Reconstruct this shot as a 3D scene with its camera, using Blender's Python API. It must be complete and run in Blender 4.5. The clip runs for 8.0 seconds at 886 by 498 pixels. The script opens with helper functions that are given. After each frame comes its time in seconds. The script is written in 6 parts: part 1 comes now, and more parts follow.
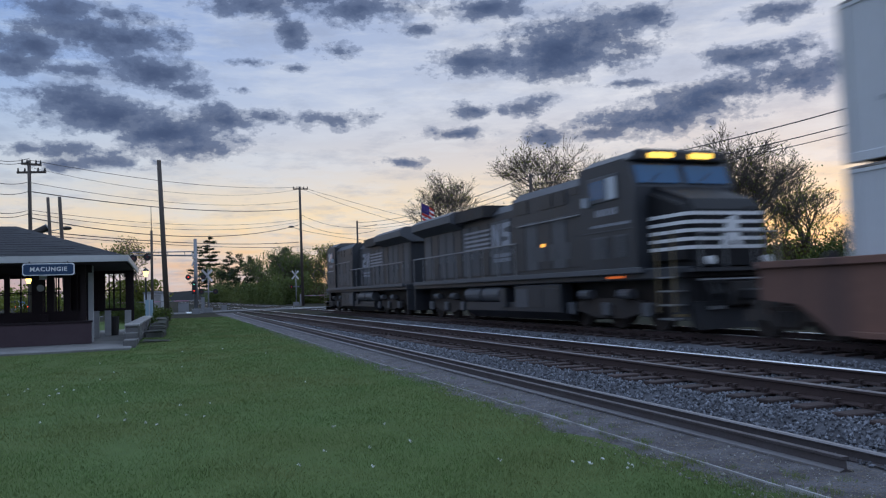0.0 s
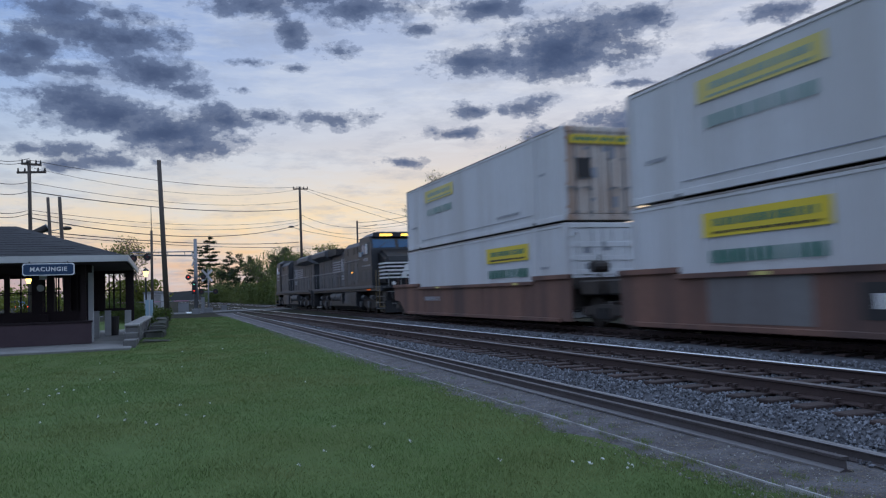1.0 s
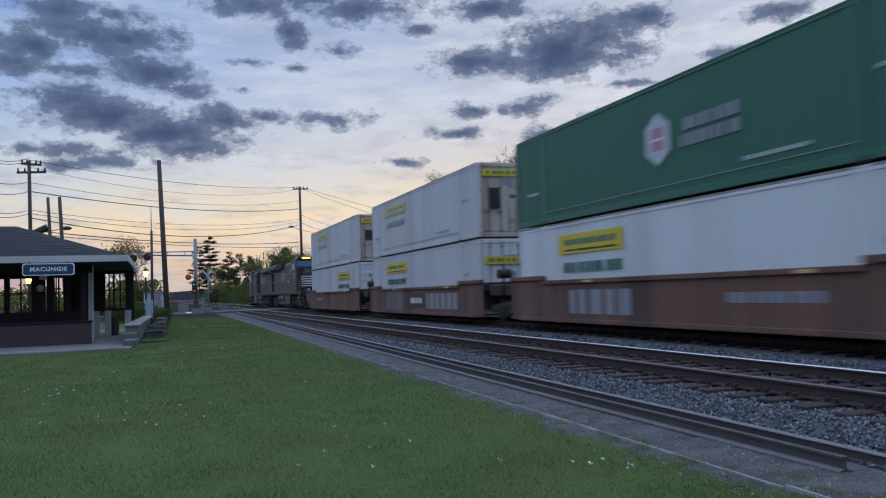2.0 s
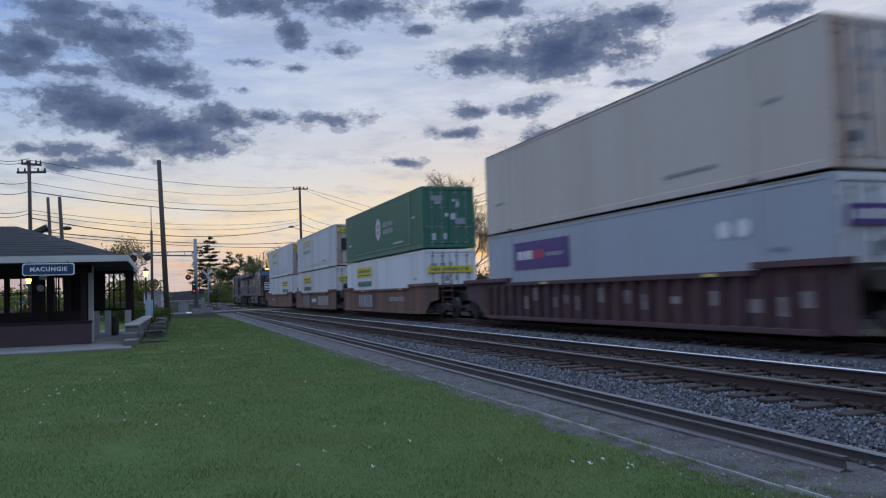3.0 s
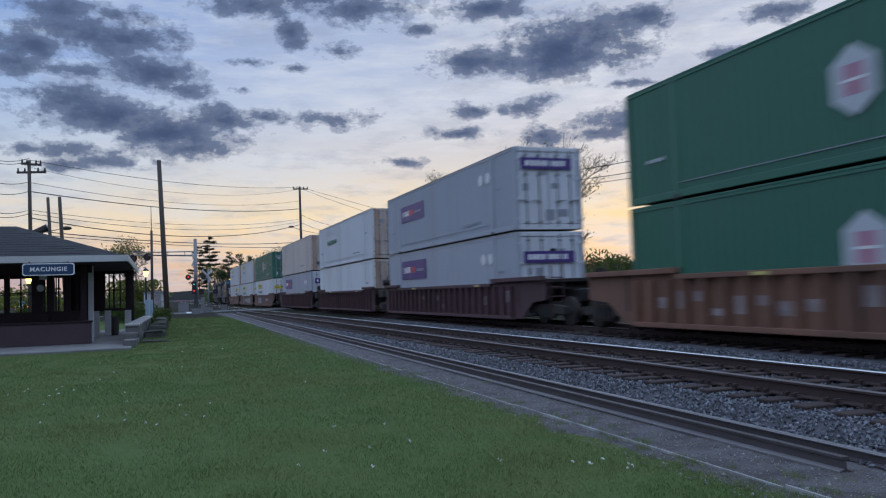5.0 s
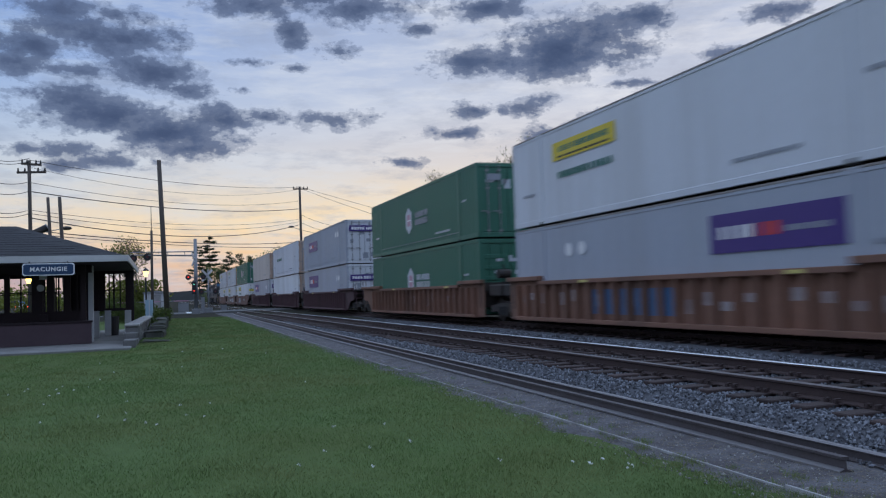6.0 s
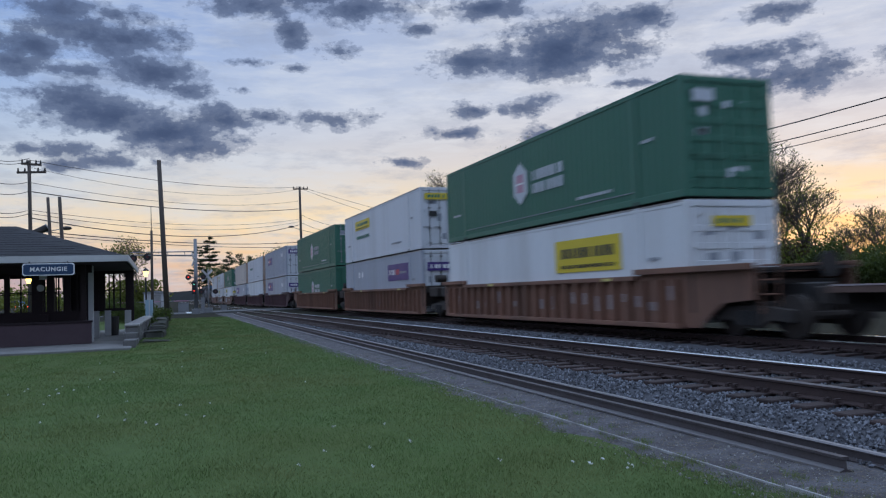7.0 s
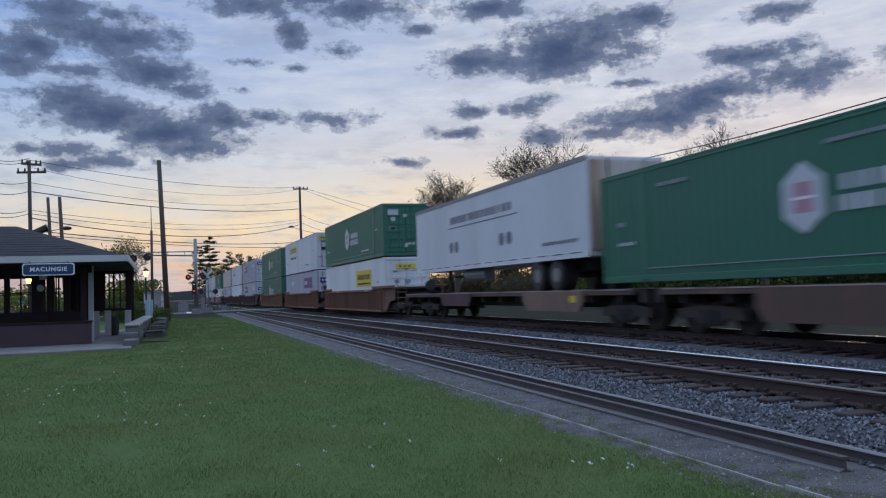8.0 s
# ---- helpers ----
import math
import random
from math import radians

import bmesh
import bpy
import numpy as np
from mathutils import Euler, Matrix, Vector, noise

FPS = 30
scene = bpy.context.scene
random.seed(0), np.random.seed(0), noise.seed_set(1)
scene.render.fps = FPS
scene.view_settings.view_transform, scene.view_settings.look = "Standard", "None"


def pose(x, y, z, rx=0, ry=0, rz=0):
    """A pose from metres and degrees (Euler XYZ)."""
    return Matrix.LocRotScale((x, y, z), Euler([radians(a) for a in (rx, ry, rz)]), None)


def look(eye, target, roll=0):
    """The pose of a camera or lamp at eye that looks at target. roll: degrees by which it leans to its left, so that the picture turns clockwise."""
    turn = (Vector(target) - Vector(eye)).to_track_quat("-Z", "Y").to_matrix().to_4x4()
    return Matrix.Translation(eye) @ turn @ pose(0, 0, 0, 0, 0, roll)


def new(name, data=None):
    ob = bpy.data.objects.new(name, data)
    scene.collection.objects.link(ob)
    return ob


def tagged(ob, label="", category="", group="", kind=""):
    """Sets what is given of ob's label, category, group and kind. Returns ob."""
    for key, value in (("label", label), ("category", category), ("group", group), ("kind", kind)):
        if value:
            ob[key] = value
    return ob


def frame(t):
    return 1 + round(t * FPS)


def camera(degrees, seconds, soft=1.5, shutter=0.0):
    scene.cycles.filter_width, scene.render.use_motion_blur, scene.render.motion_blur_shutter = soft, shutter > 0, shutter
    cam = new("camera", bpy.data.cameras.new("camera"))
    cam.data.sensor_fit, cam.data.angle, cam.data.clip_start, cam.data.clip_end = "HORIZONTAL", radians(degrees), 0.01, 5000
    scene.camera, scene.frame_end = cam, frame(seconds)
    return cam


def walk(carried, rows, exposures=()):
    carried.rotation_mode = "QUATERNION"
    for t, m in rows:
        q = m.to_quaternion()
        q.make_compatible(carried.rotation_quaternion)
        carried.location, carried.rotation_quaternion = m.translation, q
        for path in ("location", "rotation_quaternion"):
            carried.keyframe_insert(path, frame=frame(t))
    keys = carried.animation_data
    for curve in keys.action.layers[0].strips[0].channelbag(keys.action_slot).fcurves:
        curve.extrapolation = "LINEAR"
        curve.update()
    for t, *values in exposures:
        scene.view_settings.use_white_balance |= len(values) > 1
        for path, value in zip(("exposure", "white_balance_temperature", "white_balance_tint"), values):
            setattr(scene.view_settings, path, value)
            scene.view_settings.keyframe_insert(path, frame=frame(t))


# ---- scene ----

# ---- camera -------------------------------------------------------------
EYE = Vector((0.0, 0.0, 1.183))
YAW, PITCH, ROLL = radians(19.58), radians(3.016), -1.854
AIM = EYE + Vector((math.sin(YAW) * math.cos(PITCH), math.cos(YAW) * math.cos(PITCH), math.sin(PITCH))) * 10
cam = camera(58.21, 8.0, soft=1.2, shutter=0.4)
walk(cam, [(0.0, look(EYE, AIM, ROLL)), (8.0, look(EYE, AIM, ROLL))], exposures=[(0.0, 0.0, 6150, 10), (8.0, 0.0, 6150, 10)])

# ---- world and sun --------------------------------------------------------
SUN_AZ, SUN_EL = radians(47.5), radians(1.5)
ZENITH = 1.66


class Nodes:
    """Small helper to wire shader nodes."""

    def __init__(self, tree):
        self.tree = tree
        tree.nodes.clear()

    def add(self, kind):
        return self.tree.nodes.new(kind)

    def link(self, a, b):
        self.tree.links.new(a, b)

    def math(self, op, a, b=None, c=None, clamp=False):
        n = self.add("ShaderNodeMath")
        n.operation, n.use_clamp = op, clamp
        for i, v in enumerate((a, b, c)):
            if v is None:
                continue
            if isinstance(v, (int, float)):
                n.inputs[i].default_value = v
            else:
                self.link(v, n.inputs[i])
        return n.outputs[0]

    def ramp(self, fac, stops, interp="LINEAR"):
        n = self.add("ShaderNodeValToRGB")
        n.color_ramp.interpolation = interp
        el = n.color_ramp.elements
        while len(el) < len(stops):
            el.new(0.5)
        for e, (p, c) in zip(el, stops):
            e.position = p
            e.color = (*c, 1) if len(c) == 3 else c
        self.link(fac, n.inputs[0])
        return n.outputs[0]

    def mix(self, fac, a, b, blend="MIX"):
        n = self.add("ShaderNodeMix")
        n.data_type, n.blend_type = "RGBA", blend
        for i, v in ((0, fac), (6, a), (7, b)):
            if isinstance(v, (int, float)):
                n.inputs[i].default_value = v
            elif isinstance(v, tuple):
                n.inputs[i].default_value = (*v, 1)
            else:
                self.link(v, n.inputs[i])
        return n.outputs[2]

    def noise(self, vec, scale, detail=4.0, rough=0.55, dims="3D"):
        n = self.add("ShaderNodeTexNoise")
        n.noise_dimensions = dims
        n.inputs["Scale"].default_value = scale
        n.inputs["Detail"].default_value = detail
        n.inputs["Roughness"].default_value = rough
        if vec is not None:
            self.link(vec, n.inputs["Vector"])
        return n.outputs[0]

    def combine(self, x, y, z):
        n = self.add("ShaderNodeCombineXYZ")
        for i, v in enumerate((x, y, z)):
            if isinstance(v, (int, float)):
                n.inputs[i].default_value = v
            else:
                self.link(v, n.inputs[i])
        return n.outputs[0]


def make_world():
    w = bpy.data.worlds.new("dusk_sky")
    w.use_nodes = True
    scene.world = w
    N = Nodes(w.node_tree)
    tc = N.add("ShaderNodeTexCoord")
    sep = N.add("ShaderNodeSeparateXYZ")
    N.link(tc.outputs["Generated"], sep.inputs[0])
    X, Y, Z = sep.outputs
    az = N.math("MULTIPLY", N.math("ARCTAN2", X, Y), 57.29578)
    el = N.math("MULTIPLY", N.math("ARCSINE", Z), 57.29578)
    # clear sky by elevation
    f = N.math("DIVIDE", el, 90.0, clamp=True)
    far_side = N.ramp(f, [(0.0, (0.44, 0.33, 0.38)), (0.025, (0.62, 0.46, 0.45)), (0.055, (0.84, 0.68, 0.50)), (0.09, (0.64, 0.65, 0.65)), (0.125, (0.45, 0.54, 0.69)), (0.18, (0.28, 0.41, 0.69)),
                          (0.25, (0.17, 0.28, 0.57)), (0.5, (0.52 * ZENITH, 0.66 * ZENITH, 0.90 * ZENITH)), (1.0, (0.60 * ZENITH, 0.78 * ZENITH, 1.07 * ZENITH))])
    sun_side = N.ramp(f, [(0.0, (0.90, 0.50, 0.18)), (0.035, (1.0, 0.64, 0.27)), (0.06, (0.97, 0.73, 0.43)), (0.10, (0.72, 0.65, 0.61)), (0.15, (0.56, 0.59, 0.68)),
                          (0.25, (0.40, 0.47, 0.63)), (0.5, (0.52 * ZENITH, 0.66 * ZENITH, 0.90 * ZENITH)), (1.0, (0.60 * ZENITH, 0.78 * ZENITH, 1.07 * ZENITH))])
    # nearness to the sun's bearing; the eastern sky is dimmer and bluer
    dot = N.math("ADD", N.math("MULTIPLY", X, math.sin(SUN_AZ)), N.math("MULTIPLY", Y, math.cos(SUN_AZ)))
    near = N.math("SMOOTH_MIN", N.math("MULTIPLY", N.math("SUBTRACT", dot, 0.52), 2.6), 1.0, 0.1, clamp=True)
    sky = N.mix(near, far_side, sun_side)
    east = N.ramp(f, [(0.0, (0.24, 0.28, 0.40)), (0.2, (0.30, 0.38, 0.58)), (0.5, (0.50 * ZENITH, 0.64 * ZENITH, 0.92 * ZENITH)), (1.0, (0.60 * ZENITH, 0.78 * ZENITH, 1.07 * ZENITH))])
    sky = N.mix(N.math("MULTIPLY", N.math("SUBTRACT", 0.35, dot), 1.6, clamp=True), sky, east)
    # high thin cloud, drawn out along the horizon
    flat = N.combine(N.math("DIVIDE", X, N.math("ADD", N.math("ABSOLUTE", Z), 0.12)), N.math("DIVIDE", Y, N.math("ADD", N.math("ABSOLUTE", Z), 0.12)), 0.0)
    streak = N.noise(flat, 2.6, 9.0, 0.66)
    streak2 = N.noise(N.combine(N.math("MULTIPLY", az, 0.09), N.math("MULTIPLY", el, 0.45), 3.0), 1.2, 8.0, 0.62)
    thin = N.math("MULTIPLY", N.ramp(streak2, [(0.44, (0, 0, 0)), (0.66, (1, 1, 1))]), 0.65)
    sky = N.mix(thin, sky, N.mix(near, (0.52, 0.60, 0.71), (0.78, 0.77, 0.78)))
    grey = N.math("MULTIPLY", N.ramp(streak, [(0.50, (0, 0, 0)), (0.70, (1, 1, 1))]), 0.5)
    sky = N.mix(grey, sky, N.mix(near, (0.24, 0.29, 0.41), (0.33, 0.36, 0.45)))
    # the low sun's atmosphere
    nish = N.add("ShaderNodeTexSky")
    nish.sky_type, nish.sun_disc, nish.sun_elevation, nish.sun_rotation = "NISHITA", False, SUN_EL, SUN_AZ
    sky = N.mix(0.012, sky, nish.outputs[0], "ADD")
    # dark evening clouds: bearing, height, half width, half height (degrees)
    upper_left = [(-4.6, 17.4, 4.1, 1.1), (-7.6, 16.5, 2.4, 0.9), (-1.8, 17.3, 3.3, 0.7), (-2.5, 18.7, 1.8, 0.6), (-8.6, 15.2, 1.6, 0.6), (-6.3, 18.7, 2.8, 0.6)]
    mid_left = [(-3.2, 12.3, 5.3, 1.1), (0.7, 11.3, 4.5, 1.1), (1.4, 10.3, 3.3, 0.7), (-6.0, 13.0, 2.4, 0.9), (-5.0, 13.8, 2.2, 0.4), (4.1, 12.3, 2.8, 0.7),
                (-0.3, 15.2, 2.8, 0.9), (1.1, 14.3, 2.2, 0.5), (-4.9, 15.0, 2.0, 0.5)]
    low_left = [(-5.3, 9.9, 2.4, 0.5), (-3.6, 9.3, 2.0, 0.35), (-8.3, 9.9, 1.2, 0.25), (-6.0, 9.0, 1.8, 0.3)]
    top_middle = [(14.2, 20.0, 4.5, 0.8), (6.2, 19.9, 2.8, 0.7), (9.1, 18.3, 1.1, 0.9), (12.5, 17.0, 1.1, 0.4), (18.3, 18.5, 1.1, 0.35), (23.3, 19.7, 3.3, 0.7), (11.0, 20.5, 4.9, 0.6)]
    great_cloud = [(28.5, 16.7, 4.5, 1.6), (24.0, 16.1, 4.3, 0.8), (31.3, 17.4, 3.1, 1.3), (32.8, 16.0, 2.4, 0.9), (21.9, 16.2, 2.0, 0.5)]
    small_clouds = [(7.2, 12.5, 1.5, 0.4), (12.0, 12.4, 2.4, 0.45), (22.2, 12.8, 1.2, 0.35), (25.5, 12.9, 2.0, 0.5), (27.1, 13.4, 1.0, 0.4), (20.5, 11.2, 2.4, 0.32),
                    (17.0, 9.3, 1.4, 0.25), (5.9, 16.2, 1.2, 0.22), (5.7, 14.4, 0.7, 0.22), (9.4, 15.9, 0.7, 0.2)]
    right_bank = [(43.8, 13.3, 4.5, 0.8), (46.5, 13.6, 3.3, 0.6), (39.9, 12.8, 4.5, 0.7), (34.6, 11.3, 5.3, 0.9), (38.0, 12.1, 2.8, 0.8), (31.0, 10.8, 3.3, 0.5),
                  (41.4, 15.0, 2.8, 0.6), (43.3, 17.5, 2.4, 0.5), (34.5, 18.4, 2.0, 0.6), (32.7, 14.0, 1.6, 0.2), (27.0, 10.8, 1.2, 0.6)]
    clouds = upper_left + mid_left + low_left + top_middle + great_cloud + small_clouds + right_bank
    n1 = N.noise(N.combine(N.math("MULTIPLY", az, 0.26), N.math("MULTIPLY", el, 0.42), 0.0), 1.0, 10.0, 0.62)
    n2 = N.noise(N.combine(N.math("MULTIPLY", az, 0.6), N.math("MULTIPLY", el, 1.0), 7.0), 1.5, 8.0, 0.66)
    ragged = N.math("ADD", N.math("MULTIPLY", N.math("SUBTRACT", n1, 0.5), 1.7), N.math("MULTIPLY", N.math("SUBTRACT", n2, 0.5), 1.45))
    total = None
    for a, e, wdt, hgt in clouds:
        dx = N.math("DIVIDE", N.math("SUBTRACT", az, a), wdt * 1.1)
        dy = N.math("DIVIDE", N.math("SUBTRACT", el, e), hgt * 1.32)
        r = N.math("SQRT", N.math("ADD", N.math("MULTIPLY", dx, dx), N.math("MULTIPLY", dy, dy)))
        v = N.math("MULTIPLY", N.math("SUBTRACT", 1.0, r), min(1.0, 0.40 + 0.50 * hgt))
        total = v if total is None else N.math("SMOOTH_MAX", total, v, 0.22)
    body = N.math("ADD", N.math("MULTIPLY", N.math("MAXIMUM", total, -1.2), 0.85), ragged)
    mask = N.ramp(N.math("ADD", N.math("MULTIPLY", body, 0.5), 0.5), [(0.43, (0, 0, 0)), (0.54, (0.45, 0.45, 0.45)), (0.64, (0.88, 0.88, 0.88)), (0.85, (1.0, 1.0, 1.0))], "EASE")
    shade = N.mix(N.ramp(N.math("ADD", N.math("MULTIPLY", n2, 0.7), N.math("MULTIPLY", N.math("SUBTRACT", 1.0, body, clamp=True), 0.35)), [(0.3, (0, 0, 0)), (0.75, (1, 1, 1))]), (0.050, 0.074, 0.145), (0.125, 0.165, 0.27))
    sky = N.mix(mask, sky, shade)
    bg = N.add("ShaderNodeBackground")
    N.link(sky, bg.inputs[0])
    bg.inputs[1].default_value = 1.0
    out = N.add("ShaderNodeOutputWorld")
    N.link(bg.outputs[0], out.inputs[0])


make_world()
sun = new("sun", bpy.data.lights.new("sun", "SUN"))
sun.data.energy, sun.data.angle, sun.data.color = 0.35, radians(12), (1.0, 0.72, 0.42)
sun.matrix_world = look((math.sin(SUN_AZ) * 50, math.cos(SUN_AZ) * 50, 6), (0, 0, 2))

# ---- materials ------------------------------------------------------------


def mat(name, color, rough=0.6, metal=0.0, grain=8.0, vary=0.25, bump=0.15, dirt=None, dirt_amount=0.35, streaks=False, island=0.0, spec=0.5):
    """A surface with colour variation at two scales, dirt and fine relief."""
    m = bpy.data.materials.new(name)
    m.use_nodes = True
    N = Nodes(m.node_tree)
    tc = N.add("ShaderNodeTexCoord")
    vec = tc.outputs["Object"]
    if streaks:
        mp = N.add("ShaderNodeMapping")
        mp.inputs["Scale"].default_value = (1.0, 1.0, 0.12)
        N.link(vec, mp.inputs[0])
        svec = mp.outputs[0]
    else:
        svec = vec
    coarse = N.noise(svec, grain * 0.12, 5.0, 0.6)
    fine = N.noise(vec, grain, 6.0, 0.65)
    c = tuple(color)
    col = N.mix(fine, tuple(v * (1 - vary) for v in c), tuple(min(1, v * (1 + vary)) for v in c))
    if dirt is not None:
        f = N.math("MULTIPLY", N.ramp(coarse, [(0.40, (0, 0, 0)), (0.64, (1, 1, 1))]), dirt_amount)
        col = N.mix(f, col, tuple(dirt))
    else:
        col = N.mix(N.math("MULTIPLY", coarse, 0.5), col, tuple(v * 0.75 for v in c))
    if island:
        g = N.add("ShaderNodeNewGeometry")
        o = N.add("ShaderNodeObjectInfo")
        r = N.math("FRACT", N.math("ADD", g.outputs["Random Per Island"], o.outputs["Random"]))
        bright = N.math("ADD", N.math("MULTIPLY", r, island * 2), 1 - island)
        h = N.add("ShaderNodeHueSaturation")
        N.link(bright, h.inputs["Value"])
        N.link(col, h.inputs["Color"])
        col = h.outputs[0]
    b = N.add("ShaderNodeBsdfPrincipled")
    N.link(col, b.inputs["Base Color"])
    b.inputs["Metallic"].default_value = metal
    b.inputs["Specular IOR Level"].default_value = spec
    rr = N.math("ADD", N.math("MULTIPLY", coarse, 0.3), rough - 0.15, clamp=True)
    N.link(rr, b.inputs["Roughness"])
    if bump:
        bp = N.add("ShaderNodeBump")
        bp.inputs["Strength"].default_value = bump
        bp.inputs["Distance"].default_value = 0.02
        N.link(fine, bp.inputs["Height"])
        N.link(bp.outputs[0], b.inputs["Normal"])
    out = N.add("ShaderNodeOutputMaterial")
    N.link(b.outputs[0], out.inputs[0])
    return m


def leafy(name, color, vary=0.35):
    """Thin foliage that lets some light through."""
    m = mat(name, color, 0.7, grain=1.2, vary=vary, bump=0, island=0.4, spec=0.15)
    N = m.node_tree
    out = next(n for n in N.nodes if n.bl_idname == "ShaderNodeOutputMaterial")
    bsdf = next(n for n in N.nodes if n.bl_idname == "ShaderNodeBsdfPrincipled")
    tr = N.nodes.new("ShaderNodeBsdfTranslucent")
    tr.inputs[0].default_value = (min(1, color[0] * 1.5), min(1, color[1] * 1.5), color[2] * 0.8, 1)
    mx = N.nodes.new("ShaderNodeMixShader")
    mx.inputs[0].default_value = 0.4
    N.links.new(bsdf.outputs[0], mx.inputs[1])
    N.links.new(tr.outputs[0], mx.inputs[2])
    N.links.new(mx.outputs[0], out.inputs[0])
    return m


def glow(name, color, strength):
    m = bpy.data.materials.new(name)
    m.use_nodes = True
    N = Nodes(m.node_tree)
    e = N.add("ShaderNodeEmission")
    e.inputs[0].default_value = (*color, 1)
    e.inputs[1].default_value = strength
    out = N.add("ShaderNodeOutputMaterial")
    N.link(e.outputs[0], out.inputs[0])
    return m


def glass(name, color=(0.05, 0.07, 0.09), rough=0.05):
    m = bpy.data.materials.new(name)
    m.use_nodes = True
    N = Nodes(m.node_tree)
    b = N.add("ShaderNodeBsdfPrincipled")
    b.inputs["Base Color"].default_value = (*color, 1)
    b.inputs["Roughness"].default_value = rough
    b.inputs["Specular IOR Level"].default_value = 0.35
    out = N.add("ShaderNodeOutputMaterial")
    N.link(b.outputs[0], out.inputs[0])
    return m


GRASS_SOIL = mat("lawn", (0.082, 0.120, 0.042), 0.9, grain=5, vary=0.3, bump=0.4, dirt=(0.085, 0.104, 0.036), dirt_amount=0.6, spec=0.05)
BLADE = mat("grass_blade", (0.128, 0.192, 0.066), 0.75, grain=3, vary=0.25, bump=0, dirt=(0.192, 0.200, 0.082), dirt_amount=0.75, island=0.2, spec=0.06)
FARWOODS = mat("far_hazy_woods", (0.034, 0.036, 0.035), 0.95, grain=0.3, vary=0.4, bump=0, dirt=(0.045, 0.042, 0.042), spec=0.02)
FIELD = mat("rough_field", (0.030, 0.030, 0.022), 0.95, grain=1.0, vary=0.4, bump=0.4, dirt=(0.055, 0.048, 0.038), spec=0.03)
GRAVEL = mat("fine_gravel", (0.138, 0.130, 0.138), 0.95, grain=30, vary=0.6, bump=1.0, dirt=(0.082, 0.074, 0.076), dirt_amount=0.85, spec=0.1)
BALLAST = mat("ballast", (0.100, 0.102, 0.114), 0.95, grain=22, vary=0.6, bump=1.0, dirt=(0.045, 0.040, 0.040), dirt_amount=0.6, spec=0.08)
PEBBLE = mat("pale_pebble", (0.24, 0.235, 0.22), 0.9, grain=14, vary=0.3, bump=0.2, island=0.6)
STONE = mat("ballast_stone", (0.158, 0.163, 0.182), 0.9, grain=14, vary=0.3, bump=0.3, island=0.68, spec=0.25)
TIE = mat("creosoted_wood", (0.040, 0.025, 0.023), 0.9, grain=14, vary=0.5, bump=0.5, dirt=(0.062, 0.042, 0.039), dirt_amount=0.5, island=0.3)
FLATCAR = mat("grimy_brown_flat_car_paint", (0.125, 0.072, 0.055), 0.8, grain=5, vary=0.25, bump=0.15, dirt=(0.05, 0.038, 0.034), dirt_amount=0.7, streaks=True)
# Pale steel for a worn head, and for the sky glint painted along a rail foot.
WORN_GLINT = mat("worn_and_glinting_steel", (0.30, 0.285, 0.29), 0.45, metal=0.6, grain=14, vary=0.25, bump=0.1)
# Railhead whose lack of sky glint is put into a brown, dull colour.
DULLTOP = mat("glintless_brown_railhead", (0.085, 0.062, 0.060), 0.38, grain=20, vary=0.3, bump=0.05, dirt=(0.13, 0.11, 0.11), dirt_amount=0.4, spec=0.7)
RUST = mat("rusty_rail", (0.058, 0.036, 0.033), 0.8, metal=0.2, grain=20, vary=0.4, bump=0.3, dirt=(0.045, 0.035, 0.035))
RAILTOP = mat("polished_railhead", (0.80, 0.81, 0.83), 0.30, metal=1.0, grain=20, vary=0.1, bump=0.02)
OLDRAIL = mat("weathered_rail", (0.105, 0.092, 0.095), 0.6, metal=0.5, grain=16, vary=0.35, bump=0.2, dirt=(0.07, 0.048, 0.042))
ASPHALT = mat("asphalt", (0.085, 0.085, 0.088), 0.85, grain=20, vary=0.3, bump=0.4, dirt=(0.13, 0.125, 0.12), dirt_amount=0.5)
CONCRETE = mat("concrete", (0.33, 0.32, 0.31), 0.85, grain=9, vary=0.2, bump=0.25, dirt=(0.16, 0.15, 0.14), dirt_amount=0.5)
EDGING = mat("weathered_pale_edging", (0.36, 0.355, 0.35), 0.85, grain=12, vary=0.3, bump=0.3, dirt=(0.14, 0.13, 0.12), dirt_amount=0.8)
WHITE_EDGE = mat("whitewashed_edging", (0.62, 0.62, 0.62), 0.8, grain=12, vary=0.25, bump=0.2, dirt=(0.25, 0.23, 0.21), dirt_amount=0.6)
POLEWOOD = mat("pole_wood", (0.085, 0.068, 0.058), 0.9, grain=10, vary=0.4, bump=0.4, streaks=True)
WIRE = mat("cable_black", (0.02, 0.02, 0.022), 0.6, grain=4, bump=0)
STEEL = mat("galvanised_steel", (0.26, 0.265, 0.275), 0.55, metal=0.5, grain=10, vary=0.15, bump=0.05)
DARKMETAL = mat("dark_metal", (0.028, 0.027, 0.028), 0.65, metal=0.3, grain=12, vary=0.4, bump=0.2, dirt=(0.07, 0.055, 0.045), dirt_amount=0.5)
BOGIE = mat("grimy_bogie", (0.040, 0.034, 0.031), 0.85, metal=0.2, grain=12, vary=0.45, bump=0.3, dirt=(0.085, 0.06, 0.045))
CHALK = mat("chalky_white_container_paint", (0.57, 0.58, 0.60), 0.6, grain=5, vary=0.07, bump=0.06, dirt=(0.40, 0.38, 0.36), dirt_amount=0.5, streaks=True)
RAILEDGE = mat("dingy_aluminium_rail", (0.30, 0.275, 0.26), 0.6, metal=0.2, grain=6, vary=0.2, bump=0.05, dirt=(0.17, 0.14, 0.12), dirt_amount=0.6)
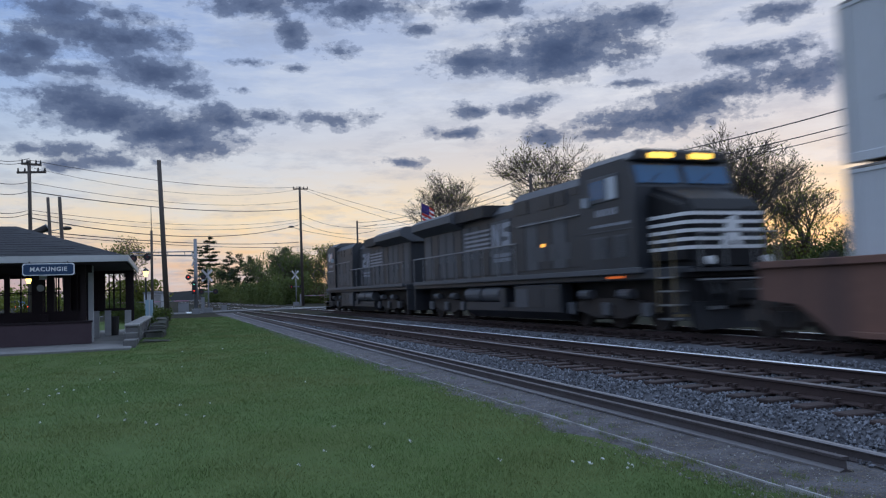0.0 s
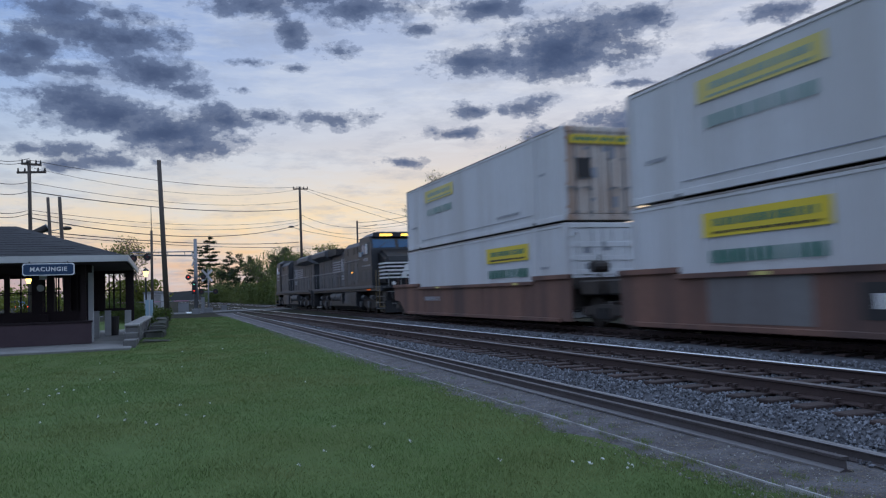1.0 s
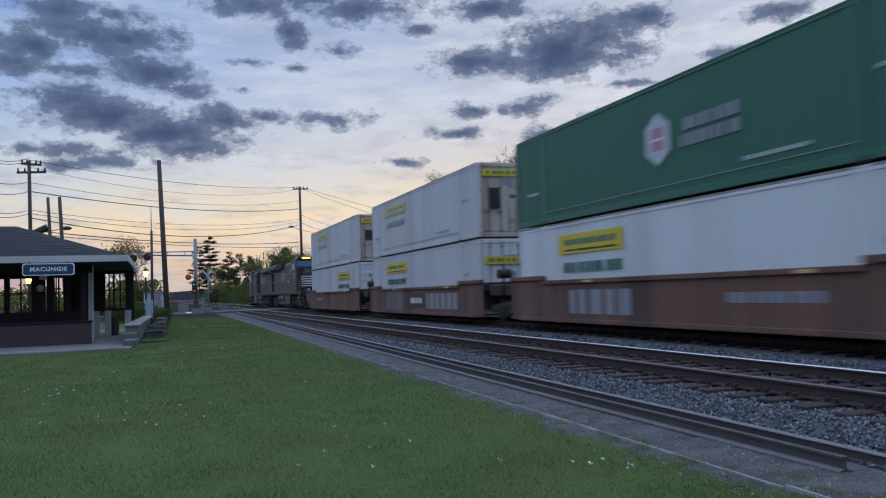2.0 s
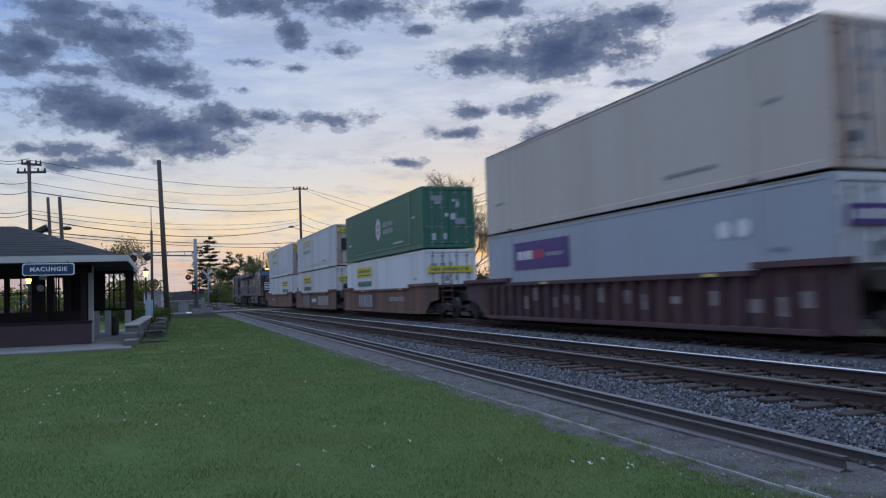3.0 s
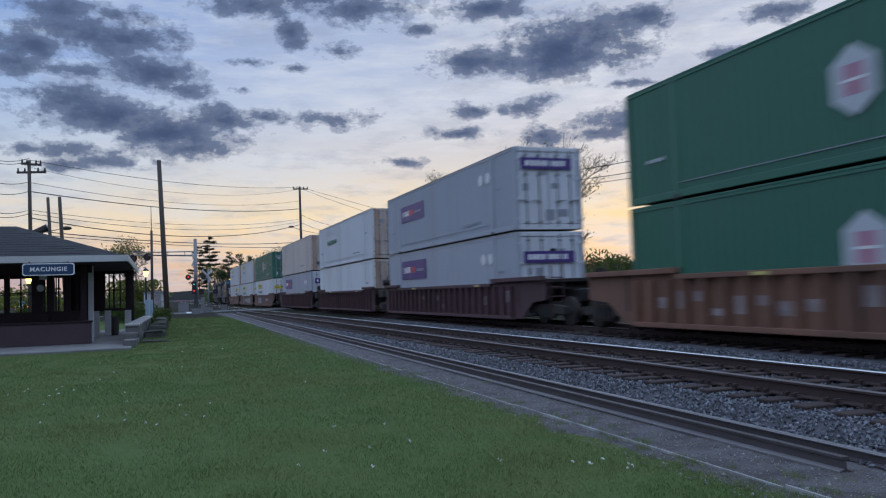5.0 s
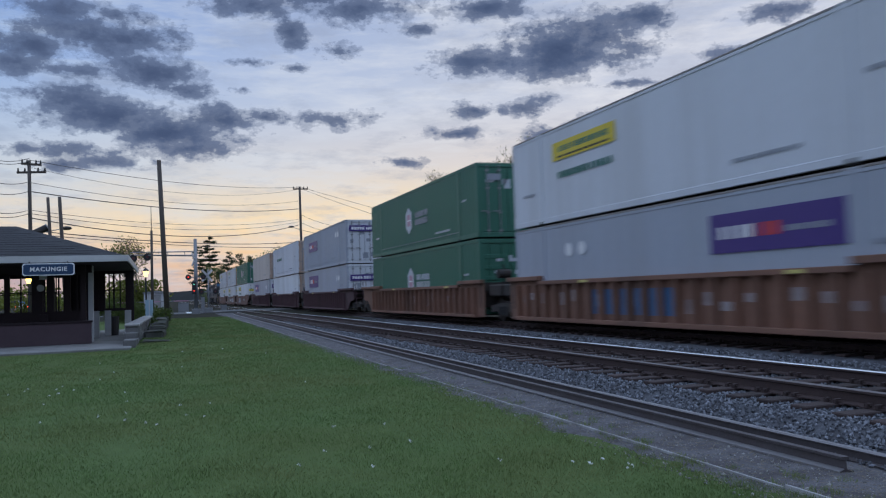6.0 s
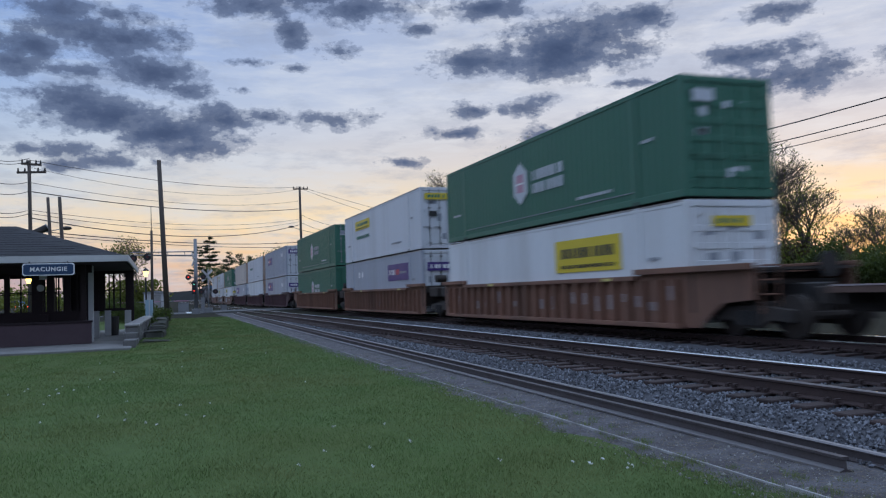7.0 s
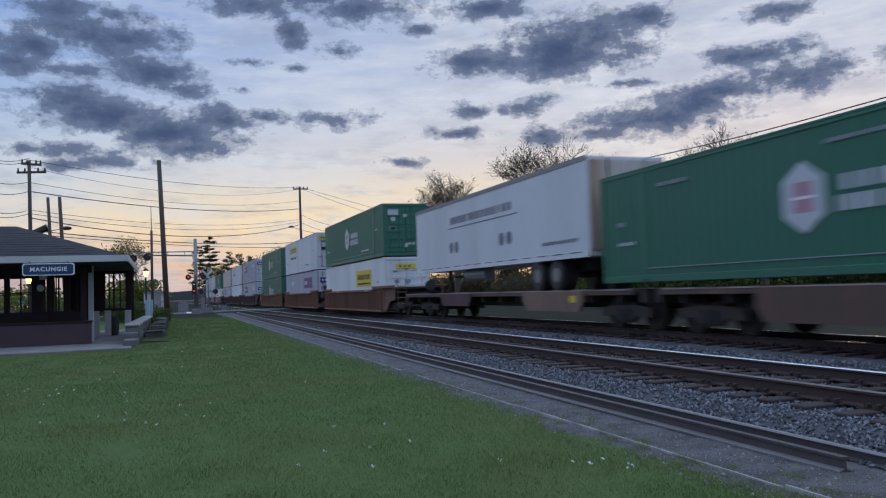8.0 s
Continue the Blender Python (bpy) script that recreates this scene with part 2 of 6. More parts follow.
WHITE = mat("white_container_paint", (0.68, 0.70, 0.72), 0.55, grain=5, vary=0.06, bump=0.05, dirt=(0.42, 0.41, 0.39), dirt_amount=0.45, streaks=True)
GREYW = mat("pale_grey_container_paint", (0.60, 0.62, 0.66), 0.55, grain=5, vary=0.06, bump=0.05, dirt=(0.42, 0.41, 0.40), dirt_amount=0.35, streaks=True)
GREY = mat("grey_container_paint", (0.35, 0.38, 0.44), 0.55, grain=5, vary=0.08, bump=0.05, dirt=(0.30, 0.30, 0.31), dirt_amount=0.35, streaks=True)
TAN = mat("dusty_beige_container_paint", (0.53, 0.475, 0.43), 0.6, grain=5, vary=0.08, bump=0.05, dirt=(0.42, 0.36, 0.31), dirt_amount=0.5, streaks=True)
GREEN = mat("dark_green_container_paint", (0.028, 0.135, 0.085), 0.5, grain=5, vary=0.12, bump=0.05, dirt=(0.05, 0.13, 0.10), dirt_amount=0.4, streaks=True)
DOORW = mat("rusty_white_door_paint", (0.56, 0.53, 0.49), 0.6, grain=9, vary=0.2, bump=0.1, dirt=(0.32, 0.17, 0.09), dirt_amount=0.95, streaks=True)
YELLOW = mat("yellow_sign", (0.68, 0.52, 0.03), 0.5, grain=6, vary=0.06, bump=0)
YELLOWFADE = mat("sun_faded_yellow_sign", (0.60, 0.52, 0.16), 0.5, grain=6, vary=0.12, bump=0)
GREENFADE = mat("faded_green_lettering", (0.22, 0.33, 0.31), 0.5, grain=6, vary=0.15, bump=0)
DKGREEN = mat("green_lettering", (0.03, 0.16, 0.12), 0.5, grain=6, vary=0.1, bump=0)
BLACKINK = mat("black_marking", (0.02, 0.02, 0.022), 0.5, grain=6, bump=0)
PURPLE = mat("purple_sign", (0.060, 0.030, 0.19), 0.45, grain=6, vary=0.08, bump=0)
REDMARK = mat("red_marking", (0.62, 0.045, 0.03), 0.45, grain=6, bump=0)
WHITEMARK = mat("white_marking", (0.78, 0.78, 0.78), 0.5, grain=6, vary=0.1, bump=0)
STENCIL = mat("faded_stencil_paint", (0.36, 0.31, 0.31), 0.7, grain=9, vary=0.3, bump=0, dirt=(0.10, 0.06, 0.06), dirt_amount=0.6)
PALEMARK = mat("pale_emblem_paint", (0.50, 0.54, 0.58), 0.5, grain=6, vary=0.12, bump=0)
DUSKMARK = mat("dark_slate_lettering", (0.13, 0.145, 0.19), 0.5, grain=6, vary=0.2, bump=0)
GREYMARK = mat("faded_grey_marking", (0.28, 0.30, 0.34), 0.5, grain=6, vary=0.2, bump=0)
PINKMARK = mat("faded_red_marking", (0.46, 0.24, 0.32), 0.5, grain=6, vary=0.2, bump=0)
ORANGE = mat("faded_orange_car_paint", (0.180, 0.090, 0.064), 0.75, grain=5, vary=0.28, bump=0.1, dirt=(0.070, 0.046, 0.042), dirt_amount=0.9, streaks=True)
ORANGE2 = mat("rusty_orange_car_paint", (0.215, 0.105, 0.068), 0.75, grain=5, vary=0.22, bump=0.12, dirt=(0.12, 0.07, 0.05), dirt_amount=0.7, streaks=True)
MAROON = mat("oxide_maroon_car_paint", (0.095, 0.046, 0.052), 0.75, grain=5, vary=0.2, bump=0.12, dirt=(0.06, 0.035, 0.035), dirt_amount=0.6, streaks=True)
LOCO = mat("black_locomotive_paint", (0.018, 0.020, 0.025), 0.5, grain=5, vary=0.3, bump=0.05, dirt=(0.050, 0.053, 0.060), dirt_amount=0.65, streaks=True)
TANDECK = mat("tan_deck_paint", (0.20, 0.135, 0.095), 0.8, grain=5, vary=0.2, bump=0.1, dirt=(0.12, 0.08, 0.06), dirt_amount=0.6, streaks=True)
# Black of the nose paint, and of the shade painted onto the pilot and plough.
NOSE_VOID_BLACK = mat("clean_nose_and_void_black", (0.009, 0.009, 0.011), 0.6, grain=5, vary=0.2, bump=0.03, spec=0.3)
PATCH = mat("grey_paint_patch", (0.17, 0.165, 0.165), 0.7, grain=5, vary=0.25, bump=0.05, dirt=(0.10, 0.07, 0.06), dirt_amount=0.6, streaks=True)
LOCOGREY = mat("dusty_grey_locomotive_paint", (0.070, 0.074, 0.083), 0.6, grain=5, vary=0.25, bump=0.05, dirt=(0.115, 0.118, 0.125), dirt_amount=0.55, streaks=True)
WINDSHIELD = glass("windscreen_glass", (0.035, 0.10, 0.20), 0.2)
HEADLIGHT = glow("headlight_glow", (1.0, 0.62, 0.10), 2.2)
EMBER = glow("dim_orange_lamp", (1.0, 0.22, 0.06), 0.5)
AMBER = glow("amber_lamp", (1.0, 0.45, 0.08), 2.0)
BLUEPAINT = mat("blue_spray_paint", (0.05, 0.12, 0.24), 0.6, grain=6, vary=0.3, bump=0)
YELLOWRAIL = mat("yellow_handrail_paint", (0.24, 0.18, 0.09), 0.5, grain=6, bump=0)

# ---- mesh helpers ----------------------------------------------------------


def finish(bm, name, material, smooth=False):
    me = bpy.data.meshes.new(name)
    bmesh.ops.recalc_face_normals(bm, faces=bm.faces)
    bm.to_mesh(me)
    bm.free()
    if smooth:
        for pgn in me.polygons:
            pgn.use_smooth = True
    me.materials.append(material)
    return me


def part(name, bm, material, parent, label="", smooth=False):
    ob = new(name, finish(bm, name, material, smooth) if isinstance(bm, bmesh.types.BMesh) else bm)
    ob.parent = parent
    if label:
        tagged(ob, label)
    return ob


def thing(name, label, category, at=None, group="", kind=""):
    ob = tagged(new(name), label, category, group, kind)
    ob.empty_display_size = 0.2
    if at is not None:
        ob.matrix_basis = at if isinstance(at, Matrix) else pose(*at)
    return ob


def box(bm, x0, x1, y0, y1, z0, z1, bevel=0.0):
    r = bmesh.ops.create_cube(bm, size=1.0, matrix=Matrix.Translation(((x0 + x1) / 2, (y0 + y1) / 2, (z0 + z1) / 2)) @ Matrix.Diagonal((abs(x1 - x0), abs(y1 - y0), abs(z1 - z0), 1)))
    if bevel:
        edges = list({e for v in r["verts"] for e in v.link_edges})
        bmesh.ops.bevel(bm, geom=edges, offset=bevel, segments=1, affect="EDGES")
    return bm


def B(*a, bevel=0.0):
    return box(bmesh.new(), *a, bevel=bevel)


def rod(bm, p0, p1, r0, r1=None, n=8):
    """A tapered round bar from p0 to p1."""
    r1 = r0 if r1 is None else r1
    p0, p1 = Vector(p0), Vector(p1)
    d = p1 - p0
    m = Matrix.Translation((p0 + p1) / 2) @ d.to_track_quat("Z", "Y").to_matrix().to_4x4()
    bmesh.ops.create_cone(bm, cap_ends=True, segments=n, radius1=r0, radius2=r1, depth=d.length, matrix=m)
    return bm


def prism(bm, outline, axis, a, b):
    """Extrude a closed outline of (u, v) along x, y or z from a to b."""
    def place(u, v, w):
        return {"x": (w, u, v), "y": (u, w, v), "z": (u, v, w)}[axis]
    lo = [bm.verts.new(place(u, v, a)) for u, v in outline]
    hi = [bm.verts.new(place(u, v, b)) for u, v in outline]
    n = len(outline)
    bm.faces.new(lo)
    bm.faces.new(hi)
    for i in range(n):
        bm.faces.new((lo[i], lo[(i + 1) % n], hi[(i + 1) % n], hi[i]))
    return bm


def grid_mesh(name, verts, faces, material, smooth=False):
    me = bpy.data.meshes.new(name)
    me.from_pydata(verts, [], faces)
    me.materials.append(material)
    if smooth:
        me.polygons.foreach_set("use_smooth", [True] * len(me.polygons))
    me.update()
    return me


def spot(bearing, dist):
    """Plan position by bearing from the tracks' line (degrees, clockwise) and distance."""
    return math.sin(radians(bearing)) * dist, math.cos(radians(bearing)) * dist

# ---- ground, tracks and road ---------------------------------------------
TRACK_X, NEAR_X = 12.77, 7.72
GAUGE = 0.7525


def ground_z(x, y):
    """The lawn lies below the rails and climbs gently to the level crossing."""
    rise = min(max((y - 8) / 62, 0.0), 1.0)
    z = -0.45 + 0.33 * rise
    if x < -0.95 and 26.5 < y < 48:
        return min(z, -0.40)
    if x < 4.3 and y < 60:
        z += min(1.0, (4.3 - x) / 1.2) * (0.035 * noise.noise((x * 0.35, y * 0.25, 0.0)) + 0.012 * noise.noise((x * 1.7, y * 1.3, 4.0)))
    return z


def make_ground():
    xs = sorted({-2500, -800, -300, -120, -60, *[-40 + i * 1.0 for i in range(42)], *[2 + i * 0.35 for i in range(12)], 6.6, 9, 12, 15, 18, 25, 40, 80, 200, 800, 2500})
    ys = sorted({-2500, -500, -100, -30, -10, 0, *[2 + i * 0.5 for i in range(66)], *[36 + i * 3 for i in range(18)], 95, 120, 160, 250, 500, 1200, 3000})
    verts = [(x, y, ground_z(x, y)) for y in ys for x in xs]
    n = len(xs)
    faces = [(j * n + i, j * n + i + 1, (j + 1) * n + i + 1, (j + 1) * n + i) for j in range(len(ys) - 1) for i in range(n - 1)]
    me = grid_mesh("ground", verts, faces, GRASS_SOIL, True)
    me.materials.append(FIELD)
    for pg in me.polygons:
        c = pg.center
        pg.material_index = 1 if c.x > 5.6 or c.y > 60 or c.x < -18 or c.y < -40 else 0
    tagged(new("ground", me), "mown green lawn and rough ground reaching the horizon", "ground", kind="structure")


make_ground()


def strip(name, profile, y0, y1, material, label, category, steps=1):
    """A closed cross-section of (x, z) drawn along the tracks."""
    bm = bmesh.new()
    prism(bm, profile, "y", y0, y1)
    return tagged(new(name, finish(bm, name, material)), label, category, kind="structure")


def sheet_along(name, x0, x1, lift, y0, y1, dy, material, label, category, rough_edge=0.0):
    """A thin sheet that follows the ground along the tracks."""
    verts, faces = [], []
    ys = [y0 + i * dy for i in range(int((y1 - y0) / dy) + 1)]
    cols = 5
    for y in ys:
        e0 = x0 + rough_edge * noise.noise((y * 0.9, 2.0, x0)) + rough_edge * 0.5 * noise.noise((y * 3.1, 5.0, x0))
        for c in range(cols):
            x = e0 + (x1 - e0) * c / (cols - 1)
            verts.append((x, y, ground_z(x, y) + lift + (0.008 * noise.noise((x * 2, y * 2, 1.0)) if 0 < c else -0.03)))
    for j in range(len(ys) - 1):
        for c in range(cols - 1):
            k = j * cols + c
            faces.append((k, k + 1, k + cols + 1, k + cols))
    return tagged(new(name, grid_mesh(name, verts, faces, material, True)), label, category, kind="structure")


sheet_along("gravel_strip", 4.0, 6.3, 0.012, -20, 71, 0.25, GRAVEL, "worn strip of dirt and fine gravel beside the lawn", "gravel", 0.30)


def make_ballast():
    def bed(name, cx, label):
        prof = [(cx - 2.05, -0.62), (cx - 1.95, -0.44), (cx - 1.42, -0.225), (cx + 1.42, -0.225), (cx + 2.1, -0.5), (cx + 2.1, -0.62)]
        strip(name, prof, -260, 420, BALLAST, label, "ballast")
    bed("ballast_bed_1", NEAR_X, "grey crushed stone ballast under the near track")
    bed("ballast_bed_2", TRACK_X, "dark crushed stone ballast under the train's track")
    strip("ballast_fill", [(NEAR_X + 1.2, -0.6), (NEAR_X + 1.2, -0.30), (TRACK_X - 1.2, -0.30), (TRACK_X - 1.2, -0.6)], -260, 420, BALLAST, "dark cinder and stone between the two tracks", "ballast")


make_ballast()


def rail_profile(cx, s=1.0):
    half = [(0.070, -0.175), (0.070, -0.160), (0.012, -0.140), (0.009, -0.050), (0.036, -0.038), (0.036, -0.0135)]
    return [(cx + u * s, v) for u, v in half] + [(cx - u * s, v) for u, v in reversed(half)]


def make_track(name, cx, label):
    tr = thing(name, label, "railway track", kind="structure")
    for side in (-1, 1):
        bm = bmesh.new()
        prism(bm, rail_profile(cx + side * GAUGE), "y", -260, 420)
        # Only the near rail's head has its missing glint painted in as brown.
        dull = cx == NEAR_X and side < 0
        r = part("rail", bm, RUST, tr, "rust-brown steel rail with a dull brown top" if dull else "rust-brown steel rail with a bright worn top")
        c = cx + side * GAUGE
        part("railhead", prism(bmesh.new(), [(c - 0.035, -0.013), (c - 0.021, -0.004), (c - 0.008, 0.0), (c + 0.008, 0.0), (c + 0.021, -0.004), (c + 0.035, -0.013)], "y", -260, 420), DULLTOP if dull else RAILTOP, r)
    tie = B(-1.3, 1.3, -0.115, 0.115, -0.33, -0.172, bevel=0.012)
    me = finish(tie, "tie", TIE)
    plate = finish(B(-0.1, 0.1, -0.17, 0.17, -0.176, -0.163), "tie_plate", RUST)
    spikes = bmesh.new()
    for sx, sy in ((-0.105, 0.06), (-0.105, -0.07), (0.105, 0.07), (0.105, -0.05)):
        box(spikes, sx - 0.02, sx + 0.02, sy - 0.02, sy + 0.02, -0.165, -0.125)
        box(spikes, sx * 0.75 - 0.03, sx * 0.75 + 0.03, sy - 0.026, sy + 0.026, -0.135, -0.118)
    spike_mesh = finish(spikes, "rail_spikes", RUST)
    rng = random.Random(int(cx * 10))
    for i in range(145):
        o = new("tie", me)
        o.parent = tr
        o.matrix_basis = pose(cx + rng.uniform(-0.06, 0.06), 1.0 + i * 0.535 + rng.uniform(-0.04, 0.04), rng.uniform(-0.012, 0.006), 0, 0, rng.uniform(-1.2, 1.2))
        if i < 60:
            for side in (-1, 1):
                pl = new("tie_plate", plate)
                pl.parent = tr
                pl.matrix_basis = pose(cx + side * GAUGE, o.matrix_basis.translation.y, 0)
                sp = new("rail_spikes", spike_mesh)
                sp.parent = pl
    return tr


make_track("track_1", NEAR_X, "main line track with rusty rails on dark wooden ties")
make_track("track_2", TRACK_X, "main line track that carries the train")


def stone_mesh(rng, bm_verts, bm_faces, x, y, z, r):
    base = len(bm_verts)
    q = Euler((rng.uniform(0, 6), rng.uniform(0, 6), rng.uniform(0, 6))).to_matrix()
    sx, sy, sz = rng.uniform(0.7, 1.3), rng.uniform(0.7, 1.3), rng.uniform(0.5, 0.9)
    for v in ((1, 0.2, 0), (-1, -0.1, 0.1), (0.1, 1, 0), (-0.2, -1, 0), (0, 0.1, 1), (0.1, 0, -1)):
        w = q @ Vector((v[0] * sx, v[1] * sy, v[2] * sz)) * r
        bm_verts.append((x + w.x, y + w.y, z + w.z))
    for a, b, c in ((0, 2, 4), (2, 1, 4), (1, 3, 4), (3, 0, 4), (2, 0, 5), (1, 2, 5), (3, 1, 5), (0, 3, 5)):
        bm_faces.append((base + a, base + b, base + c))


def make_stones():
    rng = random.Random(5)
    verts, faces = [], []
    for _ in range(62000):
        y = 2.5 + 42 * rng.random() ** 1.7
        x = rng.uniform(5.66, 9.3)
        d = abs(x - NEAR_X)
        z = -0.222 if d < 1.42 else -0.222 - (d - 1.42) * 0.39
        if x > NEAR_X + 1.42:
            z = max(z, -0.30)
        z = max(z, ground_z(4.5, y) + 0.02)
        stone_mesh(rng, verts, faces, x, y, z + 0.004 + rng.uniform(0, 0.012), rng.uniform(0.013, 0.030))
    for _ in range(11000):
        y = 5 + 40 * rng.random() ** 1.5
        stone_mesh(rng, verts, faces, rng.uniform(9.2, 12.0), y, -0.275, rng.uniform(0.022, 0.042))
    tagged(new("ballast_stones", grid_mesh("ballast_stones", verts, faces, STONE)), "loose grey crushed stones of the track bed", "stones", kind="stuff")
    verts, faces = [], []
    for _ in range(8500):
        y = 2.5 + 30 * rng.random() ** 1.6
        x = rng.uniform(4.1, 5.9)
        stone_mesh(rng, verts, faces, x, y, ground_z(x, y) + 0.014, rng.uniform(0.005, 0.011) * (1.0 if rng.random() < 0.9 else 2.0))
    tagged(new("pebbles", grid_mesh("pebbles", verts, faces, PEBBLE)), "small pale pebbles strewn over the dirt strip", "stones", kind="stuff")


make_stones()


def spare_rail(x, y0, y1, top, label, bright, tall):
    """A rail section laid out along the track, its head worn bright or its foot's glint painted as a pale strip."""
    r = tagged(new("spare_rail"), label, "rail", "stored rails")
    s = tall / 0.175
    prof = [(u * (0.8 if tall < 0.13 else 1.0), v * s) for u, v in rail_profile(0.0)]
    part("rail_body", prism(bmesh.new(), prof, "y", y0, y1), OLDRAIL, r)
    if bright == "head":
        part("worn_head", prism(bmesh.new(), [(-0.032, -0.016), (-0.026, -0.001), (0.026, -0.001), (0.032, -0.016)], "y", y0, y1), WORN_GLINT, r)
    else:
        # The light caught by the flange, put into a paler strip.
        part("foot_glint", prism(bmesh.new(), [(-0.073, -tall + 0.001), (-0.073, -tall + 0.017), (-0.016, -tall + 0.036), (-0.014, -tall + 0.032), (-0.066, -tall + 0.012)], "y", y0, y1), WORN_GLINT, r)
    r.matrix_basis = pose(x, 0, top, math.degrees(math.atan2(0.33, 62)), 0, 0)
    return r


spare_rail(5.76, -8, 66, -0.345, "long weathered steel rail lying beside the track", "head", 0.115)
spare_rail(5.37, 5.24, 64, -0.325, "weathered steel rail lying on gravel, its cut end near", "foot", 0.145)


def make_edging():
    """Painted edging along the lawn, partly overgrown."""
    rng = random.Random(8)
    y = -2.0
    while y < 60:
        length = rng.uniform(2.2, 5.0) if y < 12 else rng.uniform(0.8, 2.4)
        gap = 0.03 if y < 11 else rng.uniform(0.1, 0.9)
        ob = tagged(new("edging", finish(B(-0.009, 0.009, 0, length, -0.06, 0.004, bevel=0.003), "edging", EDGING)), "pale edging strip between lawn and gravel, half overgrown", "edging", "lawn edging")
        ob.matrix_basis = pose(4.555 + rng.uniform(-0.014, 0.014), y, ground_z(4.5, y) + 0.024, 0.3, 0, rng.uniform(-0.2, 0.2))
        y += length + gap


make_edging()


def make_road():
    road = thing("road", "grey asphalt road over the level crossing", "road", kind="structure")
    prof = [(-60, -0.35), (-60, -0.10), (2, -0.085), (6.0, -0.012), (15, -0.012), (19, -0.06), (70, -0.10), (70, -0.4)]
    part("roadway", prism(bmesh.new(), prof, "y", 73.5, 82.5), ASPHALT, road)
    for y in (76.2, 80.6):
        part("stop_line", B(2.2, 2.7, y - 1.8, y + 1.8, -0.09, -0.066), WHITEMARK, road)


make_road()


def make_grass():
    rng = np.random.default_rng(3)
    n = 430000
    y = 4.0 + 56.0 * rng.random(n) ** 2.1
    x = -y * 0.17 - 1.2 + rng.random(n) * (y * 0.17 + 1.2 + 4.6)
    edge = np.array([4.58 - 0.5 * math.exp(-((float(v) - 7.7) / 1.5) ** 2) + 0.18 * noise.noise((float(v) * 0.8, 0.0, 0.0)) + 0.12 * noise.noise((float(v) * 2.7, 3.0, 0.0)) for v in y])
    edge += rng.exponential(0.10, n)
    keep = (x < edge) & ~((x < -0.8) & (y > 27.85))
    x, y = x[keep], y[keep]
    n = len(x)
    z = np.array([ground_z(float(a), float(b)) for a, b in zip(x, y)])
    clump = np.array([noise.noise((float(a) * 1.1, float(b) * 1.1, 9.0)) for a, b in zip(x, y)])
    h = (0.016 + 0.020 * rng.random(n)) * (1 + 0.5 * clump)
    far = 1 + np.maximum(0, y - 8) * 0.09
    w = (0.0022 + 0.0022 * rng.random(n)) * far
    a = rng.random(n) * 6.283
    lean = rng.random(n) * 0.035
    la = rng.random(n) * 6.283
    v = np.empty((n, 3, 3))
    v[:, 0] = np.stack([x - np.cos(a) * w, y - np.sin(a) * w, z - 0.006], 1)
    v[:, 1] = np.stack([x + np.cos(a) * w, y + np.sin(a) * w, z - 0.006], 1)
    v[:, 2] = np.stack([x + np.cos(la) * lean, y + np.sin(la) * lean, z + h], 1)
    me = bpy.data.meshes.new("grass")
    me.vertices.add(n * 3)
    me.vertices.foreach_set("co", v.reshape(-1))
    me.loops.add(n * 3)
    me.loops.foreach_set("vertex_index", np.arange(n * 3, dtype=np.int32))
    me.polygons.add(n)
    me.polygons.foreach_set("loop_start", np.arange(0, n * 3, 3, dtype=np.int32))
    me.update(calc_edges=True)
    me.materials.append(BLADE)
    tagged(new("grass", me), "short mown grass with darker and paler patches", "grass", kind="stuff")


make_grass()

# ---- the train -------------------------------------------------------------
SPEED = 26.576
MOVING = []


def moving(ob, q, lift=0.0, turned=0.0):
    MOVING.append((ob, q, lift, turned))
    return ob


def wheel_mesh(r=0.46):
    bm = bmesh.new()
    rod(bm, (-0.065, 0, 0), (0.065, 0, 0), r, r - 0.012, 20)
    rod(bm, (0.05, 0, 0), (0.085, 0, 0), r + 0.025, r + 0.025, 20)
    rod(bm, (-0.11, 0, 0), (-0.05, 0, 0), 0.12, 0.16, 10)
    return finish(bm, "wheel", BOGIE)


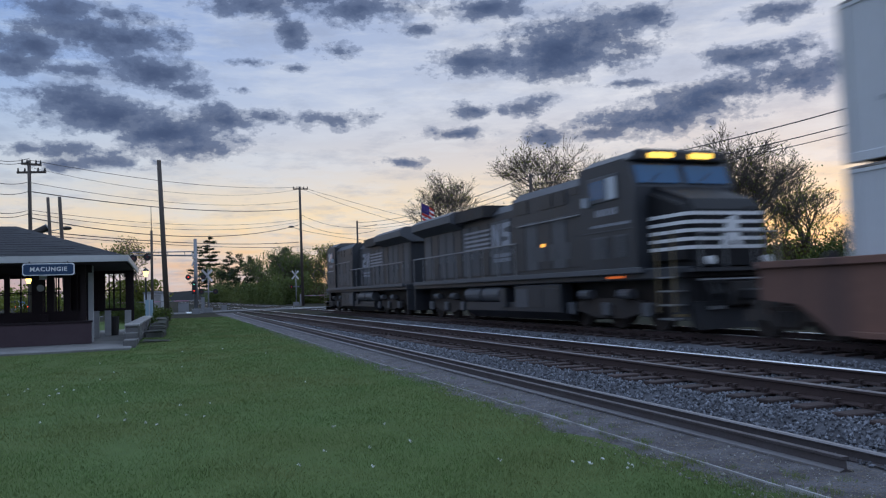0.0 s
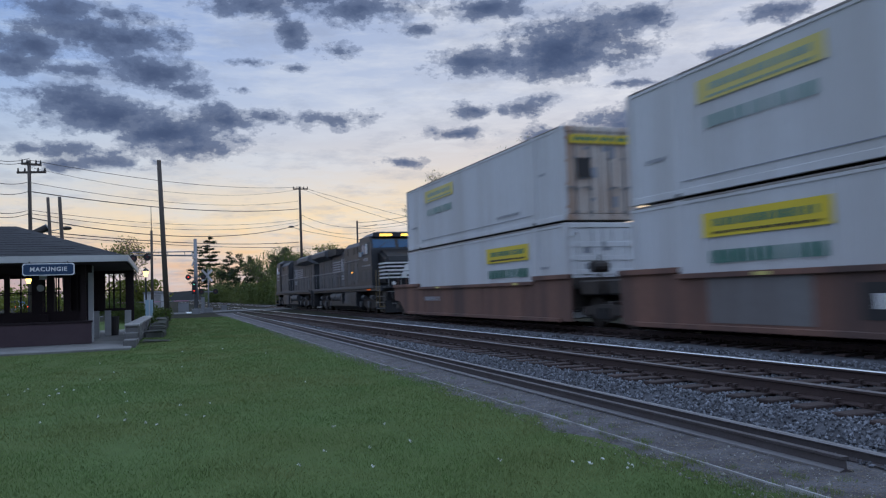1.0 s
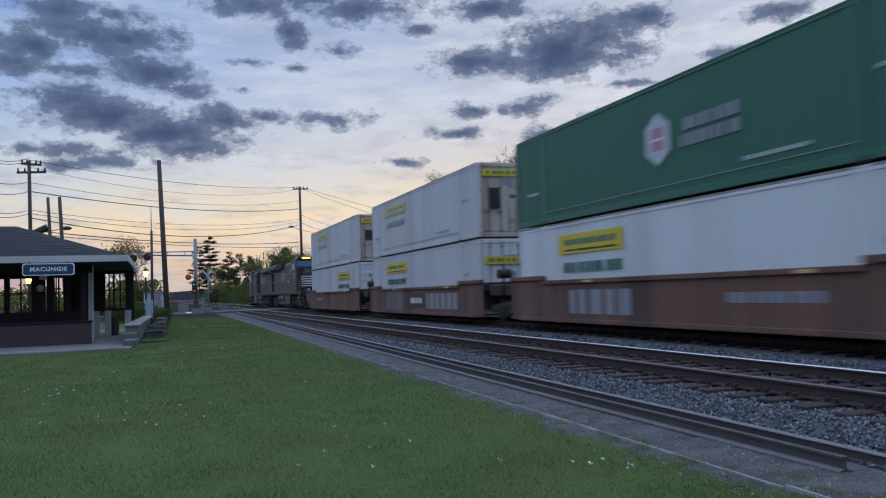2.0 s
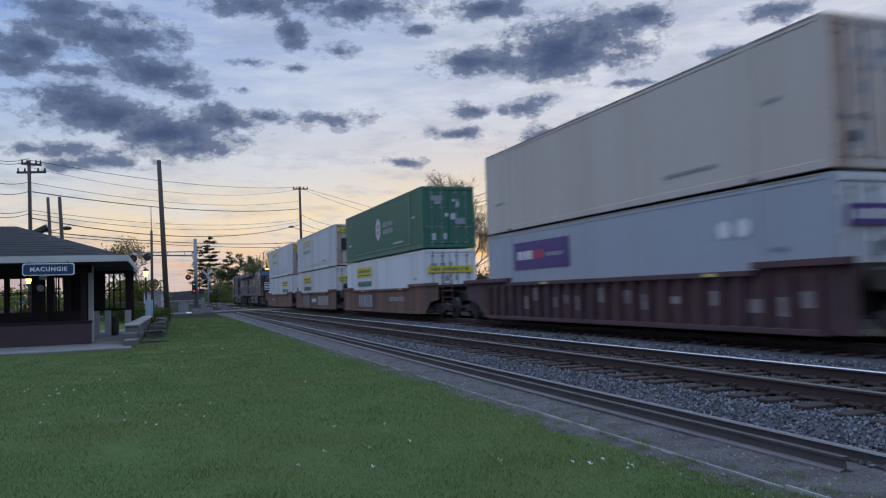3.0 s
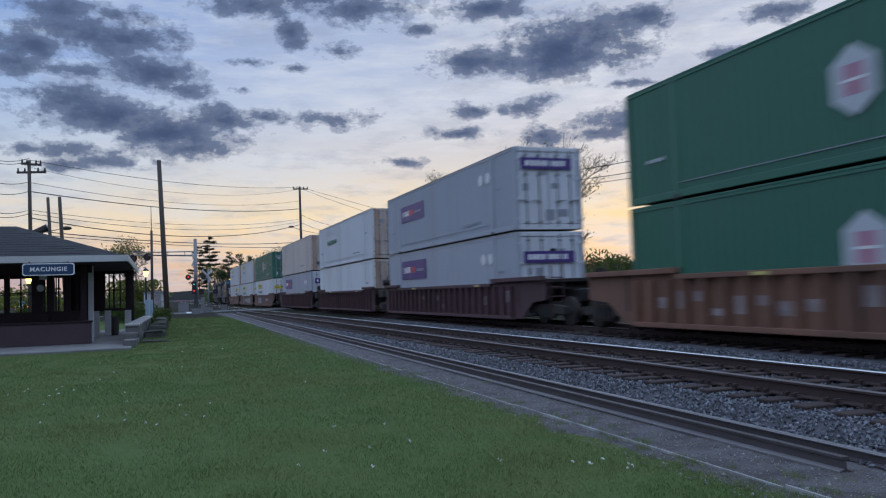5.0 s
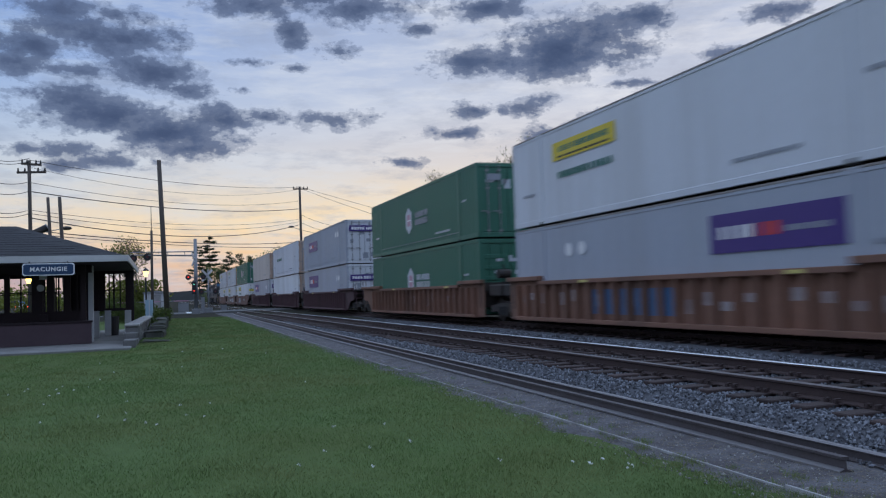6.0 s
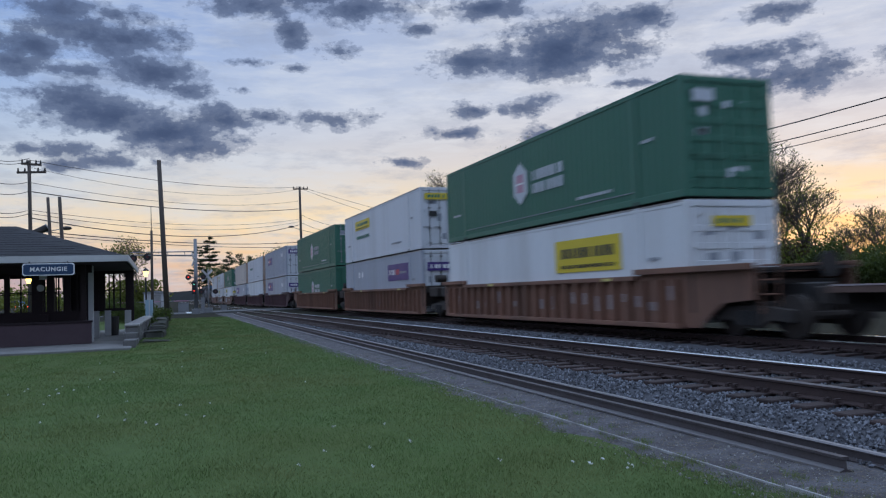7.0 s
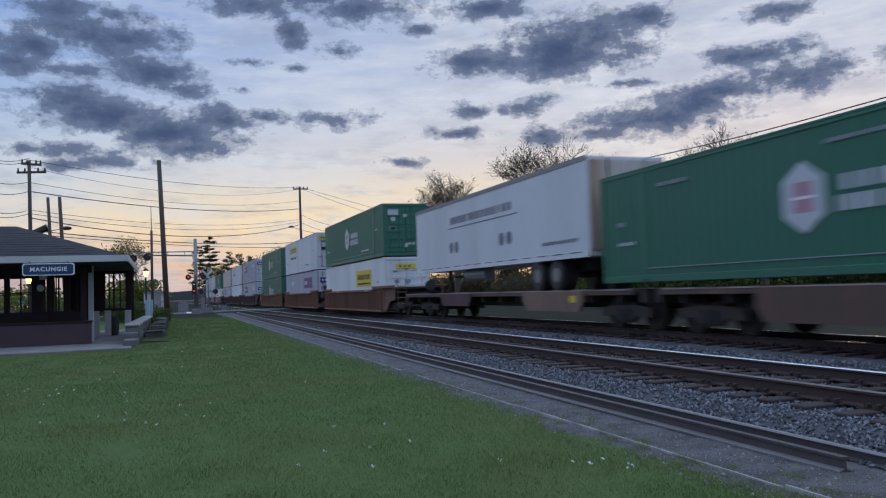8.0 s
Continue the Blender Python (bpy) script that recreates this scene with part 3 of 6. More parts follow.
def truck(parent, y, axles=(-0.89, 0.89), r=0.44, heavy=False):
    """A bogie: two side frames, springs, axles and wheels."""
    span = max(axles)
    for side in (-1, 1):
        bm = bmesh.new()
        x0, x1 = (0.98, 1.14) if side > 0 else (-1.14, -0.98)
        top = r + 0.30 if heavy else r + 0.22
        outline = [(y - span - 0.28, r - 0.10), (y - span - 0.28, r + 0.14), (y - span * 0.45, top), (y + span * 0.45, top), (y + span + 0.28, r + 0.14), (y + span + 0.28, r - 0.10),
                   (y + span - 0.3, r - 0.06), (y + span * 0.35, r - 0.24), (y - span * 0.35, r - 0.24), (y - span + 0.3, r - 0.06)]
        prism(bm, outline, "x", x0, x1)
        fr = part("side_frame", bm, BOGIE, parent)
        bm = bmesh.new()
        for k in (-0.2, 0.0, 0.2):
            rod(bm, (side * 1.16, y + k, r - 0.18), (side * 1.16, y + k, r + 0.12), 0.075, n=8)
        part("spring", bm, DARKMETAL, fr)
    me = wheel_mesh(r)
    for a in axles:
        ax = part("axle", rod(bmesh.new(), (-1.0, y + a, r), (1.0, y + a, r), 0.09), BOGIE, parent)
        for side in (-1, 1):
            o = new("wheel", me)
            o.parent = ax
            o.matrix_basis = pose(side * 0.7525, y + a, r, 0, 0, 0 if side < 0 else 180)
    part("bolster", B(-0.95, 0.95, y - 0.22, y + 0.22, r - 0.1, r + 0.3, bevel=0.03), BOGIE, parent)


# --- containers
LEN, WID, HGT = 16.15, 2.59, 2.88


def corrugated(length, z0, z1, x, out, pitch=0.30, depth=0.035, thick=0.03):
    """A side wall with upright corrugations, its outer face towards out."""
    bm = bmesh.new()
    pts = []
    n = int(length / pitch)
    step = length / n
    for i in range(n):
        y = i * step
        pts += [(y, 0), (y + step * 0.55, 0), (y + step * 0.68, -depth), (y + step * 0.87, -depth)]
    pts.append((length, 0))
    outer_lo = [bm.verts.new((x + out * d, y, z0)) for y, d in pts]
    outer_hi = [bm.verts.new((x + out * d, y, z1)) for y, d in pts]
    for i in range(len(pts) - 1):
        bm.faces.new((outer_lo[i], outer_lo[i + 1], outer_hi[i + 1], outer_hi[i]))
    box(bm, x - out * (depth + thick), x - out * (depth + 0.002), 0, length, z0, z1)
    return bm


def bars(parent, x, out, y0, y1, z0, z1, rows, material, rng, gap=0.35, name="lettering"):
    """Blocks of the size of writing that cannot be read."""
    bm = bmesh.new()
    hh = (z1 - z0) / rows
    for r in range(rows):
        y = y0
        while y < y1 - 0.05:
            wdt = min(rng.uniform(0.42, 0.72) * hh, y1 - y)
            box(bm, x, x + out * 0.006, y, y + wdt, z0 + r * hh + hh * 0.12, z0 + r * hh + hh * 0.88)
            y += wdt + hh * gap * rng.choice((0.55, 0.6, 0.7, 1.3))
    return tagged(part(name, bm, material, parent), kind="stuff")


def container(colour, label, door_paint=None, marks=(), flat_side=False, ridged_end=False, group="containers"):
    """A 53-foot box: walls, rails, posts, roof and doors. Local y runs forwards, y = 0 at its middle, z = 0 at its base."""
    door_paint = door_paint or colour
    c = thing("container", label, "container", group=group)
    h = LEN / 2
    w = WID / 2
    rng = random.Random(len(MOVING) * 7 + 1)
    pitch, dep = (0.30, 0.036) if not flat_side else (0.62, 0.008)
    for side in (-1, 1):
        bm = corrugated(LEN - 0.24, 0.16, HGT - 0.11, side * (w - 0.012), side, pitch, dep)
        bmesh.ops.translate(bm, verts=bm.verts, vec=(0, -h + 0.12, 0))
        part("side_wall", bm, colour, c)
        part("top_rail", B(side * w - side * 0.07, side * w, -h + 0.15, h - 0.15, HGT - 0.12, HGT - 0.045, bevel=0.008), colour, c)
        part("roof_rail", B(side * w - side * 0.06, side * (w + 0.003), -h + 0.16, h - 0.16, HGT - 0.044, HGT + 0.004, bevel=0.006), RAILEDGE if colour.name != GREEN.name else colour, c, "dingy metal roof rail")
        part("bottom_rail", B(side * w - side * 0.10, side * w, -h + 0.15, h - 0.15, 0.0, 0.17, bevel=0.01), colour, c)
        if not flat_side:
            part("rub_rail", B(side * (w - 0.02), side * (w + 0.004), -5.9, 5.9, 0.335, 0.355), GREYMARK, c)
        for yy in (-h + 0.08, h - 0.08):
            part("corner_post", B(side * w - side * 0.16, side * w, yy - 0.08, yy + 0.08, 0.0, HGT, bevel=0.012), colour, c)
        for yy in (-6.05, 6.05):
            pst = part("stacking_post", B(side * w - side * 0.09, side * w + side * 0.008, yy - 0.13, yy + 0.13, 0.0, HGT, bevel=0.01), colour, c)
            part("casting", B(side * w - side * 0.15, side * w + side * 0.012, yy - 0.09, yy + 0.09, -0.045, 0.08), DARKMETAL, pst)
    part("roof", B(-w + 0.05, w - 0.05, -h + 0.05, h - 0.05, HGT - 0.05, HGT - 0.012), colour, c)
    part("floor", B(-w + 0.08, w - 0.08, -h + 0.05, h - 0.05, 0.03, 0.16), DARKMETAL, c)
    # front wall (leading end)
    part("front_wall", B(-w + 0.15, w - 0.15, h - 0.10, h - 0.05, 0.1, HGT - 0.05), colour, c)
    # doors at the trailing end
    part("door_sill", B(-w + 0.1, w - 0.1, -h, -h + 0.12, 0.0, 0.18, bevel=0.01), door_paint, c)
    part("door_header", B(-w + 0.1, w - 0.1, -h, -h + 0.12, HGT - 0.16, HGT, bevel=0.01), door_paint, c)
    for side in (-1, 1):
        bm = B(side * 0.012, side * (w - 0.15), -h + 0.03, -h + 0.08, 0.2, HGT - 0.17, bevel=0.01)
        d = part("door", bm, door_paint, c)
        for k in range(5 if ridged_end else 0):
            z = 0.45 + k * 0.42
            part("door_rib", B(side * 0.10, side * (w - 0.25), -h + 0.002, -h + 0.03, z, z + 0.16, bevel=0.012), door_paint, d)
        for k in (0.35, 0.85):
            x = side * k
            bm = rod(bmesh.new(), (x, -h + 0.0, 0.1), (x, -h + 0.0, HGT - 0.08), 0.022, n=8)
            for z in (0.25, 0.95, 1.9, HGT - 0.3):
                box(bm, x - 0.07, x + 0.07, -h - 0.012, -h + 0.035, z - 0.035, z + 0.035)
            box(bm, x - 0.02, x + 0.30 * side, -h - 0.035, -h - 0.015, 0.98, 1.02)
            part("lock_rod", bm, STEEL if not ridged_end else door_paint, d)
    # number plates, notices and hinges on the doors
    ink = PALEMARK if colour.name == GREEN.name else GREYMARK
    for zz, n in ((2.18, 3), (1.55, 2), (0.62, 2)):
        for k in range(n):
            xx = rng.uniform(-1.0, 0.7)
            part("notice", B(xx, xx + rng.uniform(0.14, 0.36), -h + 0.018, -h + 0.029, zz - rng.uniform(0.0, 0.3), zz + rng.uniform(0.05, 0.12)), ink, c)
    for side in (-1, 1):
        for zz in (0.4, 1.1, 1.8, 2.5):
            part("hinge", B(side * (w - 0.26), side * (w - 0.10), -h - 0.004, -h + 0.03, zz - 0.04, zz + 0.04), door_paint, c)
    x = -w - 0.010
    # small data lettering along the lower side
    for yy, ln, zz in ((-4.9, 1.9, 0.48), (6.5, 0.8, 0.95), (-6.9, 0.5, 1.5)):
        bars(c, x + 0.004, -1, yy, yy + ln, zz, zz + 0.11, 1, ink, rng, name="data_lettering")
    for m in marks:
        kind = m[0]
        if kind in ("jb", "jbfade"):      # yellow panel with dark bars, dark green bars below: y centre, z base, length
            _, y, z, ln, hh = m
            s = part("sign_panel", B(x - 0.004, x, y - ln / 2, y + ln / 2, z, z + hh), YELLOW if kind == "jb" else YELLOWFADE, c, "yellow sign panel with dark bars")
            bars(s, x - 0.004, -1, y - ln * 0.40, y + ln * 0.40, z + hh * 0.38, z + hh * 0.78, 1, GREENFADE if kind == "jbfade" else BLACKINK if hh > 0.7 else DKGREEN, rng)
            bars(s, x - 0.004, -1, y - ln * 0.42, y + ln * 0.42, z + hh * 0.10, z + hh * 0.24, 1, GREENFADE if kind == "jbfade" else BLACKINK, rng)
        elif kind == "text":  # y0, y1, z0, z1, rows, material
            bars(c, x, -1, m[1], m[2], m[3], m[4], m[5], m[6], rng)
        elif kind == "fx":    # purple panel with white and red blocks
            _, y, z, ln, hh = m
            s = part("sign_panel", B(x - 0.004, x, y - ln / 2, y + ln / 2, z, z + hh), PURPLE, c, "purple sign panel")
            bars(s, x - 0.004, -1, y + ln * 0.14, y + ln * 0.42, z + hh * 0.3, z + hh * 0.72, 1, WHITEMARK, rng)
            bars(s, x - 0.004, -1, y - ln * 0.06, y + ln * 0.12, z + hh * 0.3, z + hh * 0.72, 1, REDMARK, rng)
            bars(s, x - 0.004, -1, y - ln * 0.40, y - ln * 0.10, z + hh * 0.38, z + hh * 0.56, 1, GREYMARK, rng)
        elif kind == "hex":   # pale hexagon emblem with a faded red block
            _, y, z, r = m
            bm = prism(bmesh.new(), [(y + r * 0.86 * math.cos(radians(a)), z + r * math.sin(radians(a))) for a in range(30, 390, 60)], "x", x - 0.004, x)
            s = part("emblem", bm, PALEMARK, c, "pale hexagon emblem")
            part("emblem_block", B(x - 0.009, x - 0.004, y - r * 0.36, y + r * 0.36, z - r * 0.42, z + r * 0.42), PINKMARK, s)
            part("emblem_bar", B(x - 0.013, x - 0.009, y - r * 0.36, y + r * 0.36, z - r * 0.05, z + r * 0.03), WHITEMARK, s)
        elif kind == "dot":   # round reflecting mark
            _, y, z, r, mt = m
            part("round_mark", rod(bmesh.new(), (x - 0.004, y, z), (x, y, z), r, n=16), mt, c)
        elif kind == "end":   # sign on the doors: x0, x1, z0, z1, material
            _, x0, x1, z0, z1, mt = m
            s = part("door_sign", B(x0, x1, -h - 0.045, -h - 0.040, z0, z1), mt, c)
            if x1 - x0 > 1.0:
                ink = WHITEMARK if mt.name == PURPLE.name else DKGREEN
                bm = bmesh.new()
                xx = x0 + 0.15
                while xx < x1 - 0.2:
                    ww = rng.uniform(0.09, 0.16)
                    box(bm, xx, xx + ww, -h - 0.050, -h - 0.045, z0 + (z1 - z0) * 0.28, z0 + (z1 - z0) * 0.74)
                    xx += ww + rng.choice((0.04, 0.05, 0.12))
                tagged(part("lettering", bm, ink, s), kind="stuff")
    return c


# --- well cars


def well_unit(paint, label, ext_f, ext_r, ribbed, seed, truck_f=True, marks=()):
    """One platform of a double-stack car. y = 0 at the container's middle; ext: how far its side runs past the box at each end."""
    car = thing("well_car", label, "well car", group="well cars")
    h = LEN / 2
    rng = random.Random(seed)
    end_f, end_r = h + ext_f, -h - ext_r
    for side in (-1, 1):
        i0, i1 = (1.305, 1.345) if ribbed else (1.36, 1.42)
        x0, x1 = (i0, i1) if side > 0 else (-i1, -i0)
        low_f = [(h - 0.6, 0.16), (end_f, 0.16)] if ext_f < 1 else [(h + 0.35, 0.16), (h + 0.85, 0.52), (h + 1.2, 0.72), (end_f, 0.80)]
        low_r = [(end_r, 0.16), (-h + 0.6, 0.16)] if ext_r < 1 else [(end_r, 0.80), (-h - 1.2, 0.72), (-h - 0.85, 0.52), (-h - 0.35, 0.16)]
        top = [(end_f, 1.50), (6.15, 1.50), (6.05, 1.36), (-6.05, 1.36), (-6.15, 1.50), (end_r, 1.50)]
        bm = prism(bmesh.new(), low_r + low_f + top, "x", x0, x1)
        sd = part("side_panel", bm, paint, car)
        xo0, xo1 = (i0, 1.50) if side > 0 else (-1.50, -i0)
        part("top_sill", B(xo0, xo1, -6.05, 6.05, 1.28, 1.40, bevel=0.012), paint, sd)
        for a, b in ((6.06, end_f), (end_r, -6.06)):
            part("end_sill", B(xo0, xo1, a, b, 1.42, 1.56, bevel=0.012), paint, sd)
        part("reflector", B(xo0 - 0.004, xo1 + 0.004, 3.0, 3.45, 1.30, 1.37), YELLOWFADE, sd, "yellow reflector strip")
        part("reflector", B(xo0 - 0.004, xo1 + 0.004, -5.0, -4.55, 1.30, 1.37), YELLOWFADE, sd, "yellow reflector strip")
        part("bottom_sill", B(xo0, xo1, -h + 0.2, h - 0.2, 0.13, 0.25, bevel=0.012), paint, sd)
        if ribbed:
            n = 23
            for i in range(n + 1):
                y = -h + 0.35 + i * (LEN - 0.7) / n
                part("rib", B(xo0, xo1, y - 0.05, y + 0.05, 0.25, 1.28, bevel=0.01), paint, sd)
                if side < 0 and rng.random() < 0.7 and i < n:
                    z = rng.uniform(0.45, 0.8)
                    part("stencil_plate", B(-1.352, -1.345, y + 0.12, y + rng.uniform(0.4, 0.58), z, z + rng.uniform(0.15, 0.42)), STENCIL, sd, "faded pale stencil patch")
        else:
            for y in (-5.2, -1.7, 1.7, 5.2):
                part("rib", B(x0 - 0.012, x1 + 0.012, y - 0.03, y + 0.03, 0.2, 1.36), paint, sd)
    for a in (-6.1, -2.0, 2.0, 6.1):
        part("cross_beam", B(-1.36, 1.36, a - 0.2, a + 0.2, 0.14, 0.26, bevel=0.02), DARKMETAL, car)
    for e, ext in ((end_f, ext_f), (end_r, ext_r)):
        sgn = 1 if e > 0 else -1
        part("end_bulkhead", B(-1.36, 1.36, sgn * (h + 0.12), sgn * (h + 0.2), 0.5, 1.45), BOGIE, car)
        part("end_frame", B(-1.15, 1.15, min(sgn * (h + 0.5), sgn * (h + 1.55)), max(sgn * (h + 0.5), sgn * (h + 1.55)), 0.92, 1.36, bevel=0.05), BOGIE, car)
        y0, y1 = sgn * (h + 0.15), sgn * (h + (2.6 if ext > 1 else 1.95))
        part("draft_sill", B(-0.35, 0.35, min(y0, y1), max(y0, y1), 0.70, 1.12, bevel=0.03), DARKMETAL, car)
        part("end_deck", B(-1.25, 1.25, min(y0, sgn * (h + min(ext, 1.9))), max(y0, sgn * (h + min(ext, 1.9))), 1.12, 1.20), DARKMETAL, car)
        if ext > 1:
            truck(car, sgn * (h + 1.75))
            part("coupler", B(-0.14, 0.14, min(sgn * (h + 2.5), sgn * (h + 3.4)), max(sgn * (h + 2.5), sgn * (h + 3.4)), 0.76, 1.02, bevel=0.04), DARKMETAL, car)
            ye = sgn * (h + ext + 0.05)
            bm = rod(bmesh.new(), (-1.2, ye, 0.5), (-1.2, ye, 1.9), 0.02, n=6)
            rod(bm, (-0.75, ye, 0.5), (-0.75, ye, 1.9), 0.02, n=6)
            for k in range(4):
                rod(bm, (-1.2, ye, 0.6 + k * 0.3), (-0.75, ye, 0.6 + k * 0.3), 0.018, n=6)
            part("ladder", bm, paint, car)
            part("grab_iron", rod(bmesh.new(), (1.2, ye, 0.5), (1.2, ye, 1.9), 0.02, n=6), paint, car)
            part("brake_wheel", rod(bmesh.new(), (0.6, ye, 1.5), (0.6, ye + sgn * 0.05, 1.5), 0.28, n=16), DARKMETAL, car)
            part("end_platform", B(-1.3, 1.3, min(sgn * (h + 0.9), ye), max(sgn * (h + 0.9), ye), 1.40, 1.46), BOGIE, car)
        elif sgn < 0:
            truck(car, sgn * (h + 1.8))
            bm = rod(bmesh.new(), (-0.7, sgn * (h + 0.9), 1.2), (-0.7, sgn * (h + 0.9), 2.1), 0.03)
            rod(bm, (-0.95, sgn * (h + 0.9), 1.75), (-0.45, sgn * (h + 0.9), 1.75), 0.17, n=12)
            part("hand_brake", bm, DARKMETAL, car)
    for m in marks:
        kind, y0, y1, z0, z1, mt = m
        if kind == "patch":
            part("paint_patch", B(-1.427, -1.42, y0, y1, z0, z1), mt, car)
        else:
            bars(car, -1.349 if ribbed else -1.424, -1, y0, y1, z0, z1, 1, mt, rng, name="painted_marking")
    return car


# --- locomotive


def locomotive(label):
    """A six-axle road engine. Its cab is at local -y; y = 0 at the middle."""
    L = thing("locomotive", label, "locomotive", group="locomotives")
    part("frame", B(-1.42, 1.42, -9.9, 10.6, 1.30, 1.58, bevel=0.03), LOCO, L)
    for side in (-1, 1):
        part("walkway_edge", B(side * 1.42, side * 1.56, -8.6, 10.3, 1.47, 1.62, bevel=0.01), LOCOGREY, L, "dusty grey walkway edge")
    # nose
    bm = prism(bmesh.new(), [(-10.05, 1.58), (-10.05, 2.92), (-9.82, 3.20), (-8.44, 3.66), (-8.44, 1.58)], "x", -1.12, 1.12)
    bmesh.ops.bevel(bm, geom=[e for e in bm.edges if abs(e.verts[0].co.x - e.verts[1].co.x) < 0.01 and min(e.verts[0].co.z, e.verts[1].co.z) > 1.5 and min(e.verts[0].co.y, e.verts[1].co.y) < -8.5], offset=0.17, segments=3, affect="EDGES")
    nose = part("nose", bm, NOSE_VOID_BLACK, L)
    for k in range(5):
        z = 1.98 + k * 0.20
        bm = B(-0.97, 0.97, -10.068, -10.055, z, z + 0.085)
        for s in (-1, 1):
            box(bm, s * 1.124, s * 1.135, -9.87, -8.46, z, z + 0.085)
            prism(bm, [(s * 0.97, -10.068), (s * 1.135, -9.87), (s * 1.124, -9.865), (s * 0.965, -10.055)], "z", z, z + 0.085)
        part("white_stripe", bm, WHITEMARK, nose, "white safety stripe")
    part("emblem", prism(bmesh.new(), [(-0.30, 1.98), (0.0, 1.98), (0.08, 2.25), (0.22, 2.0), (0.34, 2.05), (0.22, 2.78), (-0.02, 2.72), (-0.16, 2.4)], "y", -10.09, -10.072), WHITEMARK, nose, "white galloping emblem shape")
    part("nose_door", B(0.45, 1.0, -10.075, -10.06, 2.95, 2.98), DARKMETAL, nose)
    # cab
    bm = prism(bmesh.new(), [(-8.45, 1.58), (-8.45, 3.66), (-8.22, 4.30), (-8.05, 4.44), (-5.7, 4.44), (-5.7, 1.58)], "x", -1.53, 1.53)
    cabm = part("cab", bm, LOCO, L)
    part("cab_roof", prism(bmesh.new(), [(-1.52, 4.38), (-1.08, 4.68), (1.08, 4.68), (1.52, 4.38)], "y", -8.2, -5.65), LOCOGREY, cabm, "dusty grey cab roof")
    part("brow", B(-1.36, 1.36, -8.34, -8.2, 4.36, 4.64, bevel=0.04), LOCO, cabm)
    for x0, x1 in ((-1.40, -0.10), (0.10, 1.40)):
        part("windscreen", prism(bmesh.new(), [(-8.43, 3.76), (-8.455, 3.76), (-8.275, 4.24), (-8.25, 4.24)], "x", x0, x1), WINDSHIELD, cabm)
        part("wiper", rod(bmesh.new(), (x0 + 0.3, -8.47, 3.74), (x0 + 0.75, -8.36, 4.05), 0.012, n=5), BLACKINK, cabm)
    for x0, x1 in ((-1.00, -0.26), (0.26, 0.96)):
        part("headlight", B(x0, x1, -8.40, -8.345, 4.42, 4.56, bevel=0.02), HEADLIGHT, cabm, "lit amber headlamp and number board")
    for side in (-1, 1):
        x = side * 1.53
        part("side_window_frame", B(x, x + side * 0.03, -7.72, -6.25, 3.42, 4.12, bevel=0.01), LOCOGREY, cabm)
        part("side_window", B(x + side * 0.03, x + side * 0.04, -7.1, -6.35, 3.52, 4.02), WINDSHIELD, cabm)
        part("sun_shade", B(x + side * 0.03, x + side * 0.045, -7.66, -7.2, 3.46, 4.04), PALEMARK, cabm)
        part("mirror", B(x, x + side * 0.18, -6.2, -6.12, 3.35, 3.62), PALEMARK, cabm)
        part("cab_band", B(x, x + side * 0.012, -8.3, -5.75, 2.62, 2.645), LOCOGREY, cabm)
        rng = random.Random(4)
        bars(cabm, x, side, -7.6, -6.5, 3.02, 3.26, 1, GREYMARK, rng, name="number_bars")
        bars(cabm, x, side, -8.2, -6.2, 2.74, 2.84, 1, GREYMARK, rng, name="lettering")
        for y0, y1 in ((-8.05, -7.45), (-7.1, -6.3)):
            bm = B(x, x + side * 0.008, y0, y1, 1.90, 2.50)
            for k in range(9):
                box(bm, x, x + side * 0.024, y0 + 0.02, y1 - 0.02, 1.93 + k * 0.062, 1.955 + k * 0.062)
            part("louvre", bm, LOCOGREY, cabm)
        if side < 0:
            part("brake_lamp", B(side * 1.44, side * 1.47, -7.7, -6.9, 1.36, 1.42), EMBER, L, "dim orange reflector lamp")
    # hoods
    hood = part("hood", prism(bmesh.new(), [(-1.0, 1.58), (-1.0, 3.95), (-0.72, 4.24), (0.72, 4.24), (1.0, 3.95), (1.0, 1.58)], "y", -0.9, 10.1), LOCO, L)
    blower = part("blower_cabinet", prism(bmesh.new(), [(-1.42, 1.58), (-1.42, 4.08), (-1.15, 4.36), (1.15, 4.36), (1.42, 4.08), (1.42, 1.58)], "y", -5.7, -0.9), LOCO, L)
    part("radiator_wing", prism(bmesh.new(), [(-1.56, 3.98), (-1.56, 4.28), (-1.3, 4.44), (1.3, 4.44), (1.56, 4.28), (1.56, 3.98), (1.0, 3.70), (-1.0, 3.70)], "y", 5.0, 10.3), LOCOGREY, L, "overhanging radiator wing")
    part("dynamic_brake_box", prism(bmesh.new(), [(-1.36, 3.9), (-1.36, 4.34), (1.36, 4.34), (1.36, 3.9)], "y", 1.9, 4.9), DARKMETAL, L)
    part("exhaust_stack", B(-0.4, 0.4, 0.4, 1.4, 4.2, 4.46, bevel=0.05), DARKMETAL, L)
    part("air_horn", rod(bmesh.new(), (0.3, -4.0, 4.45), (0.3, -3.4, 4.5), 0.05, 0.09, 8), DARKMETAL, L)
    part("antenna_dome", rod(bmesh.new(), (-0.4, -7.0, 4.66), (-0.4, -7.0, 4.74), 0.35, 0.28, 14), PALEMARK, L)
    part("underframe", B(-0.75, 0.75, -9.6, 10.2, 0.75, 1.30), DARKMETAL, L)
    for side in (-1, 1):
        xh, xb = side * 1.0, side * 1.42
        for i in range(11):
            y = -0.75 + i * 0.97
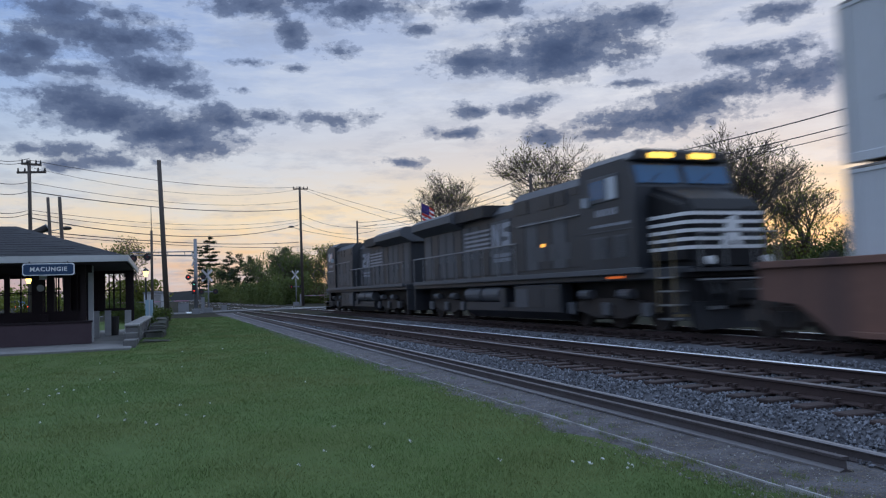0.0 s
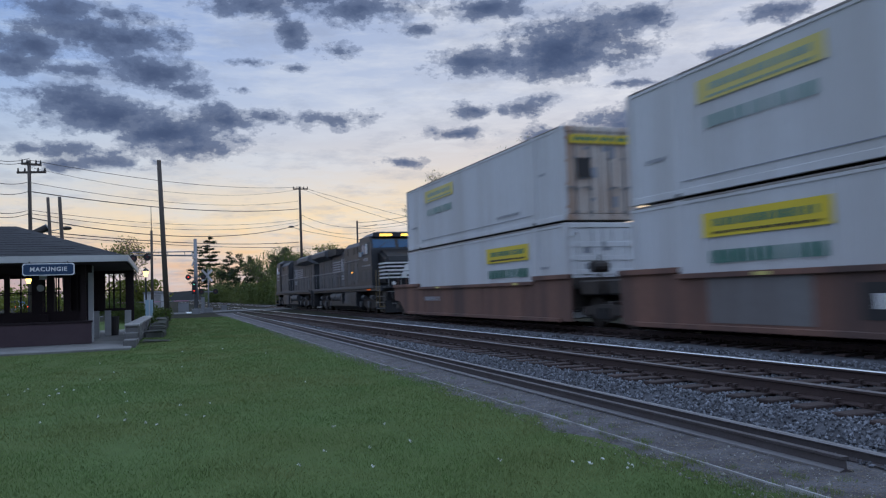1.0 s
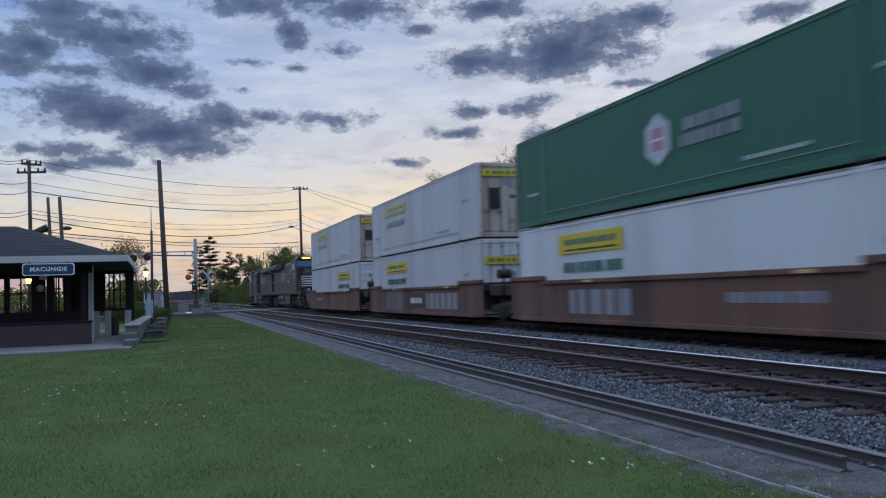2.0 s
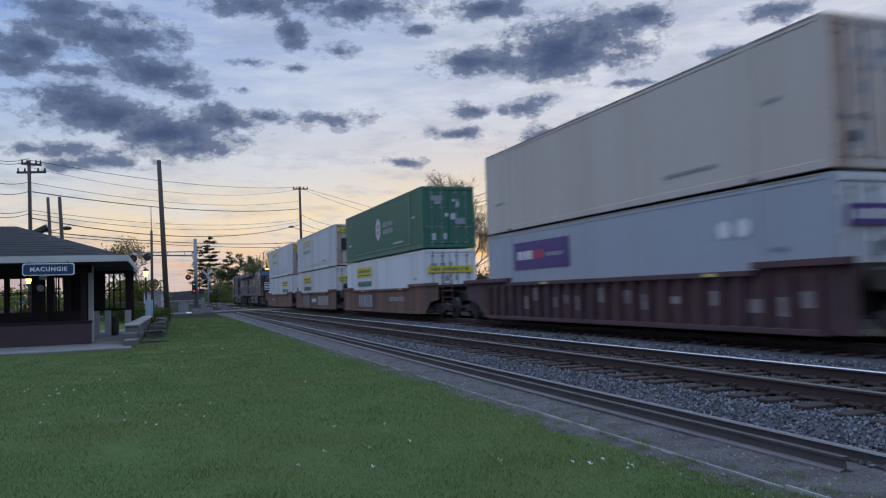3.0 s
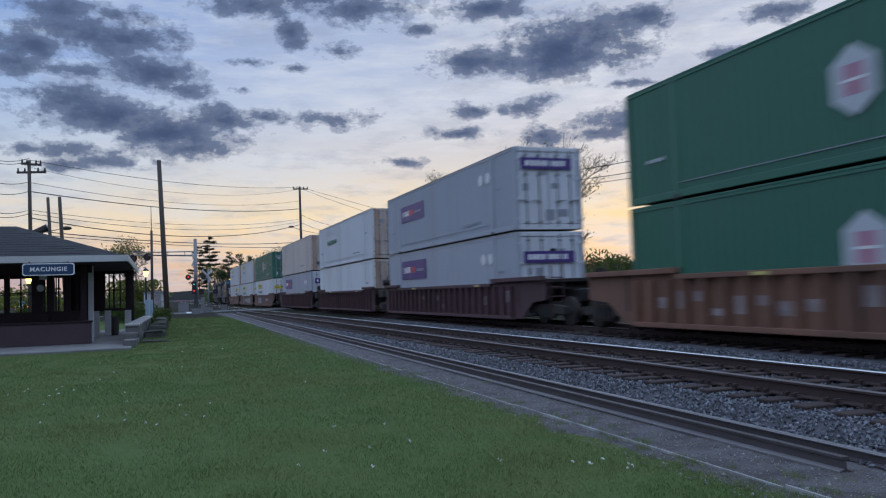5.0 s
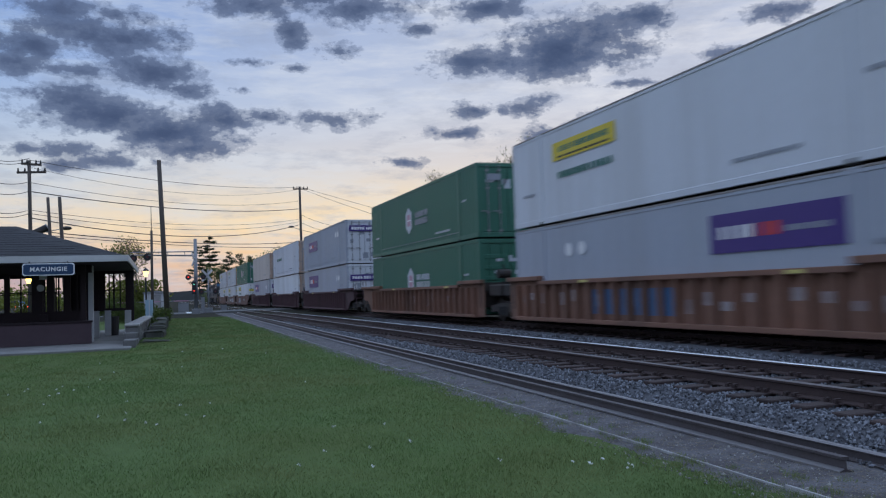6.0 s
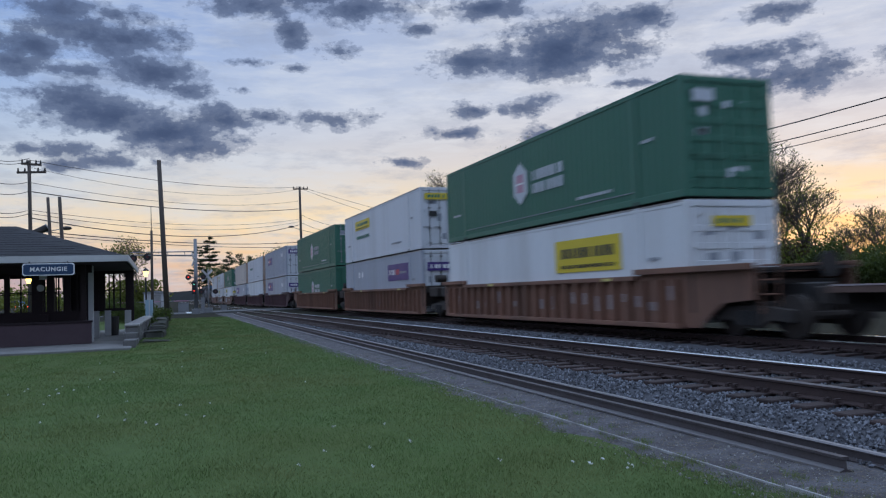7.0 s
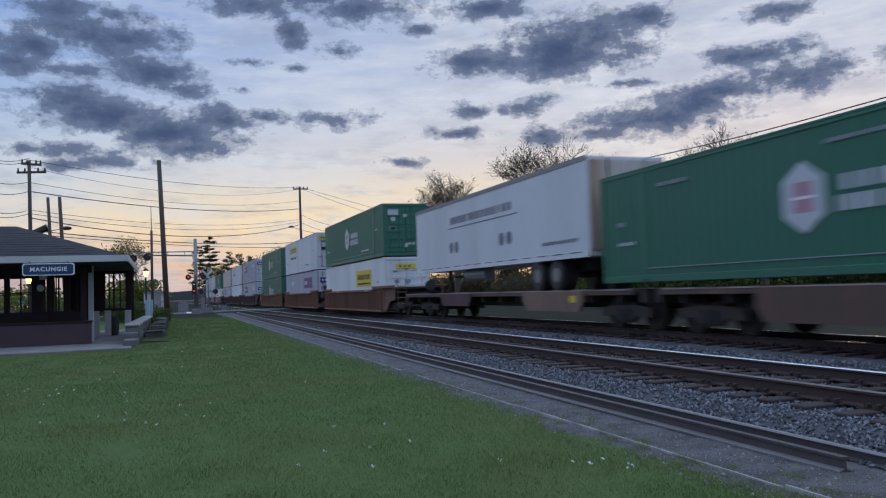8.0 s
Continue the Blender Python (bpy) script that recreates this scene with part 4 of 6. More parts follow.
            d = part("hood_door", B(xh, xh + side * 0.028, y + 0.05, y + 0.89, 1.72, 3.68, bevel=0.01), LOCOGREY if i in (1, 2, 4, 5, 7, 8, 10) else LOCO, hood)
            part("latch", B(xh + side * 0.028, xh + side * 0.05, y + 0.80, y + 0.86, 2.4, 2.6), STEEL, d)
        for i in range(5):
            y = -5.6 + i * 0.94
            part("cabinet_door", B(xb, xb + side * 0.02, y + 0.04, y + 0.88, 1.75, 3.3, bevel=0.008), LOCOGREY if i % 2 else LOCO, blower)
        for y0, y1 in ((-5.5, -5.0), (-4.7, -4.0), (-3.8, -3.1), (-2.1, -1.15)):
            part("grille", B(xb, xb + side * 0.03, y0, y1, 3.62 if y0 > -5 else 3.85, 4.05), BLACKINK, blower)
        for k in range(4):
            y0 = -4.9 + k * 0.8
            bm = B(xb + side * 0.02, xb + side * 0.024, y0, y0 + 0.55, 2.0, 2.5)
            for n in range(6):
                box(bm, xb + side * 0.02, xb + side * 0.034, y0, y0 + 0.55, 2.02 + n * 0.08, 2.06 + n * 0.08)
            part("vent", bm, LOCOGREY, blower)
        part("cabinet_rail", rod(bmesh.new(), (side * 1.5, -5.6, 3.22), (side * 1.5, -1.4, 3.22), 0.024, n=6), STEEL, blower)
        for k in range(5):
            part("speed_stripe", B(xh + side * 0.03, xh + side * 0.038, 2.1, 4.7, 2.72 + k * 0.17, 2.80 + k * 0.17), GREYMARK, hood)
        for outline in ([(1.15, 2.72), (1.4, 2.72), (1.65, 3.2), (1.65, 2.72), (1.85, 2.72), (1.85, 3.58), (1.6, 3.58), (1.35, 3.1), (1.35, 3.58), (1.15, 3.58)],
                        [(0.2, 2.72), (0.95, 2.72), (0.95, 2.9), (0.4, 2.95), (0.4, 3.05), (0.95, 3.1), (0.95, 3.58), (0.2, 3.58), (0.2, 3.42), (0.75, 3.38), (0.75, 3.26), (0.2, 3.2)]):
            part("emblem", prism(bmesh.new(), outline, "x", xh + side * 0.03, xh + side * 0.04), GREYMARK, hood, "faded pale emblem shape")
        rng = random.Random(6)
        bars(hood, xh + side * 0.03, side, 0.3, 1.8, 2.15, 2.5, 2, GREYMARK, rng, name="number_bars")
        # handrail
        bm = bmesh.new()
        rod(bm, (side * 1.5, -1.2, 2.68), (side * 1.5, 10.3, 2.68), 0.026, n=6)
        part("handrail", bm, STEEL, L)
        for i in range(9):
            part("stanchion", rod(bmesh.new(), (side * 1.5, -1.1 + i * 1.42, 1.6), (side * 1.5, -1.1 + i * 1.42, 2.68), 0.02, n=6), STEEL, L)
        # steps by the cab
        for k in range(4):
            part("step", B(side * 1.15, side * 1.52, -9.85, -9.30, 0.32 + k * 0.33, 0.36 + k * 0.33), STEEL, L)
        part("step_panel", B(side * 1.12, side * 1.15, -9.9, -9.26, 0.3, 1.3), LOCO, L)
        part("step_edge", B(side * 1.15, side * 1.5, -9.88, -9.86, 0.40, 0.46), YELLOWRAIL, L)
        for y in (-9.9, -9.25):
            part("grab_rail", rod(bmesh.new(), (side * 1.5, y, 0.5), (side * 1.5, y, 2.45), 0.022, n=6), YELLOWRAIL, L)
        for i in range(2):
            part("air_tank", rod(bmesh.new(), (side * 1.2, 0.5 + i * 1.75, 1.0), (side * 1.2, 2.05 + i * 1.75, 1.0), 0.27, n=16), LOCOGREY, L, "dusty round air tank")
        part("battery_box", B(side * 1.0, side * 1.46, -4.2, -0.9, 0.40, 1.28, bevel=0.03), LOCO, L)
        for k in range(3):
            part("battery_lid", B(side * 1.46, side * 1.475, -4.1 + k * 1.08, -3.12 + k * 1.08, 0.55, 1.15, bevel=0.006), LOCOGREY if k == 2 else LOCO, L)
        part("filter_box", B(side * 1.1, side * 1.45, -0.1, 0.4, 0.55, 1.2, bevel=0.02), LOCO, L)
        part("sand_pipe", rod(bmesh.new(), (side * 1.2, -9.0, 1.3), (side * 1.0, -8.7, 0.25), 0.03, n=6), DARKMETAL, L)
        if side < 0:
            part("marker_lamp", B(side * 1.44, side * 1.47, -3.25, -3.05, 2.45, 2.55), AMBER, blower)
        for y in (-6.4, 6.6):
            for k in (-1.95, 0.0, 1.95):
                part("journal_box", B(side * 1.14, side * 1.28, y + k - 0.2, y + k + 0.2, 0.36, 0.72, bevel=0.03), LOCOGREY, L)
            part("brake_cylinder", rod(bmesh.new(), (side * 1.24, y - 1.35, 0.95), (side * 1.24, y - 0.75, 0.95), 0.13, n=10), LOCOGREY, L)
            part("brake_cylinder", rod(bmesh.new(), (side * 1.24, y + 0.75, 0.95), (side * 1.24, y + 1.35, 0.95), 0.13, n=10), LOCOGREY, L)
    part("fuel_tank", prism(bmesh.new(), [(-1.35, 0.42), (-1.35, 0.72), (1.35, 0.72), (1.35, 0.42), (1.0, 0.16), (-1.0, 0.16)], "y", -4.2, 3.9), LOCO, L)
    for y in (-6.4, 6.6):
        truck(L, y, (-1.95, 0.0, 1.95), 0.53, True)
    # Pilot and plough are coloured as the dark shade under the nose.
    part("pilot", prism(bmesh.new(), [(-10.25, 0.25), (-10.1, 1.3), (-9.95, 1.3), (-9.95, 0.25)], "x", -1.12, 1.12), NOSE_VOID_BLACK, L)
    part("snow_plough", prism(bmesh.new(), [(-10.55, 0.12), (-10.32, 0.75), (-10.2, 0.75), (-10.26, 0.12)], "x", -1.3, 1.3), NOSE_VOID_BLACK, L)
    part("draft_box", B(-0.4, 0.4, -10.5, -10.0, 0.62, 1.2, bevel=0.04), DARKMETAL, L)
    part("uncoupling_lever", rod(bmesh.new(), (-1.25, -10.5, 1.25), (1.25, -10.5, 1.25), 0.022, n=6), STEEL, L)
    for k in (-0.95, -0.78, -0.6, 0.6, 0.78, 0.95):
        bm = rod(bmesh.new(), (k, -10.35, 1.28), (k * 0.98, -10.52, 0.92), 0.03, n=6)
        rod(bm, (k * 0.98, -10.52, 0.92), (k * 0.94, -10.42, 0.62), 0.03, n=6)
        part("air_hose", bm, BLACKINK, L)
        part("hose_coupling", B(k * 0.94 - 0.04, k * 0.94 + 0.04, -10.46, -10.38, 0.56, 0.64), STEEL, L)
    part("rear_pilot", B(-1.4, 1.4, 10.5, 10.62, 0.3, 1.3), LOCO, L)
    for s, a in ((-1, 10.0), (1, 10.5)):
        part("coupler", B(-0.14, 0.14, min(s * a, s * (a + 1.1)), max(s * a, s * (a + 1.1)), 0.76, 1.02, bevel=0.04), DARKMETAL, L)
    part("brake_hose", rod(bmesh.new(), (0.5, -10.3, 1.1), (0.5, -10.6, 0.45), 0.04, n=6), BLACKINK, L)
    part("front_handrail", rod(bmesh.new(), (-1.1, -10.4, 2.35), (1.1, -10.4, 2.35), 0.02, n=6), STEEL, L)
    for x in (-1.1, -0.4, 0.4, 1.1):
        part("stanchion", rod(bmesh.new(), (x, -10.4, 1.5), (x, -10.4, 2.35), 0.02, n=6), STEEL, L)
    part("front_deck", B(-1.3, 1.3, -10.45, -9.9, 1.44, 1.52), LOCO, L)
    for x in (-0.8, 0.8):
        part("ditch_light", rod(bmesh.new(), (x, -10.42, 1.70), (x, -10.3, 1.70), 0.10, n=12), WHITEMARK, L)
    return L


moving(locomotive("black road locomotive with white nose stripes, lit amber headlamps"), 25.6)
moving(locomotive("black road locomotive leading the train, dusty sides"), 48.0, 0, 180)

LOW, HIGH = 0.245, 3.20
OFF = LEN / 2
SKY = [
    # q of the box's front, car paint, ext front, ext rear, ribbed
    (10.84, ORANGE, 2.15, 0.45, False), (-8.90, ORANGE, 0.45, 0.45, False), (-28.60, ORANGE, 0.45, 2.15, False),
    (-52.45, MAROON, 2.15, 0.45, True), (-72.36, MAROON, 0.45, 0.45, True), (-92.00, MAROON, 0.45, 2.15, True),
    (-115.15, ORANGE2, 2.15, 0.45, True), (-134.65, ORANGE2, 0.45, 0.45, True), (-154.49, ORANGE2, 0.45, 2.15, True)]
CAR_LABELS = {"faded_orange_car_paint": "smooth faded orange double-stack well car with grime", "oxide_maroon_car_paint": "ribbed oxide-maroon double-stack well car", "rusty_orange_car_paint": "ribbed rusty orange double-stack well car"}
for i, (q, paint, ef, er, rib) in enumerate(SKY):
    marks = ()
    if i == 1:
        marks = (("patch", 2.0, 5.0, 0.3, 1.3, PATCH), ("patch", -1.4, 0.9, 0.45, 1.1, BLACKINK), ("text", -1.1, 0.6, 0.6, 0.95, WHITEMARK), ("text", -5.8, -1.8, 0.3, 1.2, GREYMARK))
    elif i == 0:
        marks = (("text", 3.2, 5.4, 0.75, 0.98, GREYMARK),)
    elif i == 7:
        marks = (("text", -0.8, 3.2, 0.3, 1.2, BLUEPAINT),)
    elif i == 2:
        marks = (("text", 1.2, 4.4, 0.3, 1.2, GREYMARK), ("text", -5.2, -2.5, 0.7, 1.0, GREYMARK))
    moving(well_unit(paint, CAR_LABELS[paint.name], ef, er, rib, i, marks=marks), q - OFF)

JB_TOP = lambda y: (("jbfade", y, 2.0, 3.7, 0.52), ("text", y - 1.6, y + 1.6, 1.36, 1.72, 1, GREENFADE))
BOXES = [
    # car, level, container
    (0, 1, lambda: container(CHALK, "white corrugated container with a yellow sign, rusty doors", DOORW, JB_TOP(3.3) + (("end", -1.05, 1.05, 2.35, 2.62, YELLOW), ("end", -0.8, -0.35, 1.3, 1.9, BLACKINK)))),
    (0, 0, lambda: container(CHALK, "white corrugated container with a yellow sign and ridged end", WHITE, (("jb", -3.72, 1.88, 3.6, 0.54), ("text", -5.4, -2.05, 1.28, 1.66, 1, DKGREEN)), ridged_end=True)),
    (1, 1, lambda: container(CHALK, "white corrugated container with yellow signs on side and doors", DOORW, JB_TOP(3.35) + (("end", -1.1, 1.1, 2.35, 2.62, YELLOW), ("end", -0.85, -0.4, 1.1, 1.9, BLACKINK), ("end", 0.5, 0.9, 1.1, 1.85, DARKMETAL)))),
    (1, 0, lambda: container(CHALK, "white corrugated container with yellow signs and green lettering bars", WHITE, (("jb", 3.38, 1.93, 3.68, 0.54), ("text", 1.72, 5.0, 1.31, 1.68, 1, DKGREEN), ("end", -1.1, 1.1, 1.9, 2.2, YELLOW)))),
    (2, 1, lambda: container(GREEN, "dark green corrugated container with a pale hexagon emblem", GREEN, (("hex", -0.1, 1.5, 0.66), ("text", -3.0, -1.0, 1.1, 1.85, 2, GREYMARK), ("end", -0.9, -0.3, 2.2, 2.45, GREYMARK), ("end", 0.3, 0.8, 1.1, 1.4, GREYMARK)))),
    (2, 0, lambda: container(WHITE, "white container with a yellow sign under a green one", WHITE, (("jb", 3.42, 1.92, 3.6, 0.57), ("text", 1.72, 4.97, 1.32, 1.70, 1, DKGREEN), ("end", -1.1, 1.1, 1.8, 2.1, YELLOW)))),
    (3, 1, lambda: container(TAN, "dusty beige smooth-sided container with rusty doors", DOORW, (), True)),
    (3, 0, lambda: container(GREY, "pale grey container with a purple sign", GREYW, (("fx", 3.8, 1.57, 3.9, 0.9), ("dot", -5.08, 2.05, 0.2, WHITEMARK), ("dot", -5.69, 2.05, 0.2, WHITEMARK), ("end", -1.0, 0.3, 1.9, 2.3, PURPLE)), True)),
    (4, 1, lambda: container(GREYW, "pale grey container with faded green lettering bars", DOORW, (("text", 1.6, 5.15, 2.15, 2.6, 1, GREYW), ("text", 1.7, 5.0, 1.5, 1.85, 1, DKGREEN)), False)),
    (4, 0, lambda: container(WHITE, "plain white corrugated container", DOORW, ())),
    (5, 1, lambda: container(GREY, "blue-grey container with a faded purple sign", GREYW, (("fx", 3.75, 1.44, 3.6, 0.76), ("dot", -5.03, 2.1, 0.21, WHITEMARK), ("dot", -5.72, 2.1, 0.21, WHITEMARK), ("end", -1.05, 0.9, 2.1, 2.5, PURPLE)))),
    (5, 0, lambda: container(GREY, "blue-grey container with a purple sign", GREYW, (("fx", 3.75, 1.55, 3.85, 0.9), ("dot", -5.08, 2.05, 0.21, WHITEMARK), ("dot", -5.74, 2.05, 0.21, WHITEMARK), ("end", -1.05, 0.9, 1.8, 2.2, PURPLE)), True)),
    (6, 1, lambda: container(GREEN, "dark green container with a pale hexagon emblem, faded", GREEN, (("hex", 0.87, 1.46, 0.66), ("text", -2.0, -0.1, 1.1, 1.8, 2, GREYMARK), ("end", -0.9, -0.3, 2.2, 2.45, GREYMARK)))),
    (6, 0, lambda: container(GREEN, "green container with a pale hexagon emblem and ridged end", GREEN, (("hex", 0.8, 1.46, 0.66), ("text", -2.0, -0.1, 1.1, 1.8, 2, PALEMARK)), ridged_end=True)),
    (7, 1, lambda: container(GREYW, "pale grey container with yellow signs", GREYW, (("jb", 3.33, 1.85, 3.58, 0.55), ("text", 1.74, 4.83, 1.26, 1.52, 1, DKGREEN), ("end", -1.1, 1.1, 2.3, 2.6, YELLOW), ("end", -0.9, -0.5, 1.5, 1.75, BLACKINK)), True)),
    (7, 0, lambda: container(GREY, "grey container with a large purple sign", GREYW, (("fx", -4.03, 1.55, 3.75, 0.85), ("dot", 4.33, 2.05, 0.2, WHITEMARK), ("dot", 3.56, 2.05, 0.2, WHITEMARK), ("end", -1.05, 0.9, 1.9, 2.3, PURPLE)), True)),
    (8, 1, lambda: container(GREEN, "dark green container with a hexagon emblem and ridged end", GREEN, (("hex", 0.8, 1.5, 0.72), ("text", -2.2, -0.1, 1.0, 1.85, 2, PALEMARK), ("end", -1.0, -0.4, 2.25, 2.55, PALEMARK)), ridged_end=True)),
    (8, 0, lambda: container(WHITE, "white container with a yellow and black sign, ridged end", WHITE, (("jb", -3.4, 1.36, 3.7, 0.96), ("end", -0.6, 0.5, 2.25, 2.5, YELLOW)), True, True)),
]
for i, level, build in BOXES:
    moving(build(), SKY[i][0] - OFF, HIGH if level else LOW)


def spine_car(label, length, paint, trucks, panels):
    """A long low flat car on two bogies. panels: side plates as y0, y1, z0, material."""
    car = thing("flat_car", label, "flat car", group="flat cars")
    h = length / 2
    part("centre_sill", B(-0.45, 0.45, -h, h, 0.55, 1.02, bevel=0.03), BOGIE, car)
    part("deck", B(-1.25, 1.25, -h + 0.4, h - 0.4, 0.98, 1.06), paint, car)
    for side in (-1, 1):
        part("deck_edge", B(side * 1.25, side * 1.33, -h + 0.4, h - 0.4, 0.92, 1.04, bevel=0.01), FLATCAR, car)
        part("deck_lip", B(side * 1.22, side * 1.34, -h + 0.5, h - 0.5, 1.045, 1.075), STENCIL, car, "pale worn deck lip")
        for y0, y1, z0, mt in panels:
            part("side_plate", prism(bmesh.new(), [(y0 + 0.25, z0), (y1 - 0.25, z0), (y1, z0 + 0.3), (y1, 1.05), (y0, 1.05), (y0, z0 + 0.3)], "x", side * 1.33, side * 1.40), mt, car)
        for k in range(int(length / 1.6)):
            y = -h + 1.2 + k * 1.6
            part("bracket", B(side * 0.45, side * 1.25, y - 0.06, y + 0.06, 0.72, 0.98), BOGIE, car)
    for s in (-1, 1):
        part("end_sill", B(-1.2, 1.2, min(s * (h - 0.3), s * h), max(s * (h - 0.3), s * h), 0.7, 1.05, bevel=0.03), BOGIE, car)
        part("coupler", B(-0.14, 0.14, min(s * (h - 0.1), s * (h + 0.35)), max(s * (h - 0.1), s * (h + 0.35)), 0.76, 1.02, bevel=0.04), DARKMETAL, car)
    for y in trucks:
        truck(car, y)
    part("reflector", B(-1.408, -1.40, panels[0][0] + 0.4, panels[0][0] + 0.75, 0.72, 0.92), YELLOW, car)
    return car


def semi_trailer(label):
    """A road trailer riding on a flat car: box, landing gear, axles and tyres."""
    tr = thing("semi_trailer", label, "trailer")
    h = 16.1 / 2
    w = 1.29
    body = part("box_body", B(-w, w, -h, h, 0.98, 3.86, bevel=0.02), GREYW, tr)
    for side in (-1, 1):
        part("top_rail", B(side * w, side * (w + 0.02), -h, h, 3.74, 3.88), STEEL, body)
        part("bottom_rail", B(side * w, side * (w + 0.02), -h, h, 0.96, 1.16), WHITE, body)
    for k in (-0.62, 0.62):
        d = part("rear_door", B(k - 0.58, k + 0.58, -h - 0.04, -h, 1.15, 3.75, bevel=0.01), DOORW, tr)
        part("lock_rod", rod(bmesh.new(), (k, -h - 0.06, 1.1), (k, -h - 0.06, 3.8), 0.02, n=6), DARKMETAL, d)
    rng = random.Random(12)
    x = -w - 0.002
    bars(body, x, -1, -2.8, 3.5, 2.82, 3.2, 1, DUSKMARK, rng)
    for k in range(14):
        part("rail_slot", B(x - 0.024, x - 0.018, -7.6 + k * 1.1, -6.9 + k * 1.1, 1.10, 1.13), BLACKINK, body)
    part("underline", B(x - 0.005, x, -3.3, 3.6, 2.68, 2.73), DUSKMARK, body)
    for y in (3.3, 2.7, -1.9, -2.55):
        part("round_mark", rod(bmesh.new(), (x - 0.004, y, 1.9), (x, y, 1.9), 0.24, n=16), DUSKMARK, body)
    bars(body, x, -1, -7.4, -5.1, 1.42, 1.56, 1, DUSKMARK, rng)
    bm = bmesh.new()
    for side in (-1, 1):
        rod(bm, (side * 0.9, 4.6, 0.15), (side * 0.9, 4.6, 1.0), 0.07)
        box(bm, side * 0.9 - 0.15, side * 0.9 + 0.15, 4.45, 4.75, 0.08, 0.14)
    rod(bm, (-0.9, 4.6, 0.7), (0.9, 4.6, 0.7), 0.04)
    part("landing_gear", bm, DARKMETAL, tr)
    part("slider_frame", B(-0.6, 0.6, -7.0, -3.4, 0.62, 0.97, bevel=0.02), DARKMETAL, tr)
    for y in (-4.6, -5.9):
        ax = part("axle", rod(bmesh.new(), (-0.95, y, 0.5), (0.95, y, 0.5), 0.08), DARKMETAL, tr)
        for side in (-1, 1):
            bm = rod(bmesh.new(), (side * 0.72, y, 0.5), (side * 1.26, y, 0.5), 0.5, n=24)
            bmesh.ops.bevel(bm, geom=[e for e in bm.edges if e.is_manifold and len(e.link_faces) == 2 and max(len(f.verts) for f in e.link_faces) > 6], offset=0.07, segments=2, affect="EDGES")
            t = part("tyre", bm, BLACKINK, ax)
            part("rim", rod(bmesh.new(), (side * 1.22, y, 0.5), (side * 1.268, y, 0.5), 0.27, 0.22, n=16), STEEL, t)
    part("air_tank", rod(bmesh.new(), (-0.8, 0.4, 0.72), (-0.8, 2.6, 0.72), 0.25, n=12), STEEL, tr)
    return tr


moving(spine_car("rusty brown flat car carrying a road trailer", 21.0, FLATCAR, (7.0, -9.4), ((-7.6, -3.6, 0.45, TANDECK), (1.2, 4.6, 0.55, MAROON))), -184.8)
moving(semi_trailer("white road trailer with grey lettering bars on a flat car"), -176.65 - 8.05, 1.06)
moving(spine_car("rusty brown flat car carrying a green container", 20.0, FLATCAR, (8.0, -8.0), ((-6.0, 6.2, 0.35, FLATCAR),)), -205.65)
moving(container(GREEN, "dark green container with a hexagon emblem on a flat car", GREEN, (("hex", 0.75, 1.49, 0.70), ("text", -3.2, -0.05, 1.1, 1.85, 2, PALEMARK), ("text", 6.9, 7.25, 1.45, 1.6, 1, GREYMARK), ("text", 4.2, 5.4, 2.3, 2.42, 1, GREYMARK), ("text", -2.0, 0.2, 2.4, 2.5, 1, GREYMARK))), -193.45 - OFF, 1.24)

# ---- trees and hedges ------------------------------------------------------
BARK = mat("bark", (0.11, 0.092, 0.078), 0.95, grain=12, vary=0.4, bump=0.4)
LEAF = leafy("spring_leaf", (0.14, 0.155, 0.045))
LEAF2 = leafy("deep_green_leaf", (0.075, 0.098, 0.038))
NEEDLE = leafy("pine_needles", (0.030, 0.046, 0.028))
# Leaf green with the distance haze mixed into its colour.
HAZYLEAF = leafy("haze_paled_green_leaf", (0.10, 0.125, 0.055), 0.5)
BRUSH = leafy("dry_brush", (0.085, 0.070, 0.050))


class Sticks:
    """Collects tapered twigs and loose leaves into plain meshes."""

    def __init__(self):
        self.v, self.f = [], []

    def limb(self, a, b, r0, r1):
        d = (b - a).normalized()
        s = d.orthogonal().normalized()
        t = d.cross(s)
        k = len(self.v)
        for p, r in ((a, r0), (b, r1)):
            for q in range(4):
                ang = q * math.pi / 2
                self.v.append(tuple(p + s * (math.cos(ang) * r) + t * (math.sin(ang) * r)))
        for q in range(4):
            self.f.append((k + q, k + (q + 1) % 4, k + 4 + (q + 1) % 4, k + 4 + q))

    def leaf(self, p, size, rng):
        u = Vector((rng.gauss(0, 1), rng.gauss(0, 1), rng.gauss(0, 1))).normalized()
        w = u.orthogonal().normalized()
        w = (w * math.cos(rng.random() * 6) + u.cross(w) * math.sin(rng.random() * 6)).normalized()
        k = len(self.v)
        self.v += [tuple(p - u * size * 0.5), tuple(p + w * size * 0.32), tuple(p + u * size * 0.5), tuple(p - w * size * 0.32)]
        self.f.append((k, k + 1, k + 2, k + 3))


